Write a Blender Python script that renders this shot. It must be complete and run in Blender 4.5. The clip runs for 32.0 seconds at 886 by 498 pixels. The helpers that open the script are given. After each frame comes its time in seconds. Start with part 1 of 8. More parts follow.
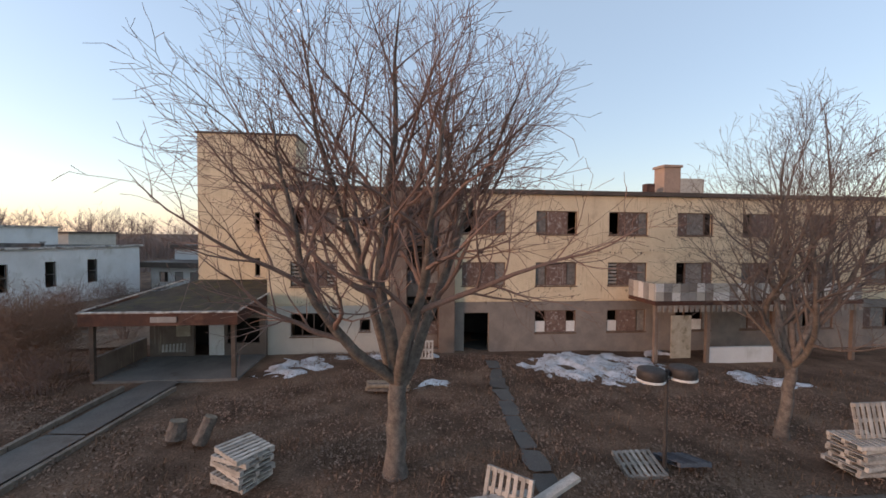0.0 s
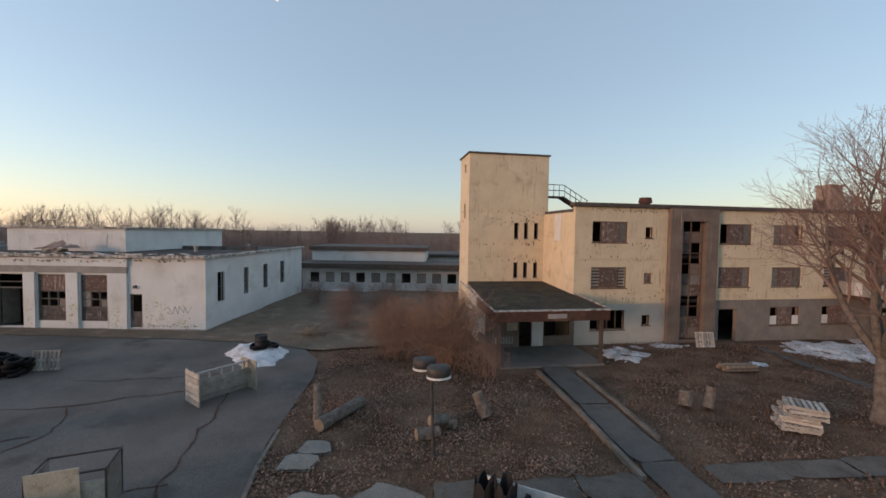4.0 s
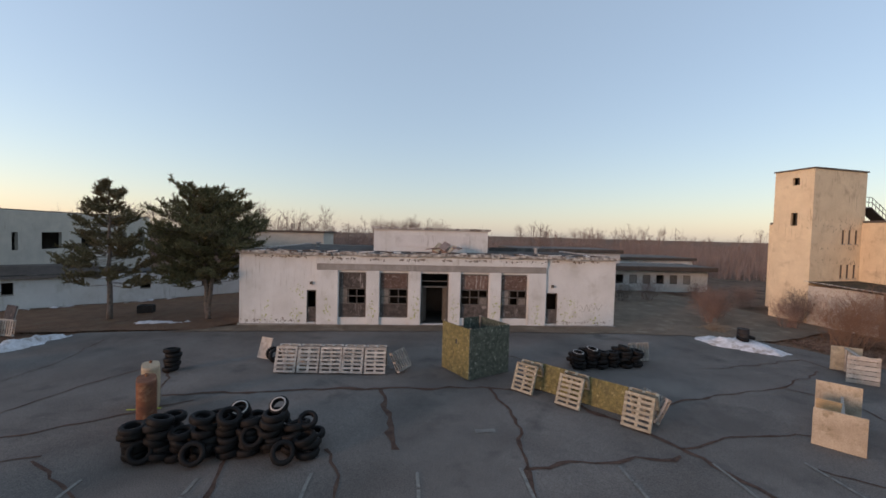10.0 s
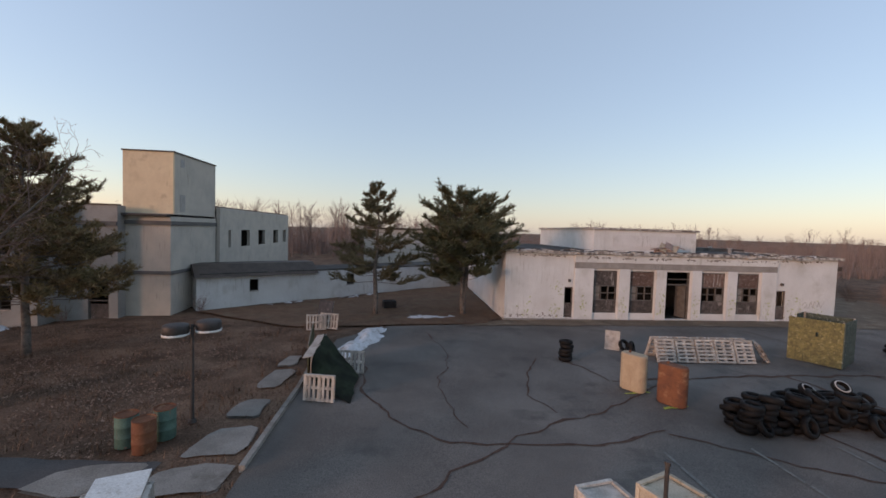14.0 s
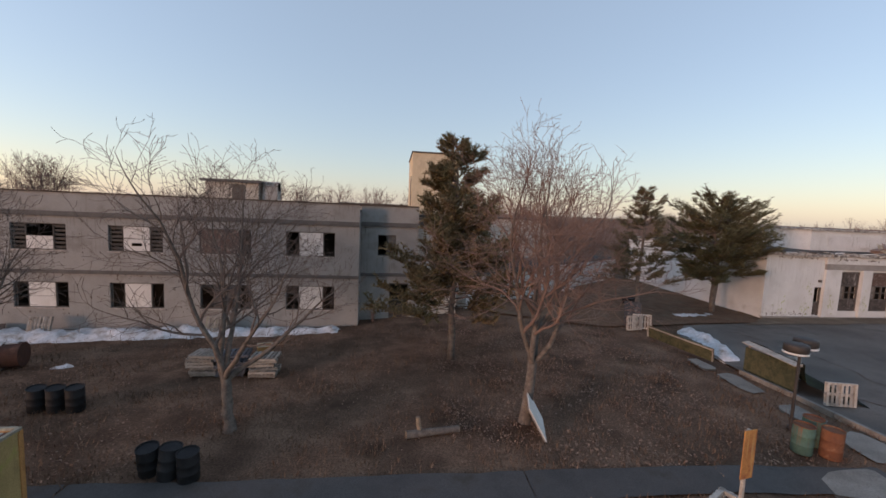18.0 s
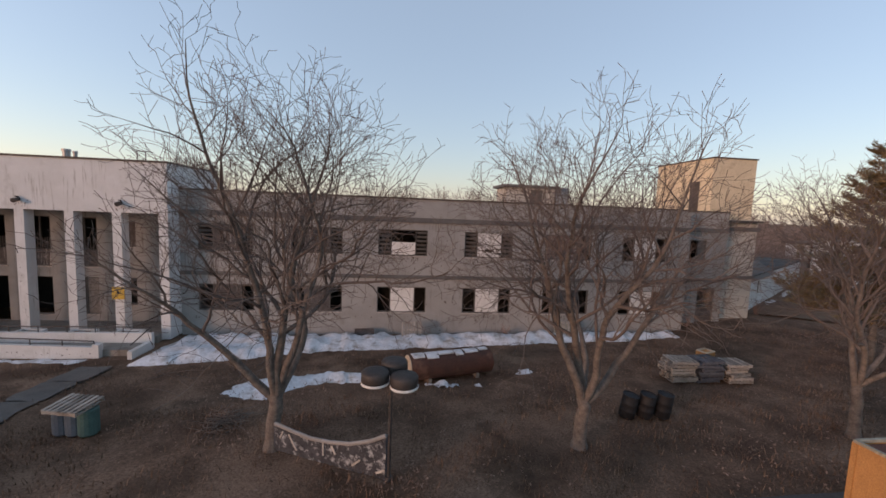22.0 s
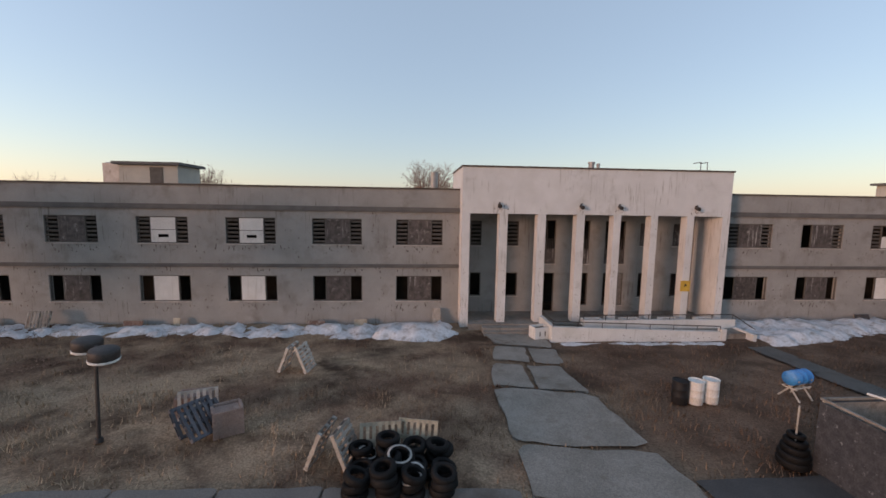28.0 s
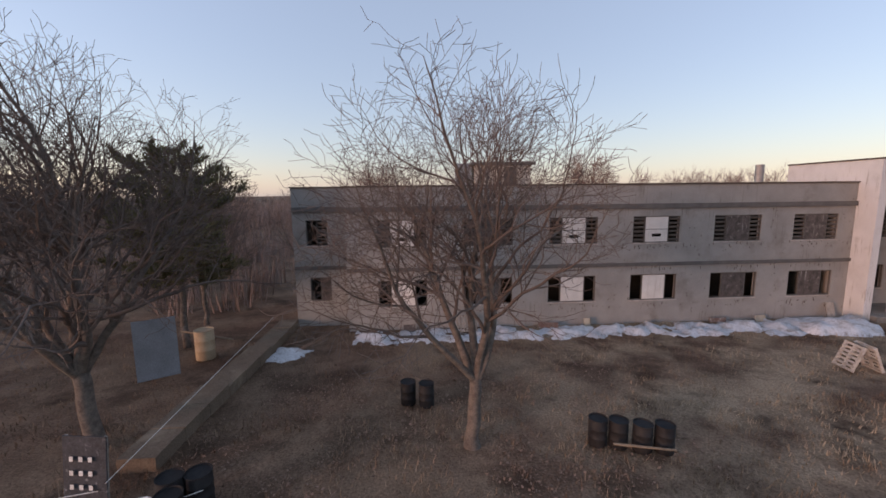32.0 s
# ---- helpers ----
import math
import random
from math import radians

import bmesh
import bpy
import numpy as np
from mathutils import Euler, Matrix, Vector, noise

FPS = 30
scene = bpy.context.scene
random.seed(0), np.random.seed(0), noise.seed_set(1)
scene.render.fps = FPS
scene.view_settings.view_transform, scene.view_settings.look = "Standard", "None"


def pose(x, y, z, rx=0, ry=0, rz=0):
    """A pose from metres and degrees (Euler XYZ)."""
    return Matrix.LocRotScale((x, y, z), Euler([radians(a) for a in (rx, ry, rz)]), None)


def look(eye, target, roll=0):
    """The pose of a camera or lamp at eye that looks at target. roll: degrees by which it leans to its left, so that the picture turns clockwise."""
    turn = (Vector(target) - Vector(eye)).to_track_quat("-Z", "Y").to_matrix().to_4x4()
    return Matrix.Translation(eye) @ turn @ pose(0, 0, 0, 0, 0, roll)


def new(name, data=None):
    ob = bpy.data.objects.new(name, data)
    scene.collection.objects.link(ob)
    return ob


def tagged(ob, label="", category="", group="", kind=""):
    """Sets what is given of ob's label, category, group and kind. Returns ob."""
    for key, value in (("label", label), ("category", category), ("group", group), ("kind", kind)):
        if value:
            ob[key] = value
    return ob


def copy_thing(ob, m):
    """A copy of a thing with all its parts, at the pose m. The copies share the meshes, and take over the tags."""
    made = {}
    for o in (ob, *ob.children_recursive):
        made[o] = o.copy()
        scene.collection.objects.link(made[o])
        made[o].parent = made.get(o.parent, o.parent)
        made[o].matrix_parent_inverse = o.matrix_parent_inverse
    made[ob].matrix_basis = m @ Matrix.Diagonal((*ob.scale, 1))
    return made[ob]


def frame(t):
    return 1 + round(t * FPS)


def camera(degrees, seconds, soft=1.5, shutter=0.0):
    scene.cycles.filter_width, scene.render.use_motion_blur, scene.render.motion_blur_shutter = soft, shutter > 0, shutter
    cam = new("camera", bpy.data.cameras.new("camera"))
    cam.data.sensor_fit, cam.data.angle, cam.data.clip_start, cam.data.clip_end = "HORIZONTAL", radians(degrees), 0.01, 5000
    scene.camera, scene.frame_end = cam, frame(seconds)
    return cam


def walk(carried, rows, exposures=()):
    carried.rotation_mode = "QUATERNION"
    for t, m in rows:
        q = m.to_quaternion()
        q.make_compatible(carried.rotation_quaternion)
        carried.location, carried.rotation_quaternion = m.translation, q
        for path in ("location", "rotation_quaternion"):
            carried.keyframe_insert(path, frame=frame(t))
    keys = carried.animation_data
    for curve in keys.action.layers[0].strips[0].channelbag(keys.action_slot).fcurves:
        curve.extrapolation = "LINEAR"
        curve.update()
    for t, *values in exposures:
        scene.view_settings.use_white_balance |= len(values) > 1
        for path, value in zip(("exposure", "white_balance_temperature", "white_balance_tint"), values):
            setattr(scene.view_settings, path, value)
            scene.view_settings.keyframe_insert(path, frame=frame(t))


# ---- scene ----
# light and exposure of the place
EXPO = -0.12
TEMP = 6900
SKY = 0.348
VEIL, VEIL_COLOR = 0.55, (1.17, 1.73, 2.03)
SUN = 1.95
SUN_EL, SUN_AZ = 9.0, 268.0
SUN_DIR = (-0.80, -0.58, 0.12)   # towards the sun

# ---------------------------------------------------------------- camera
cam = camera(96.1, 32.0, soft=1.6)
PATH = [
    (0, (0.071, -0.636, 6.933), (-0.058, 1.358, 6.867), 0.50),
    (0.5, (-2.307, -1.159, 6.984), (-2.425, 0.837, 6.916), 0.52),
    (1, (-4.718, -1.739, 7.040), (-4.825, 0.257, 6.966), 0.55),
    (1.5, (-7.129, -2.383, 7.092), (-7.220, -0.387, 7.012), 0.62),
    (2, (-9.596, -3.086, 7.152), (-9.670, -1.090, 7.067), 0.65),
    (2.5, (-12.120, -3.794, 7.239), (-12.172, -1.797, 7.155), 0.71),
    (3, (-14.711, -4.448, 7.348), (-14.744, -2.450, 7.267), 0.75),
    (3.5, (-17.299, -5.017, 7.465), (-17.315, -3.018, 7.384), 0.80),
    (4, (-19.834, -5.479, 7.573), (-19.837, -3.480, 7.490), 0.88),
    (4.5, (-22.358, -5.842, 7.660), (-22.350, -3.844, 7.574), 0.96),
    (5, (-24.951, -6.129, 7.718), (-24.931, -4.131, 7.631), 1.05),
    (5.5, (-27.685, -6.364, 7.742), (-27.650, -4.366, 7.657), 1.10),
    (6, (-30.569, -6.558, 7.728), (-30.515, -4.560, 7.647), 1.14),
    (6.5, (-33.505, -6.694, 7.673), (-33.428, -4.698, 7.592), 1.22),
    (7, (-36.415, -6.784, 7.597), (-36.318, -4.788, 7.513), 1.30),
    (7.5, (-39.228, -6.848, 7.526), (-39.112, -4.853, 7.444), 1.39),
    (8, (-41.977, -6.892, 7.459), (-41.845, -4.898, 7.378), 1.41),
    (8.5, (-44.683, -6.888, 7.382), (-44.541, -4.894, 7.305), 1.41),
    (9, (-47.304, -6.843, 7.292), (-47.152, -4.850, 7.219), 1.44),
    (9.5, (-49.869, -6.788, 7.202), (-49.710, -4.796, 7.129), 1.46),
    (10, (-52.384, -6.765, 7.124), (-52.218, -4.773, 7.050), 1.48),
    (10.5, (-54.879, -6.808, 7.074), (-54.711, -4.817, 6.996), 1.46),
    (11, (-57.367, -6.918, 7.055), (-57.199, -4.926, 6.972), 1.44),
    (11.5, (-59.862, -7.053, 7.055), (-59.695, -5.062, 6.966), 1.43),
    (12, (-62.327, -7.148, 7.053), (-62.158, -5.157, 6.963), 1.48),
    (12.5, (-64.766, -7.169, 7.027), (-64.596, -5.178, 6.935), 1.57),
    (13, (-67.167, -7.132, 6.977), (-66.992, -5.142, 6.885), 1.68),
    (13.5, (-69.568, -7.054, 6.922), (-69.388, -5.064, 6.832), 1.77),
    (14, (-72.002, -6.930, 6.891), (-71.813, -4.941, 6.799), 1.83),
    (14.5, (-74.542, -6.768, 6.916), (-74.341, -4.780, 6.819), 1.85),
    (15, (-77.221, -6.599, 7.014), (-77.010, -4.613, 6.906), 1.88),
    (15.5, (-80.018, -6.438, 7.171), (-79.798, -4.454, 7.047), 1.95),
    (16, (-82.880, -6.287, 7.356), (-82.650, -4.305, 7.213), 2.07),
    (16.5, (-85.747, -6.141, 7.532), (-85.508, -4.161, 7.371), 2.21),
    (17, (-88.582, -5.990, 7.670), (-88.335, -4.013, 7.494), 2.35),
    (17.5, (-91.393, -5.830, 7.763), (-91.142, -3.855, 7.577), 2.40),
    (18, (-94.175, -5.653, 7.816), (-93.921, -3.678, 7.625), 2.43),
    (18.5, (-96.933, -5.449, 7.840), (-96.681, -3.475, 7.649), 2.36),
    (19, (-99.650, -5.222, 7.836), (-99.401, -3.247, 7.647), 2.27),
    (19.5, (-102.369, -4.963, 7.809), (-102.127, -2.987, 7.621), 2.15),
    (20, (-105.119, -4.652, 7.764), (-104.884, -2.674, 7.579), 2.11),
    (20.5, (-107.912, -4.305, 7.688), (-107.686, -2.326, 7.507), 2.15),
    (21, (-110.706, -3.950, 7.574), (-110.481, -1.971, 7.391), 2.23),
    (21.5, (-113.502, -3.619, 7.447), (-113.278, -1.641, 7.258), 2.30),
    (22, (-116.271, -3.355, 7.331), (-116.046, -1.377, 7.138), 2.29),
    (22.5, (-119.027, -3.177, 7.228), (-118.807, -1.199, 7.029), 2.21),
    (23, (-121.712, -3.079, 7.144), (-121.496, -1.101, 6.941), 2.13),
    (23.5, (-124.359, -3.044, 7.085), (-124.151, -1.065, 6.882), 2.00),
    (24, (-126.987, -3.057, 7.053), (-126.788, -1.077, 6.853), 1.88),
    (24.5, (-129.624, -3.096, 7.038), (-129.433, -1.115, 6.840), 1.79),
    (25, (-132.317, -3.166, 7.023), (-132.131, -1.185, 6.825), 1.72),
    (25.5, (-135.119, -3.274, 6.994), (-134.941, -1.292, 6.789), 1.59),
    (26, (-137.996, -3.420, 6.964), (-137.830, -1.438, 6.753), 1.44),
    (26.5, (-140.911, -3.584, 6.944), (-140.757, -1.602, 6.730), 1.29),
    (27, (-143.831, -3.731, 6.941), (-143.685, -1.748, 6.724), 1.15),
    (27.5, (-146.741, -3.818, 6.958), (-146.598, -1.835, 6.740), 1.03),
    (28, (-149.654, -3.809, 6.998), (-149.508, -1.827, 6.777), 0.90),
    (28.5, (-152.624, -3.677, 7.062), (-152.471, -1.695, 6.836), 0.72),
    (29, (-155.671, -3.453, 7.129), (-155.515, -1.473, 6.888), 0.60),
    (29.5, (-158.812, -3.162, 7.200), (-158.658, -1.184, 6.945), 0.46),
    (30, (-161.981, -2.819, 7.269), (-161.825, -0.844, 7.001), 0.27),
    (30.5, (-165.178, -2.473, 7.347), (-165.025, -0.498, 7.073), 0.03),
    (31, (-168.358, -2.188, 7.425), (-168.209, -0.213, 7.148), -0.23),
    (31.5, (-171.547, -1.995, 7.488), (-171.408, -0.019, 7.210), -0.48),
    (32, (-174.720, -1.916, 7.535), (-174.594, 0.061, 7.260), -0.63),
]
walk(cam, [(t, look(eye, target, roll)) for t, eye, target, roll in PATH],
     exposures=[(0.0, EXPO + 0.28, TEMP, 28), (2.0, EXPO + 0.14, TEMP, 25), (3.0, EXPO - 0.04, TEMP, 24), (4.5, EXPO - 0.04, TEMP, 24), (7.0, EXPO - 0.02, TEMP, 25),
                (10.0, EXPO, TEMP, 27), (13.0, EXPO, TEMP, 30), (18.0, EXPO, TEMP, 29), (20.0, EXPO + 0.06, TEMP, 29), (21.5, EXPO + 0.04, TEMP, 30), (23.0, EXPO - 0.06, TEMP, 28),
                (25.0, EXPO - 0.08, TEMP, 26), (28.0, EXPO - 0.02, TEMP, 28), (29.5, EXPO + 0.06, TEMP, 31), (32.0, EXPO + 0.04, TEMP, 36)])

# ---------------------------------------------------------------- sky and low evening sun
world = bpy.data.worlds.new("evening_sky")
scene.world = world
world.use_nodes = True
wn = world.node_tree.nodes
sky = wn.new("ShaderNodeTexSky")
sky.sky_type = "NISHITA"
sky.sun_disc = False
sky.sun_elevation = radians(SUN_EL)
sky.sun_rotation = radians(SUN_AZ)
sky.altitude = 100
sky.air_density, sky.dust_density, sky.ozone_density = 1.25, 0.55, 2.4
veil = wn.new("ShaderNodeMix")          # thin, even evening haze over the clear sky
veil.data_type = "RGBA"
veil.inputs[0].default_value = VEIL
veil.inputs[7].default_value = (*VEIL_COLOR, 1)
wn["Background"].inputs["Strength"].default_value = SKY
world.node_tree.links.new(sky.outputs[0], veil.inputs[6])
world.node_tree.links.new(veil.outputs[2], wn["Background"].inputs["Color"])
sun_data = bpy.data.lights.new("low_sun", "SUN")
sun_data.energy, sun_data.angle, sun_data.color = SUN, radians(12), (1.0, 0.64, 0.41)
sun = new("low_sun", sun_data)
sun.matrix_world = look((0, 0, 40), (-SUN_DIR[0], -SUN_DIR[1], 40 - SUN_DIR[2]))


# ---------------------------------------------------------------- materials
def shade(name, base, second, scale=3.0, rough=0.85, bump=0.2, grain=40.0, metal=0.0, stains=None, streak=None, vary=0.0,
          amount=1.0, spec=0.3, stain_level=0.55, stain_scale=0.7, island=0.0, west=None):
    """A surface in two colours mixed by noise, with fine grain, optional stains, vertical streaks and a tone of its own per object."""
    m = bpy.data.materials.new(name)
    m.use_nodes = True
    t = m.node_tree
    n, l = t.nodes, t.links
    b = n["Principled BSDF"]
    b.inputs["Roughness"].default_value = rough
    b.inputs["Metallic"].default_value = metal
    b.inputs["Specular IOR Level"].default_value = spec
    geo = n.new("ShaderNodeNewGeometry")

    def tex(sc, detail=5.0, squash=None):
        src = geo.outputs["Position"]
        if squash:
            mp = n.new("ShaderNodeMapping")
            mp.inputs["Scale"].default_value = squash
            l.new(src, mp.inputs["Vector"])
            src = mp.outputs["Vector"]
        q = n.new("ShaderNodeTexNoise")
        q.inputs["Scale"].default_value = sc
        q.inputs["Detail"].default_value = detail
        q.inputs["Roughness"].default_value = 0.62
        l.new(src, q.inputs["Vector"])
        return q.outputs["Fac"]

    def ramp(src, lo, hi):
        r = n.new("ShaderNodeValToRGB")
        r.color_ramp.elements[0].position, r.color_ramp.elements[1].position = lo, hi
        l.new(src, r.inputs["Fac"])
        return r.outputs["Color"]

    def mix(fac, a, c, kind="MIX"):
        x = n.new("ShaderNodeMix")
        x.data_type, x.blend_type = "RGBA", kind
        for sock, val in ((x.inputs[0], fac), (x.inputs[6], a), (x.inputs[7], c)):
            if isinstance(val, (int, float)):
                sock.default_value = val
            elif isinstance(val, tuple):
                sock.default_value = (*val, 1)
            else:
                l.new(val, sock)
        return x.outputs[2]

    col = mix(ramp(tex(scale), 0.36, 0.66), base, second)
    if west:      # paler, straw-coloured lawn round the portico, set by x and noise
        sep = n.new("ShaderNodeSeparateXYZ")
        l.new(geo.outputs["Position"], sep.inputs[0])
        far = n.new("ShaderNodeMapRange")
        far.inputs["From Min"].default_value, far.inputs["From Max"].default_value = -139.0, -149.0
        l.new(sep.outputs[0], far.inputs["Value"])
        ebb = n.new("ShaderNodeMapRange")
        ebb.inputs["From Min"].default_value, ebb.inputs["From Max"].default_value = -180.0, -160.0
        ebb.inputs["To Min"].default_value = 0.25
        l.new(sep.outputs[0], ebb.inputs["Value"])
        zone = mix(1.0, far.outputs[0], ebb.outputs[0], "MULTIPLY")
        col = mix(mix(1.0, zone, ramp(tex(0.3, 6.0), 0.40, 0.60), "MULTIPLY"), col, west)
    fine = tex(grain, 4.0)
    col = mix(0.35 * amount, col, mix(ramp(fine, 0.3, 0.7), (0.35, 0.35, 0.35), (1.35, 1.35, 1.35)), "MULTIPLY")
    if stains:
        col = mix(ramp(tex(stain_scale, 8.0), stain_level, stain_level + 0.16), col, stains)
    if streak:
        s1 = ramp(tex(1.0, 6.0, (9.0, 9.0, 0.55)), 0.56, 0.70)
        s2 = ramp(tex(0.35, 3.0), 0.47, 0.60)
        col = mix(mix(1.0, s1, s2, "MULTIPLY"), col, streak)
    if vary:
        info = n.new("ShaderNodeObjectInfo")
        mr = n.new("ShaderNodeMapRange")
        mr.inputs["To Min"].default_value, mr.inputs["To Max"].default_value = 1 - vary, 1 + vary
        l.new(info.outputs["Random"], mr.inputs["Value"])
        comb = n.new("ShaderNodeCombineColor")
        for k in range(3):
            l.new(mr.outputs[0], comb.inputs[k])
        col = mix(1.0, col, comb.outputs[0], "MULTIPLY")
    if island:
        mr = n.new("ShaderNodeMapRange")
        mr.inputs["To Min"].default_value, mr.inputs["To Max"].default_value = 1 - island, 1 + island
        l.new(geo.outputs["Random Per Island"], mr.inputs["Value"])
        comb = n.new("ShaderNodeCombineColor")
        for k in range(3):
            l.new(mr.outputs[0], comb.inputs[k])
        col = mix(1.0, col, comb.outputs[0], "MULTIPLY")
    l.new(col, b.inputs["Base Color"])
    if bump:
        bp = n.new("ShaderNodeBump")
        bp.inputs["Strength"].default_value = bump
        bp.inputs["Distance"].default_value = 0.03
        l.new(fine, bp.inputs["Height"])
        l.new(bp.outputs["Normal"], b.inputs["Normal"])
    return m


GRASS = shade("dry_grass", (0.108, 0.066, 0.046), (0.24, 0.152, 0.105), 0.42, 0.95, 1.0, 14.0, stains=(0.072, 0.045, 0.031), amount=2.2, spec=0.1, stain_level=0.53, stain_scale=0.45, west=(0.41, 0.295, 0.20))
BARE = shade("trodden_earth", (0.21, 0.16, 0.12), (0.155, 0.12, 0.09), 0.8, 0.95, 0.6, 16.0, stains=(0.27, 0.22, 0.165), amount=1.4, spec=0.1)
LEAVES = shade("fallen_leaves", (0.285, 0.188, 0.14), (0.20, 0.13, 0.098), 1.2, 0.95, 0.3, 18.0, amount=1.0, spec=0.05, island=0.3)
BLADE = shade("dead_grass_blades", (0.205, 0.130, 0.088), (0.12, 0.075, 0.052), 0.8, 0.95, 0.0, 10.0, amount=0.8, spec=0.05, island=0.45, west=(0.42, 0.31, 0.21))
LITTER = shade("pine_litter", (0.20, 0.12, 0.078), (0.145, 0.088, 0.06), 1.2, 0.95, 0.8, 16.0, stains=(0.17, 0.125, 0.085), amount=1.6, spec=0.1)
ASPHALT = shade("old_asphalt", (0.126, 0.112, 0.102), (0.195, 0.175, 0.159), 0.22, 0.92, 0.7, 30.0, stains=(0.085, 0.078, 0.072), amount=2.0, spec=0.2, stain_scale=0.5, stain_level=0.56)
CRACK = shade("crack_filled_with_dead_grass", (0.075, 0.047, 0.038), (0.135, 0.086, 0.067), 3.0, 0.95, 0.9, 22.0, amount=1.6, spec=0.1)
LINE = shade("worn_line_paint", (0.24, 0.235, 0.21), (0.135, 0.13, 0.122), 5.0, 0.9, 0.3, 30.0)
SLAB = shade("weathered_concrete", (0.29, 0.268, 0.24), (0.205, 0.187, 0.165), 1.2, 0.9, 0.5, 26.0, stains=(0.125, 0.105, 0.088), vary=0.12, amount=1.4, stain_scale=0.9, stain_level=0.56)
SLABP = shade("pale_worn_concrete", (0.30, 0.272, 0.238), (0.22, 0.197, 0.168), 0.9, 0.9, 0.5, 22.0, stains=(0.155, 0.122, 0.095), vary=0.14, amount=1.5, stain_scale=0.8, stain_level=0.55)
WALKWAY = shade("damp_dark_concrete", (0.155, 0.145, 0.135), (0.205, 0.19, 0.172), 0.8, 0.85, 0.5, 26.0, stains=(0.095, 0.082, 0.07), vary=0.1, amount=1.3)
BURIED = shade("overgrown_dark_concrete", (0.125, 0.108, 0.094), (0.165, 0.143, 0.122), 0.9, 0.9, 0.6, 22.0, stains=(0.095, 0.068, 0.05), vary=0.12, amount=1.6, stain_scale=1.4, stain_level=0.5)
WALKMID = shade("damp_grey_brown_path", (0.105, 0.097, 0.09), (0.15, 0.138, 0.125), 0.7, 0.85, 0.5, 26.0, stains=(0.075, 0.062, 0.052), vary=0.12, amount=1.3)
WALKDARK = shade("damp_black_path", (0.074, 0.070, 0.069), (0.10, 0.094, 0.091), 0.7, 0.85, 0.5, 26.0, stains=(0.062, 0.052, 0.045), vary=0.08, amount=1.3)
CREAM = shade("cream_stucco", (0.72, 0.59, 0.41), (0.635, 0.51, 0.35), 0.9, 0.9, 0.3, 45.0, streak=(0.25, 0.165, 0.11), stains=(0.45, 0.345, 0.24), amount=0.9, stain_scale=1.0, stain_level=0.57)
PALE = shade("pale_grey_painted_stucco_and_tower_shade", (0.50, 0.46, 0.40), (0.42, 0.39, 0.345), 0.8, 0.9, 0.25, 60.0, streak=(0.24, 0.20, 0.165), amount=0.5)
GREY = shade("grey_painted_stucco", (0.325, 0.316, 0.302), (0.265, 0.257, 0.245), 0.7, 0.9, 0.3, 40.0, streak=(0.15, 0.135, 0.12), stains=(0.215, 0.20, 0.185), amount=1.0, stain_scale=0.8, stain_level=0.55)
WHITE = shade("dirty_white_paint", (0.66, 0.655, 0.65), (0.57, 0.565, 0.555), 0.6, 0.85, 0.25, 50.0, streak=(0.26, 0.24, 0.21), stains=(0.44, 0.43, 0.41), amount=0.65, stain_scale=0.8, stain_level=0.60)
CHALK = shade("white_render_with_grime", (0.68, 0.685, 0.675), (0.585, 0.585, 0.57), 0.5, 0.88, 0.3, 50.0, streak=(0.40, 0.385, 0.355), stains=(0.49, 0.485, 0.455), amount=0.8, stain_scale=0.7, stain_level=0.56)
BAND = shade("weathered_grey_band", (0.33, 0.31, 0.29), (0.25, 0.235, 0.22), 1.5, 0.9, 0.2, 40.0, streak=(0.42, 0.40, 0.37))
TRIM = shade("dark_grey_trim", (0.105, 0.10, 0.097), (0.15, 0.142, 0.135), 1.2, 0.85, 0.2, 40.0)
FLASH = shade("dark_brown_flashing", (0.075, 0.058, 0.048), (0.11, 0.085, 0.07), 1.4, 0.7, 0.1, 30.0)
FELT = shade("roofing_felt", (0.072, 0.066, 0.062), (0.115, 0.105, 0.098), 0.5, 0.97, 0.5, 24.0, stains=(0.19, 0.175, 0.16), amount=1.4, spec=0.08, stain_scale=0.6)
MOSS = shade("mossy_roofing_felt", (0.062, 0.052, 0.045), (0.095, 0.082, 0.062), 0.9, 0.97, 0.6, 16.0, stains=(0.10, 0.092, 0.045), amount=1.8, spec=0.05, stain_scale=1.3, stain_level=0.52)
CHIPPED = shade("chipped_pale_paint", (0.46, 0.43, 0.40), (0.30, 0.27, 0.245), 3.0, 0.85, 0.2, 30.0, stains=(0.13, 0.11, 0.10), stain_scale=5.0, stain_level=0.58)
FLECK = shade("dark_weathered_flecks", (0.10, 0.085, 0.075), (0.16, 0.135, 0.118), 3.0, 0.95, 0.2, 30.0, island=0.35)
PEEL = shade("peeling_roof_edge", (0.60, 0.575, 0.53), (0.10, 0.075, 0.062), 3.2, 0.9, 0.4, 20.0)
BROWNWALL = shade("stained_brown_stucco_and_porch_shade", (0.16, 0.12, 0.098), (0.22, 0.17, 0.14), 1.0, 0.9, 0.3, 40.0, streak=(0.33, 0.27, 0.21))
CORRUG = shade("weathered_siding_boards", (0.19, 0.165, 0.15), (0.26, 0.225, 0.195), 1.2, 0.9, 0.3, 40.0, streak=(0.12, 0.095, 0.08))
# near-black, so the colour itself adds to the shade inside rooms
ROOM = shade("room_plaster_darkened_for_shade", (0.07, 0.064, 0.058), (0.05, 0.045, 0.04), 0.8, 0.95, 0.1, 20.0)
FRAME = shade("rusty_steel_window_frame", (0.12, 0.075, 0.058), (0.17, 0.115, 0.085), 3.0, 0.8, 0.1, 40.0)
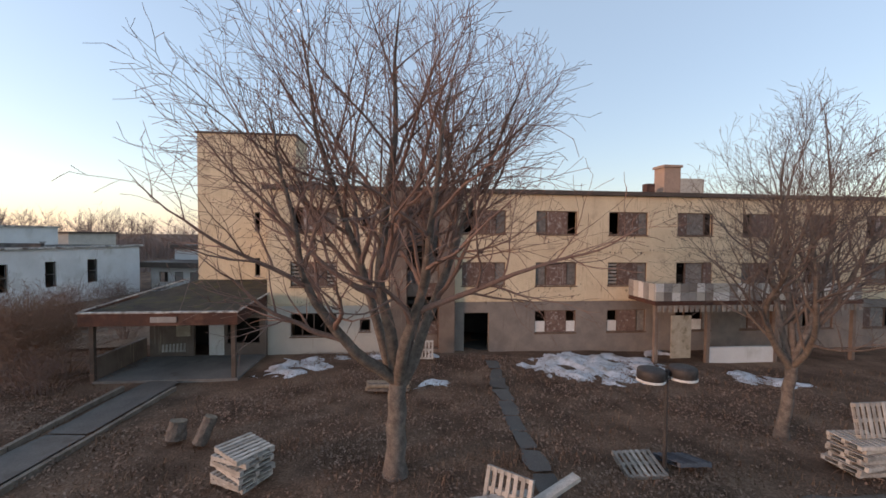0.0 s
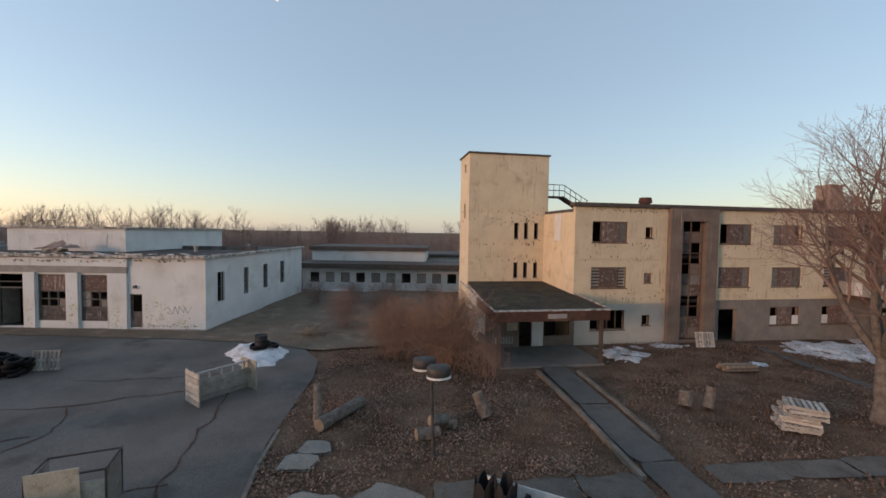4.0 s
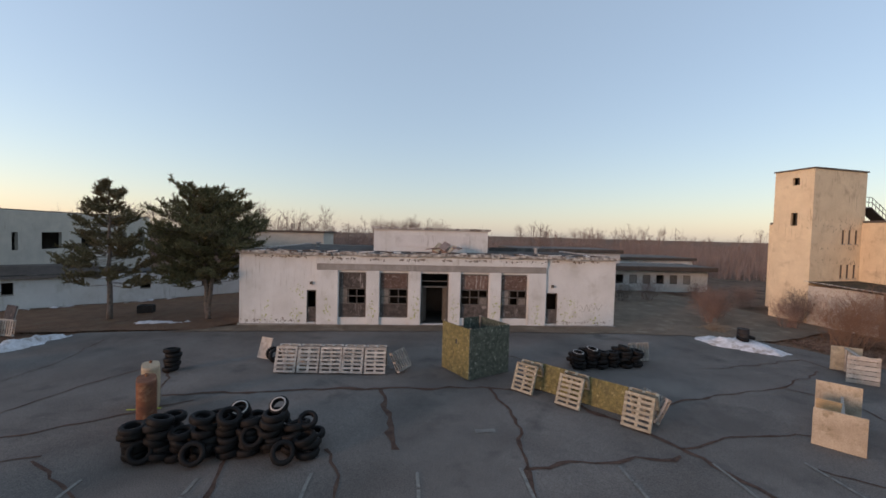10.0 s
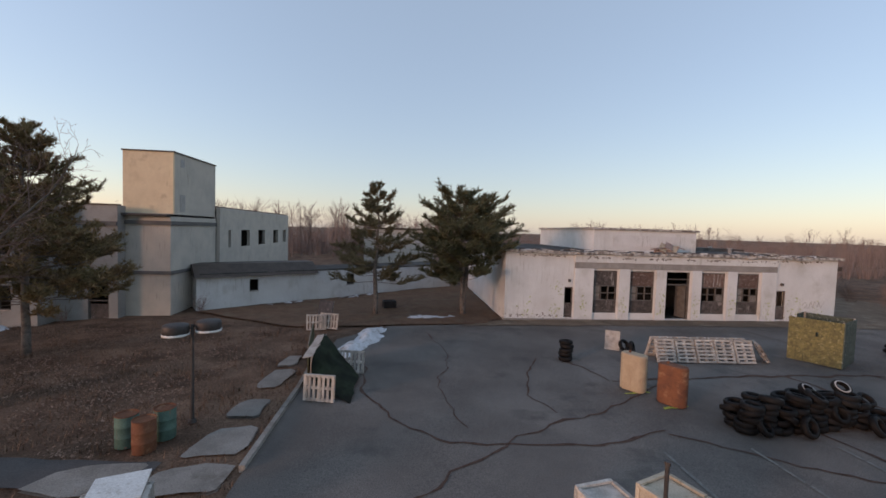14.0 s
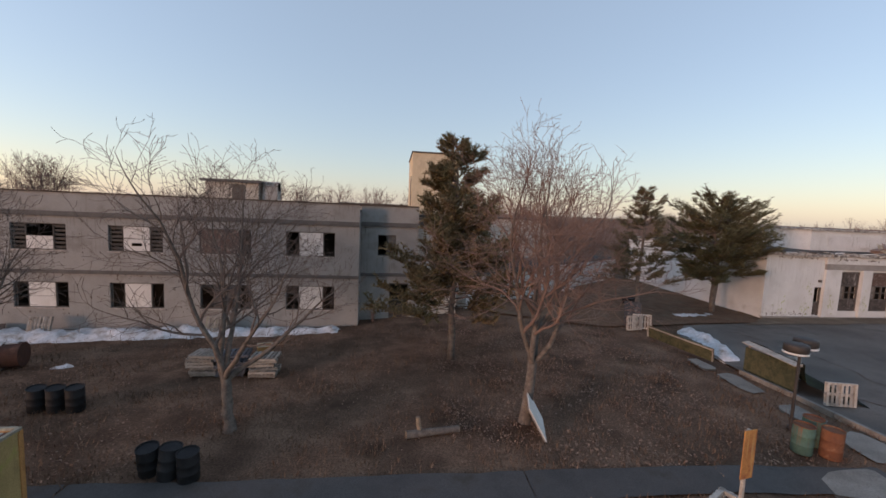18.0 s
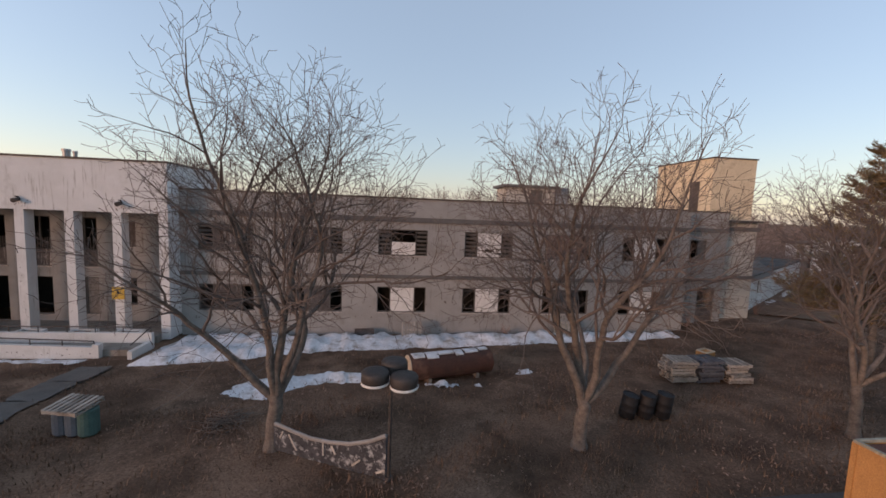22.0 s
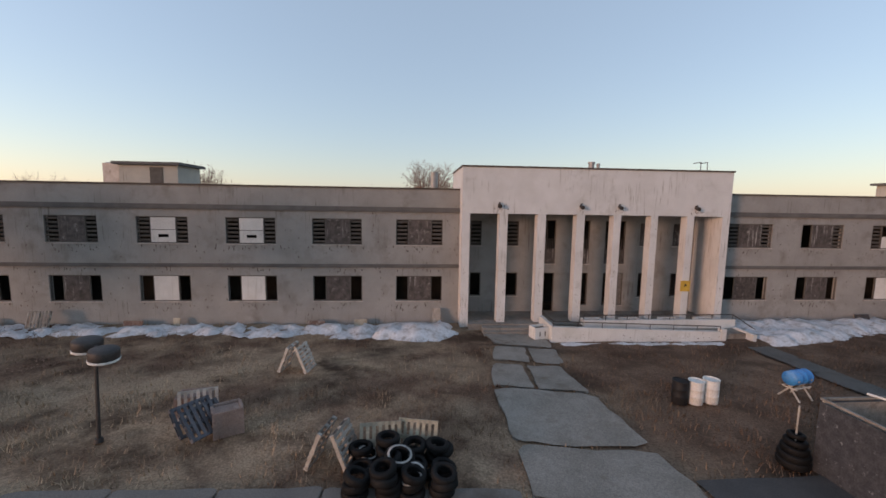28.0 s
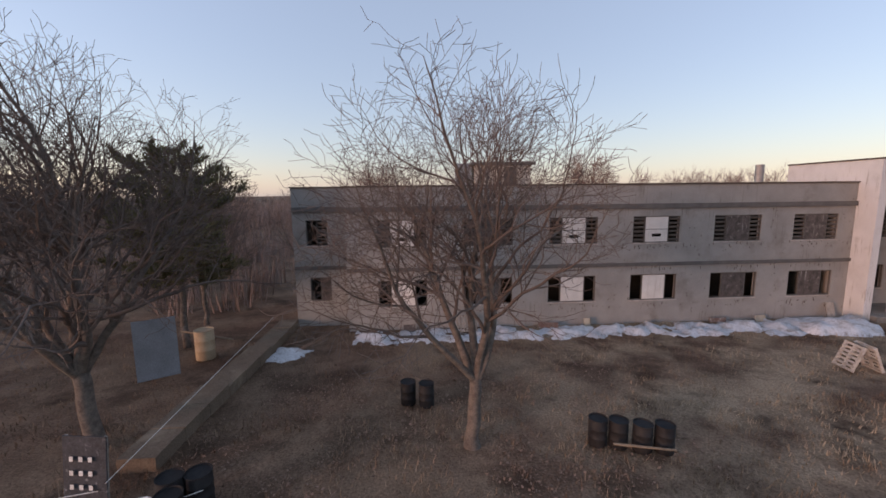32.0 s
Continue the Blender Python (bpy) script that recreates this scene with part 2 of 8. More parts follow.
FRAMEG = shade("grey_steel_window_frame", (0.135, 0.125, 0.115), (0.095, 0.085, 0.076), 3.0, 0.8, 0.1, 40.0)
BOARDW = shade("white_window_board", (0.68, 0.66, 0.63), (0.60, 0.58, 0.55), 1.6, 0.85, 0.1, 40.0, streak=(0.42, 0.38, 0.33), vary=0.06)
BOARDG = shade("spattered_grey_window_board", (0.062, 0.054, 0.051), (0.125, 0.106, 0.098), 3.0, 0.9, 0.2, 22.0, stains=(0.29, 0.265, 0.25), amount=1.2, vary=0.25, stain_scale=2.6, stain_level=0.58, streak=(0.44, 0.42, 0.40))
BOARDB = shade("brown_window_board", (0.125, 0.078, 0.064), (0.185, 0.122, 0.10), 3.0, 0.85, 0.2, 30.0, stains=(0.38, 0.35, 0.325), vary=0.25, stain_scale=5.0, stain_level=0.54, streak=(0.48, 0.455, 0.43))
CURTAIN = shade("dusty_pane_covering", (0.22, 0.20, 0.18), (0.13, 0.115, 0.105), 5.0, 0.7, 0.1, 30.0, stains=(0.36, 0.33, 0.30), vary=0.25, stain_scale=6.0, stain_level=0.6)
SLATM = shade("louvre_slat", (0.15, 0.14, 0.13), (0.10, 0.094, 0.088), 3.0, 0.7, 0.1, 30.0)
SLATW = shade("pale_louvre_slat", (0.46, 0.44, 0.41), (0.36, 0.34, 0.31), 3.0, 0.7, 0.1, 30.0)
PALLET = shade("grey_weathered_pallet_wood", (0.36, 0.325, 0.285), (0.26, 0.23, 0.20), 4.0, 0.9, 0.4, 35.0, vary=0.35, stains=(0.15, 0.122, 0.10), amount=1.3, stain_scale=2.6, stain_level=0.55)
PALLETY = shade("paint_spattered_yellow_pallet_wood", (0.37, 0.335, 0.26), (0.25, 0.225, 0.175), 4.0, 0.9, 0.4, 35.0, stains=(0.42, 0.38, 0.27), vary=0.25, stain_scale=5.0)
PALLETW = shade("white_washed_pallet_wood", (0.50, 0.465, 0.42), (0.34, 0.31, 0.275), 4.0, 0.9, 0.4, 35.0, stains=(0.24, 0.205, 0.175), vary=0.25, stain_scale=3.0, stain_level=0.60)
PALLETB = shade("blue_black_pallet_wood", (0.075, 0.08, 0.095), (0.12, 0.12, 0.13), 4.0, 0.9, 0.4, 35.0, vary=0.3)
PLY = shade("plywood_sheet", (0.50, 0.36, 0.205), (0.40, 0.275, 0.15), 1.3, 0.85, 0.2, 30.0, stains=(0.30, 0.2, 0.11), vary=0.12)
PLYP = shade("pale_plywood_sheet", (0.50, 0.43, 0.335), (0.37, 0.31, 0.235), 1.6, 0.85, 0.2, 30.0, stains=(0.22, 0.185, 0.12), vary=0.12, stain_scale=2.4, stain_level=0.54, streak=(0.24, 0.19, 0.13))
ORANGE = shade("orange_stained_crate_wood", (0.52, 0.265, 0.095), (0.43, 0.21, 0.075), 1.6, 0.8, 0.3, 30.0, streak=(0.27, 0.13, 0.055), vary=0.1)
PLYB = shade("stained_olive_plywood", (0.42, 0.30, 0.13), (0.33, 0.24, 0.10), 1.4, 0.85, 0.2, 30.0, stains=(0.30, 0.31, 0.07), stain_scale=1.6, stain_level=0.54, streak=(0.20, 0.15, 0.07))
CRATEIN = shade("red_brown_crate_inside", (0.13, 0.05, 0.038), (0.19, 0.085, 0.06), 1.2, 0.9, 0.2, 25.0)
SPATTER = shade("paint_spattered_green_panel", (0.05, 0.062, 0.050), (0.10, 0.12, 0.095), 5.0, 0.8, 0.2, 18.0, stains=(0.33, 0.36, 0.31), amount=1.5, stain_scale=7.0, stain_level=0.57)
SPATYEL = shade("yellow_spattered_panel", (0.115, 0.105, 0.052), (0.21, 0.185, 0.075), 5.0, 0.85, 0.2, 18.0, stains=(0.40, 0.37, 0.19), amount=1.7, stain_scale=7.0, stain_level=0.57, streak=(0.05, 0.055, 0.035))
SPATBLU = shade("paint_spattered_dark_panel", (0.04, 0.043, 0.05), (0.07, 0.072, 0.08), 4.0, 0.8, 0.2, 18.0, stains=(0.27, 0.29, 0.30), amount=1.5, stain_scale=6.0, stain_level=0.6)
PAINTED = shade("black_and_white_daubed_board", (0.035, 0.037, 0.043), (0.07, 0.07, 0.078), 4.0, 0.8, 0.2, 18.0, stains=(0.40, 0.41, 0.41), amount=1.2, stain_scale=4.5, stain_level=0.52)
LIME = shade("lime_paint_splash", (0.42, 0.48, 0.09), (0.30, 0.34, 0.07), 4.0, 0.8, 0.1, 20.0)
PINK = shade("dull_pink_brown_cover", (0.31, 0.225, 0.195), (0.22, 0.155, 0.13), 1.5, 0.9, 0.3, 20.0, stains=(0.40, 0.33, 0.29))
TARP = shade("black_green_tarpaulin", (0.012, 0.014, 0.011), (0.03, 0.042, 0.024), 0.9, 0.85, 0.3, 6.0, spec=0.12)
CAMO = shade("camouflage_netting", (0.05, 0.056, 0.03), (0.11, 0.10, 0.055), 3.0, 0.95, 0.5, 10.0, stains=(0.075, 0.08, 0.042), stain_scale=3.0)
TYRE = shade("weathered_tyre_rubber", (0.0055, 0.0055, 0.006), (0.011, 0.0105, 0.0105), 3.0, 0.66, 0.3, 30.0, vary=0.3, spec=0.2)
TYREW = shade("white_tyre_sidewall", (0.48, 0.465, 0.44), (0.27, 0.26, 0.245), 5.0, 0.7, 0.1, 30.0)
SPLAT = shade("yellow_green_paint_splatter", (0.44, 0.47, 0.22), (0.36, 0.40, 0.20), 4.0, 0.7, 0.1, 30.0, island=0.25)
SCAB = shade("bared_dark_render", (0.17, 0.15, 0.13), (0.25, 0.225, 0.195), 3.0, 0.95, 0.3, 30.0, island=0.35)
BLACK = shade("black_drum_plastic", (0.016, 0.016, 0.018), (0.032, 0.031, 0.032), 2.0, 0.62, 0.1, 30.0, spec=0.22, vary=0.2)
RUST = shade("rusted_steel", (0.21, 0.085, 0.042), (0.13, 0.055, 0.035), 2.5, 0.85, 0.4, 20.0, stains=(0.30, 0.16, 0.09), stain_scale=3.0)
RUSTOR = shade("rust_streaked_orange_board", (0.52, 0.25, 0.08), (0.40, 0.17, 0.06), 2.6, 0.8, 0.3, 25.0, stains=(0.24, 0.07, 0.04), stain_scale=2.4, stain_level=0.52, streak=(0.55, 0.38, 0.16))
RUSTD = shade("dark_rusted_tank_steel", (0.10, 0.045, 0.032), (0.065, 0.035, 0.028), 1.5, 0.85, 0.3, 20.0, stains=(0.19, 0.10, 0.07))
TAN = shade("tan_painted_drum", (0.44, 0.35, 0.24), (0.37, 0.285, 0.195), 2.0, 0.75, 0.2, 25.0, streak=(0.25, 0.13, 0.07))
GREEN = shade("dull_green_drum_paint", (0.09, 0.17, 0.135), (0.065, 0.12, 0.10), 2.0, 0.7, 0.2, 25.0, streak=(0.2, 0.1, 0.06))
TEAL = shade("dull_teal_plastic", (0.045, 0.10, 0.095), (0.065, 0.13, 0.12), 2.0, 0.6, 0.1, 25.0)
SLATE = shade("slate_blue_plastic", (0.075, 0.095, 0.12), (0.10, 0.125, 0.15), 2.0, 0.6, 0.1, 25.0)
BLUE = shade("bright_blue_plastic", (0.03, 0.21, 0.55), (0.045, 0.26, 0.60), 2.0, 0.45, 0.1, 25.0, stains=(0.2, 0.35, 0.55))
WHITEP = shade("white_plastic", (0.72, 0.72, 0.70), (0.62, 0.61, 0.58), 2.0, 0.5, 0.1, 25.0, streak=(0.45, 0.42, 0.37))
SHEET = shade("grey_blue_sheet", (0.20, 0.23, 0.26), (0.15, 0.175, 0.2), 1.0, 0.7, 0.1, 25.0)
STEEL = shade("dark_steel", (0.055, 0.05, 0.048), (0.085, 0.075, 0.07), 3.0, 0.6, 0.2, 30.0, metal=0.3)
GALV = shade("galvanised_steel", (0.36, 0.36, 0.36), (0.27, 0.265, 0.26), 2.0, 0.5, 0.1, 30.0, metal=0.5)
BRICK = shade("chimney_masonry", (0.40, 0.28, 0.215), (0.33, 0.235, 0.185), 3.0, 0.9, 0.4, 20.0)
SNOWM = shade("old_snow", (0.70, 0.71, 0.735), (0.55, 0.55, 0.565), 1.5, 0.75, 1.0, 7.0, stains=(0.30, 0.27, 0.24), amount=0.8, stain_scale=1.8, stain_level=0.51)
EDGING = shade("mossy_dark_edging_concrete", (0.15, 0.13, 0.11), (0.23, 0.20, 0.165), 2.0, 0.9, 0.5, 22.0, stains=(0.10, 0.08, 0.062), amount=1.4, stain_scale=1.5)
BARK = shade("grey_brown_bark", (0.195, 0.163, 0.14), (0.10, 0.083, 0.072), 5.0, 0.95, 0.6, 26.0)
TWIG = shade("reddish_twigs", (0.25, 0.165, 0.135), (0.18, 0.118, 0.10), 1.2, 0.95, 0.0, 20.0)
TWIGD = shade("grey_twigs", (0.165, 0.13, 0.112), (0.118, 0.093, 0.082), 1.2, 0.95, 0.0, 20.0)
SHRUBM = shade("red_brown_shrub_stems", (0.275, 0.17, 0.118), (0.195, 0.118, 0.083), 1.0, 0.95, 0.0, 20.0)
NEEDLE = shade("dark_pine_needles", (0.125, 0.118, 0.058), (0.17, 0.145, 0.072), 1.2, 0.9, 0.0, 12.0, stains=(0.15, 0.11, 0.06), stain_scale=0.8, island=0.4)
NEEDLEP = shade("thin_pine_needles", (0.20, 0.155, 0.085), (0.14, 0.12, 0.062), 1.0, 0.9, 0.0, 12.0, stains=(0.19, 0.13, 0.075), stain_scale=0.8, island=0.4)
NEEDLEB = shade("browning_pine_needles", (0.25, 0.165, 0.085), (0.15, 0.128, 0.062), 1.0, 0.9, 0.0, 12.0, stains=(0.23, 0.14, 0.075), stain_scale=0.8, island=0.4)
# twig colours paled to put the haze of distance into them
FARWOOD = shade("far_bare_wood_paled_by_haze", (0.275, 0.205, 0.178), (0.215, 0.162, 0.142), 0.06, 0.95, 0.0, 1.0, amount=0.4, island=0.25)
LOGW = shade("cut_log_wood", (0.30, 0.235, 0.17), (0.20, 0.155, 0.115), 6.0, 0.9, 0.4, 30.0)
SCRIBBLE = shade("faded_spray_paint", (0.33, 0.33, 0.31), (0.42, 0.42, 0.39), 4.0, 0.8, 0.0, 20.0)
SIGNY = shade("amber_warning_sign", (0.60, 0.38, 0.06), (0.52, 0.32, 0.05), 2.0, 0.6, 0.0, 20.0)


# ---------------------------------------------------------------- building blocks
class Shape:
    """Collects faces for one mesh."""

    def __init__(self):
        self.v, self.f = [], []

    def add(self, verts, faces):
        k = len(self.v)
        self.v += verts
        self.f += [tuple(i + k for i in f) for f in faces]
        return self

    def box(self, x0, x1, y0, y1, z0, z1):
        v = [(x, y, z) for z in (z0, z1) for y in (y0, y1) for x in (x0, x1)]
        return self.add(v, [(0, 2, 3, 1), (4, 5, 7, 6), (0, 1, 5, 4), (2, 6, 7, 3), (0, 4, 6, 2), (1, 3, 7, 5)])

    def tube(self, a, b, r0, r1=None, n=8, caps=True):
        a, b = Vector(a), Vector(b)
        r1 = r0 if r1 is None else r1
        w = (b - a).normalized()
        u = w.orthogonal().normalized()
        s = w.cross(u)
        ring = [(math.cos(2 * math.pi * i / n), math.sin(2 * math.pi * i / n)) for i in range(n)]
        v = [tuple(a + (u * c + s * d) * r0) for c, d in ring] + [tuple(b + (u * c + s * d) * r1) for c, d in ring]
        f = [(i, (i + 1) % n, n + (i + 1) % n, n + i) for i in range(n)]
        if caps:
            f += [tuple(range(n - 1, -1, -1)), tuple(range(n, 2 * n))]
        return self.add(v, f)

    def sweep(self, pts, radii, n):
        """One unbroken tube through points."""
        u = (pts[1] - pts[0]).orthogonal().normalized()
        v = []
        for i, p in enumerate(pts):
            w = (pts[min(i + 1, len(pts) - 1)] - pts[max(i - 1, 0)]).normalized()
            u = (u - w * u.dot(w)).normalized()
            t = w.cross(u)
            v += [tuple(p + (u * math.cos(2 * math.pi * k / n) + t * math.sin(2 * math.pi * k / n)) * radii[i]) for k in range(n)]
        return self.add(v, [(i * n + k, i * n + (k + 1) % n, (i + 1) * n + (k + 1) % n, (i + 1) * n + k) for i in range(len(pts) - 1) for k in range(n)])

    def lathe(self, profile, n=20):
        v = [(r * math.cos(2 * math.pi * i / n), r * math.sin(2 * math.pi * i / n), z) for r, z in profile for i in range(n)]
        f = [(k * n + i, k * n + (i + 1) % n, (k + 1) * n + (i + 1) % n, (k + 1) * n + i) for k in range(len(profile) - 1) for i in range(n)]
        return self.add(v, f)

    def turned(self, m):
        self.v = [tuple(m @ Vector(p)) for p in self.v]
        return self

    def mesh(self, name, mat, smooth=False):
        me = bpy.data.meshes.new(name)
        me.from_pydata(self.v, [], self.f)
        me.materials.append(mat)
        if smooth:
            me.polygons.foreach_set("use_smooth", [True] * len(me.polygons))
        me.update()
        return me


def S():
    return Shape()


def thing(name, label, category, m=None, group="", kind=""):
    e = new(name)
    e.empty_display_size = 0.3
    if m is not None:
        e.matrix_basis = m
    return tagged(e, label, category, group, kind)


def part(name, shape, mat, parent, label="", smooth=False):
    o = new(name, shape.mesh(name, mat, smooth))
    o.parent = parent
    return tagged(o, label)


def single(name, shape, mat, label, category, m=None, group="", kind="", smooth=False):
    o = new(name, shape.mesh(name, mat, smooth))
    if m is not None:
        o.matrix_basis = m
    return tagged(o, label, category, group, kind)


GX = [-230, -200, -165, -130, -112, -98, -85, -70, -45, -20, 0, 12, 60]
GZ = [-0.35, -0.38, -0.5, -0.55, -0.42, -0.2, 0.1, 0.25, 0.35, 0.2, 0.15, -0.1, -0.2]


def gz(x, y):
    """The height of the ground."""
    z = float(np.interp(x, GX, GZ))
    t = min(max((y - 10.0) / 11.0, 0.0), 1.0) * min(max((-92.0 - x) / 8.0, 0.0), 1.0)
    return z - 0.28 * t * t * (3 - 2 * t)


def at(x, y, rz=0.0, dz=0.0, rx=0.0, ry=0.0):
    return pose(x, y, gz(x, y) + dz, rx, ry, rz)


# ---------------------------------------------------------------- ground
def spaced(lo, hi, step, outer):
    return sorted({*outer, *np.arange(lo, hi + 0.01, step).round(3).tolist()})


LOT = [(-76.2, -24), (-17, -24), (-20.6, -8), (-22.6, -2), (-24.2, 2), (-25.2, 5.0), (-25.8, 8.0), (-26.0, 11.0), (-26.2, 14.0), (-26.8, 16.6), (-28.2, 18.6), (-30.4, 19.8), (-33, 20.3), (-50, 20.8), (-66, 20.9),
                              (-73, 20.2), (-75.9, 17), (-76.2, 8)]


def on_lot(x, y):
    hit = False
    for (x0, y0), (x1, y1) in zip(LOT, LOT[1:] + LOT[:1]):
        if (y0 > y) != (y1 > y) and x < (x1 - x0) * (y - y0) / (y1 - y0) + x0:
            hit = not hit
    return hit


def ground_sheet():
    xs = spaced(-225, 60, 1.5, (-4000, -2000, -1000, -600, -400, -300, -255, 90, 140, 220, 350, 600, 1200, 2500, 4000))
    ys = spaced(-24, 62, 1.5, (-2500, -1000, -400, -150, -70, -40, 75, 95, 130, 200, 320, 600, 1200, 2500, 4500))
    s = S()
    for y in ys:
        for x in xs:
            near = -225 <= x <= 60 and -24 <= y <= 62
            s.v.append((x, y, gz(x, y) + (0.07 * noise.noise((x * 0.35, y * 0.35, 0)) + 0.05 * noise.noise((x * 0.9, y * 0.9, 3)) - 0.03 if near and not on_lot(x, y) else -0.06)))
    w = len(xs)
    s.f = [(j * w + i, j * w + i + 1, (j + 1) * w + i + 1, (j + 1) * w + i) for j in range(len(ys) - 1) for i in range(w - 1)]
    return single("ground", s, GRASS, "dry brown winter lawn reaching to the horizon", "ground", kind="structure", smooth=True)


ground_sheet()


def draped(outline, lift, step=0.8, wobble=0.0, seed=0):
    """A thin sheet within an outline of (x, y), draped over the ground."""
    bm = bmesh.new()
    vs = [bm.verts.new((x, y, 0)) for x, y in outline]
    bm.faces.new(vs)
    xs, ys = [p[0] for p in outline], [p[1] for p in outline]
    for axis, lo, hi in ((0, min(xs), max(xs)), (1, min(ys), max(ys))):
        k = lo + step
        while k < hi:
            co, no = [0, 0, 0], [0, 0, 0]
            co[axis], no[axis] = k, 1
            bmesh.ops.bisect_plane(bm, geom=bm.verts[:] + bm.edges[:] + bm.faces[:], plane_co=co, plane_no=no)
            k += step
    for v in bm.verts:
        x, y = v.co.x, v.co.y
        if wobble:
            v.co.x += wobble * noise.noise((x * 1.1, y * 1.1, seed))
            v.co.y += wobble * noise.noise((x * 1.1, y * 1.1, seed + 7))
        v.co.z = gz(x, y) + lift
    bmesh.ops.recalc_face_normals(bm, faces=bm.faces)
    s = S()
    bm.verts.index_update()
    s.v = [tuple(v.co) for v in bm.verts]
    s.f = [tuple(v.index for v in f.verts) if f.normal.z > 0 else tuple(v.index for v in reversed(f.verts)) for f in bm.faces]
    bm.free()
    return s


single("parking_lot", draped(LOT, 0.04, 3.0), ASPHALT, "cracked dark asphalt parking lot in front of the white building", "parking lot", kind="structure")
single("dirt_strip", draped([(-68, 20.4), (-50, 20.5), (-33, 20.0), (-27, 18.4), (-18, 22), (-20, 43.5), (-36.5, 43.8), (-36.6, 22.3), (-64.4, 22.3)], 0.075, 2.0, 0.3), BARE,
       "trodden earth strip along the white building", "dirt", kind="structure")
single("leaf_litter_left", draped([(-79, 20), (-66, 21), (-64.8, 23), (-64.6, 40), (-70, 38), (-80, 28.5), (-88, 25)], 0.075, 2.0, 0.4), LITTER, "red-brown pine litter under the pines", "leaf litter", kind="structure")

def ribbon(points, width, lift, seed=0):
    """A ragged strip along points (x, y)."""
    pts = [Vector(p) for p in points]
    fine = []
    for a, b in zip(pts, pts[1:]):
        k = max(2, int((b - a).length / 0.35))
        fine += [a.lerp(b, i / k) for i in range(k)]
    fine.append(pts[-1])
    s = S()
    for i, p in enumerate(fine):
        d = (fine[min(i + 1, len(fine) - 1)] - fine[max(i - 1, 0)]).normalized()
        nrm = Vector((-d.y, d.x))
        q = p + nrm * 0.34 * noise.noise((p.x * 0.8, p.y * 0.8, seed)) + nrm * 0.13 * noise.noise((p.x * 3, p.y * 3, seed))
        w = width * (0.35 + 1.3 * abs(noise.noise((p.x * 1.3, p.y * 1.3, seed + 3))) + 0.3 * noise.noise((p.x * 5, p.y * 5, seed + 5)))
        for e in (q - nrm * w, q + nrm * w):
            s.v.append((e.x, e.y, gz(e.x, e.y) + lift))
    s.f = [(2 * i, 2 * i + 2, 2 * i + 3, 2 * i + 1) for i in range(len(fine) - 1)]
    return s


CRACKS = [
    ([(-62.5, 10), (-56.4, 10.4), (-52.7, 10.4), (-49.8, 10.5), (-46.3, 10), (-44.8, 7.3), (-43.2, 4.6), (-42, 1)], 0.20),
    ([(-48.6, 10.3), (-48.4, 7.4), (-48.6, 5.6), (-48.9, 4.1), (-49.4, 0)], 0.17), ([(-53.4, 10.4), (-53.2, 8.4), (-52.8, 6.9), (-52.9, 5.5)], 0.24),
    ([(-48.9, 4.4), (-46, 4.5), (-43.8, 4.6)], 0.17), ([(-43, 8.0), (-41.8, 8.6), (-38.4, 9.4), (-35, 10.2), (-30.5, 12.5)], 0.10),
    ([(-43.6, 5.2), (-41.5, 5.9), (-37.5, 6.0), (-34, 8)], 0.11), ([(-37, 12.8), (-33, 13.6), (-29.5, 14.6)], 0.08), ([(-45.5, 13.5), (-47.2, 15.5), (-47.8, 19)], 0.09),
    ([(-29.6, 14.5), (-29, 11), (-28.4, 8), (-27.4, 4.5), (-26, 0)], 0.10), ([(-36, 2.5), (-33, 4), (-29, 5), (-27.6, 5.6)], 0.07),
    ([(-60.7, 9.4), (-63.5, 7.6), (-66.5, 6.3), (-70, 4.0), (-73, 1.0)], 0.11), ([(-64.9, 13.2), (-66.2, 11), (-66.8, 8.6), (-66.2, 7)], 0.08),
    ([(-63.6, 13), (-62.8, 11.2), (-62.7, 10)], 0.12), ([(-73.8, 12.2), (-73.6, 9.6), (-72.2, 6.6), (-70.4, 5.2), (-66, 4.6), (-63, 5.6)], 0.13),
    ([(-58.0, 6.0), (-57.4, 4.2), (-57.2, 2.4)], 0.11), ([(-54.9, 5.6), (-54.2, 4.2), (-53.9, 2.5)], 0.11), ([(-63, 5.4), (-59, 2.6), (-54, 1.2), (-48.9, 2.2)], 0.10),
    ([(-70.5, 18.5), (-69.6, 14), (-70.4, 9.5), (-69.8, 6)], 0.05), ([(-40, 4), (-38.2, 2.6), (-37, 0)], 0.07), ([(-34.6, 10.2), (-33.6, 8.2), (-33.9, 5.8), (-32.8, 3.4)], 0.07),
]
for i, (pts, width) in enumerate(CRACKS):
    single("asphalt_crack", ribbon(pts, width * 0.68, 0.055, i), CRACK, "dark crack in the asphalt filled with dead grass", "crack", group="cracks in the parking lot", kind="structure")
for i in range(10):
    x = -63.95 + 2.98 * i
    for y0, y1 in ((0.9, 2.5), (2.62, 4.35)) if i % 2 else ((0.9, 3.5), (3.58, 4.3)):
        single("bay_line", draped([(x - 0.05, y0), (x + 0.05, y0), (x + 0.06, y1), (x - 0.04, y1)], 0.058, 0.4, 0.03, i), LINE, "faded parking bay line on the asphalt", "road marking", group="parking bay lines", kind="structure")
single("paint_splash", ribbon([(-50.0, 6.6), (-49.3, 6.6)], 0.2, 0.058, 70), LINE, "pale splash of dried paint on the asphalt", "paint mark", kind="structure")


PAVED = [LOT]


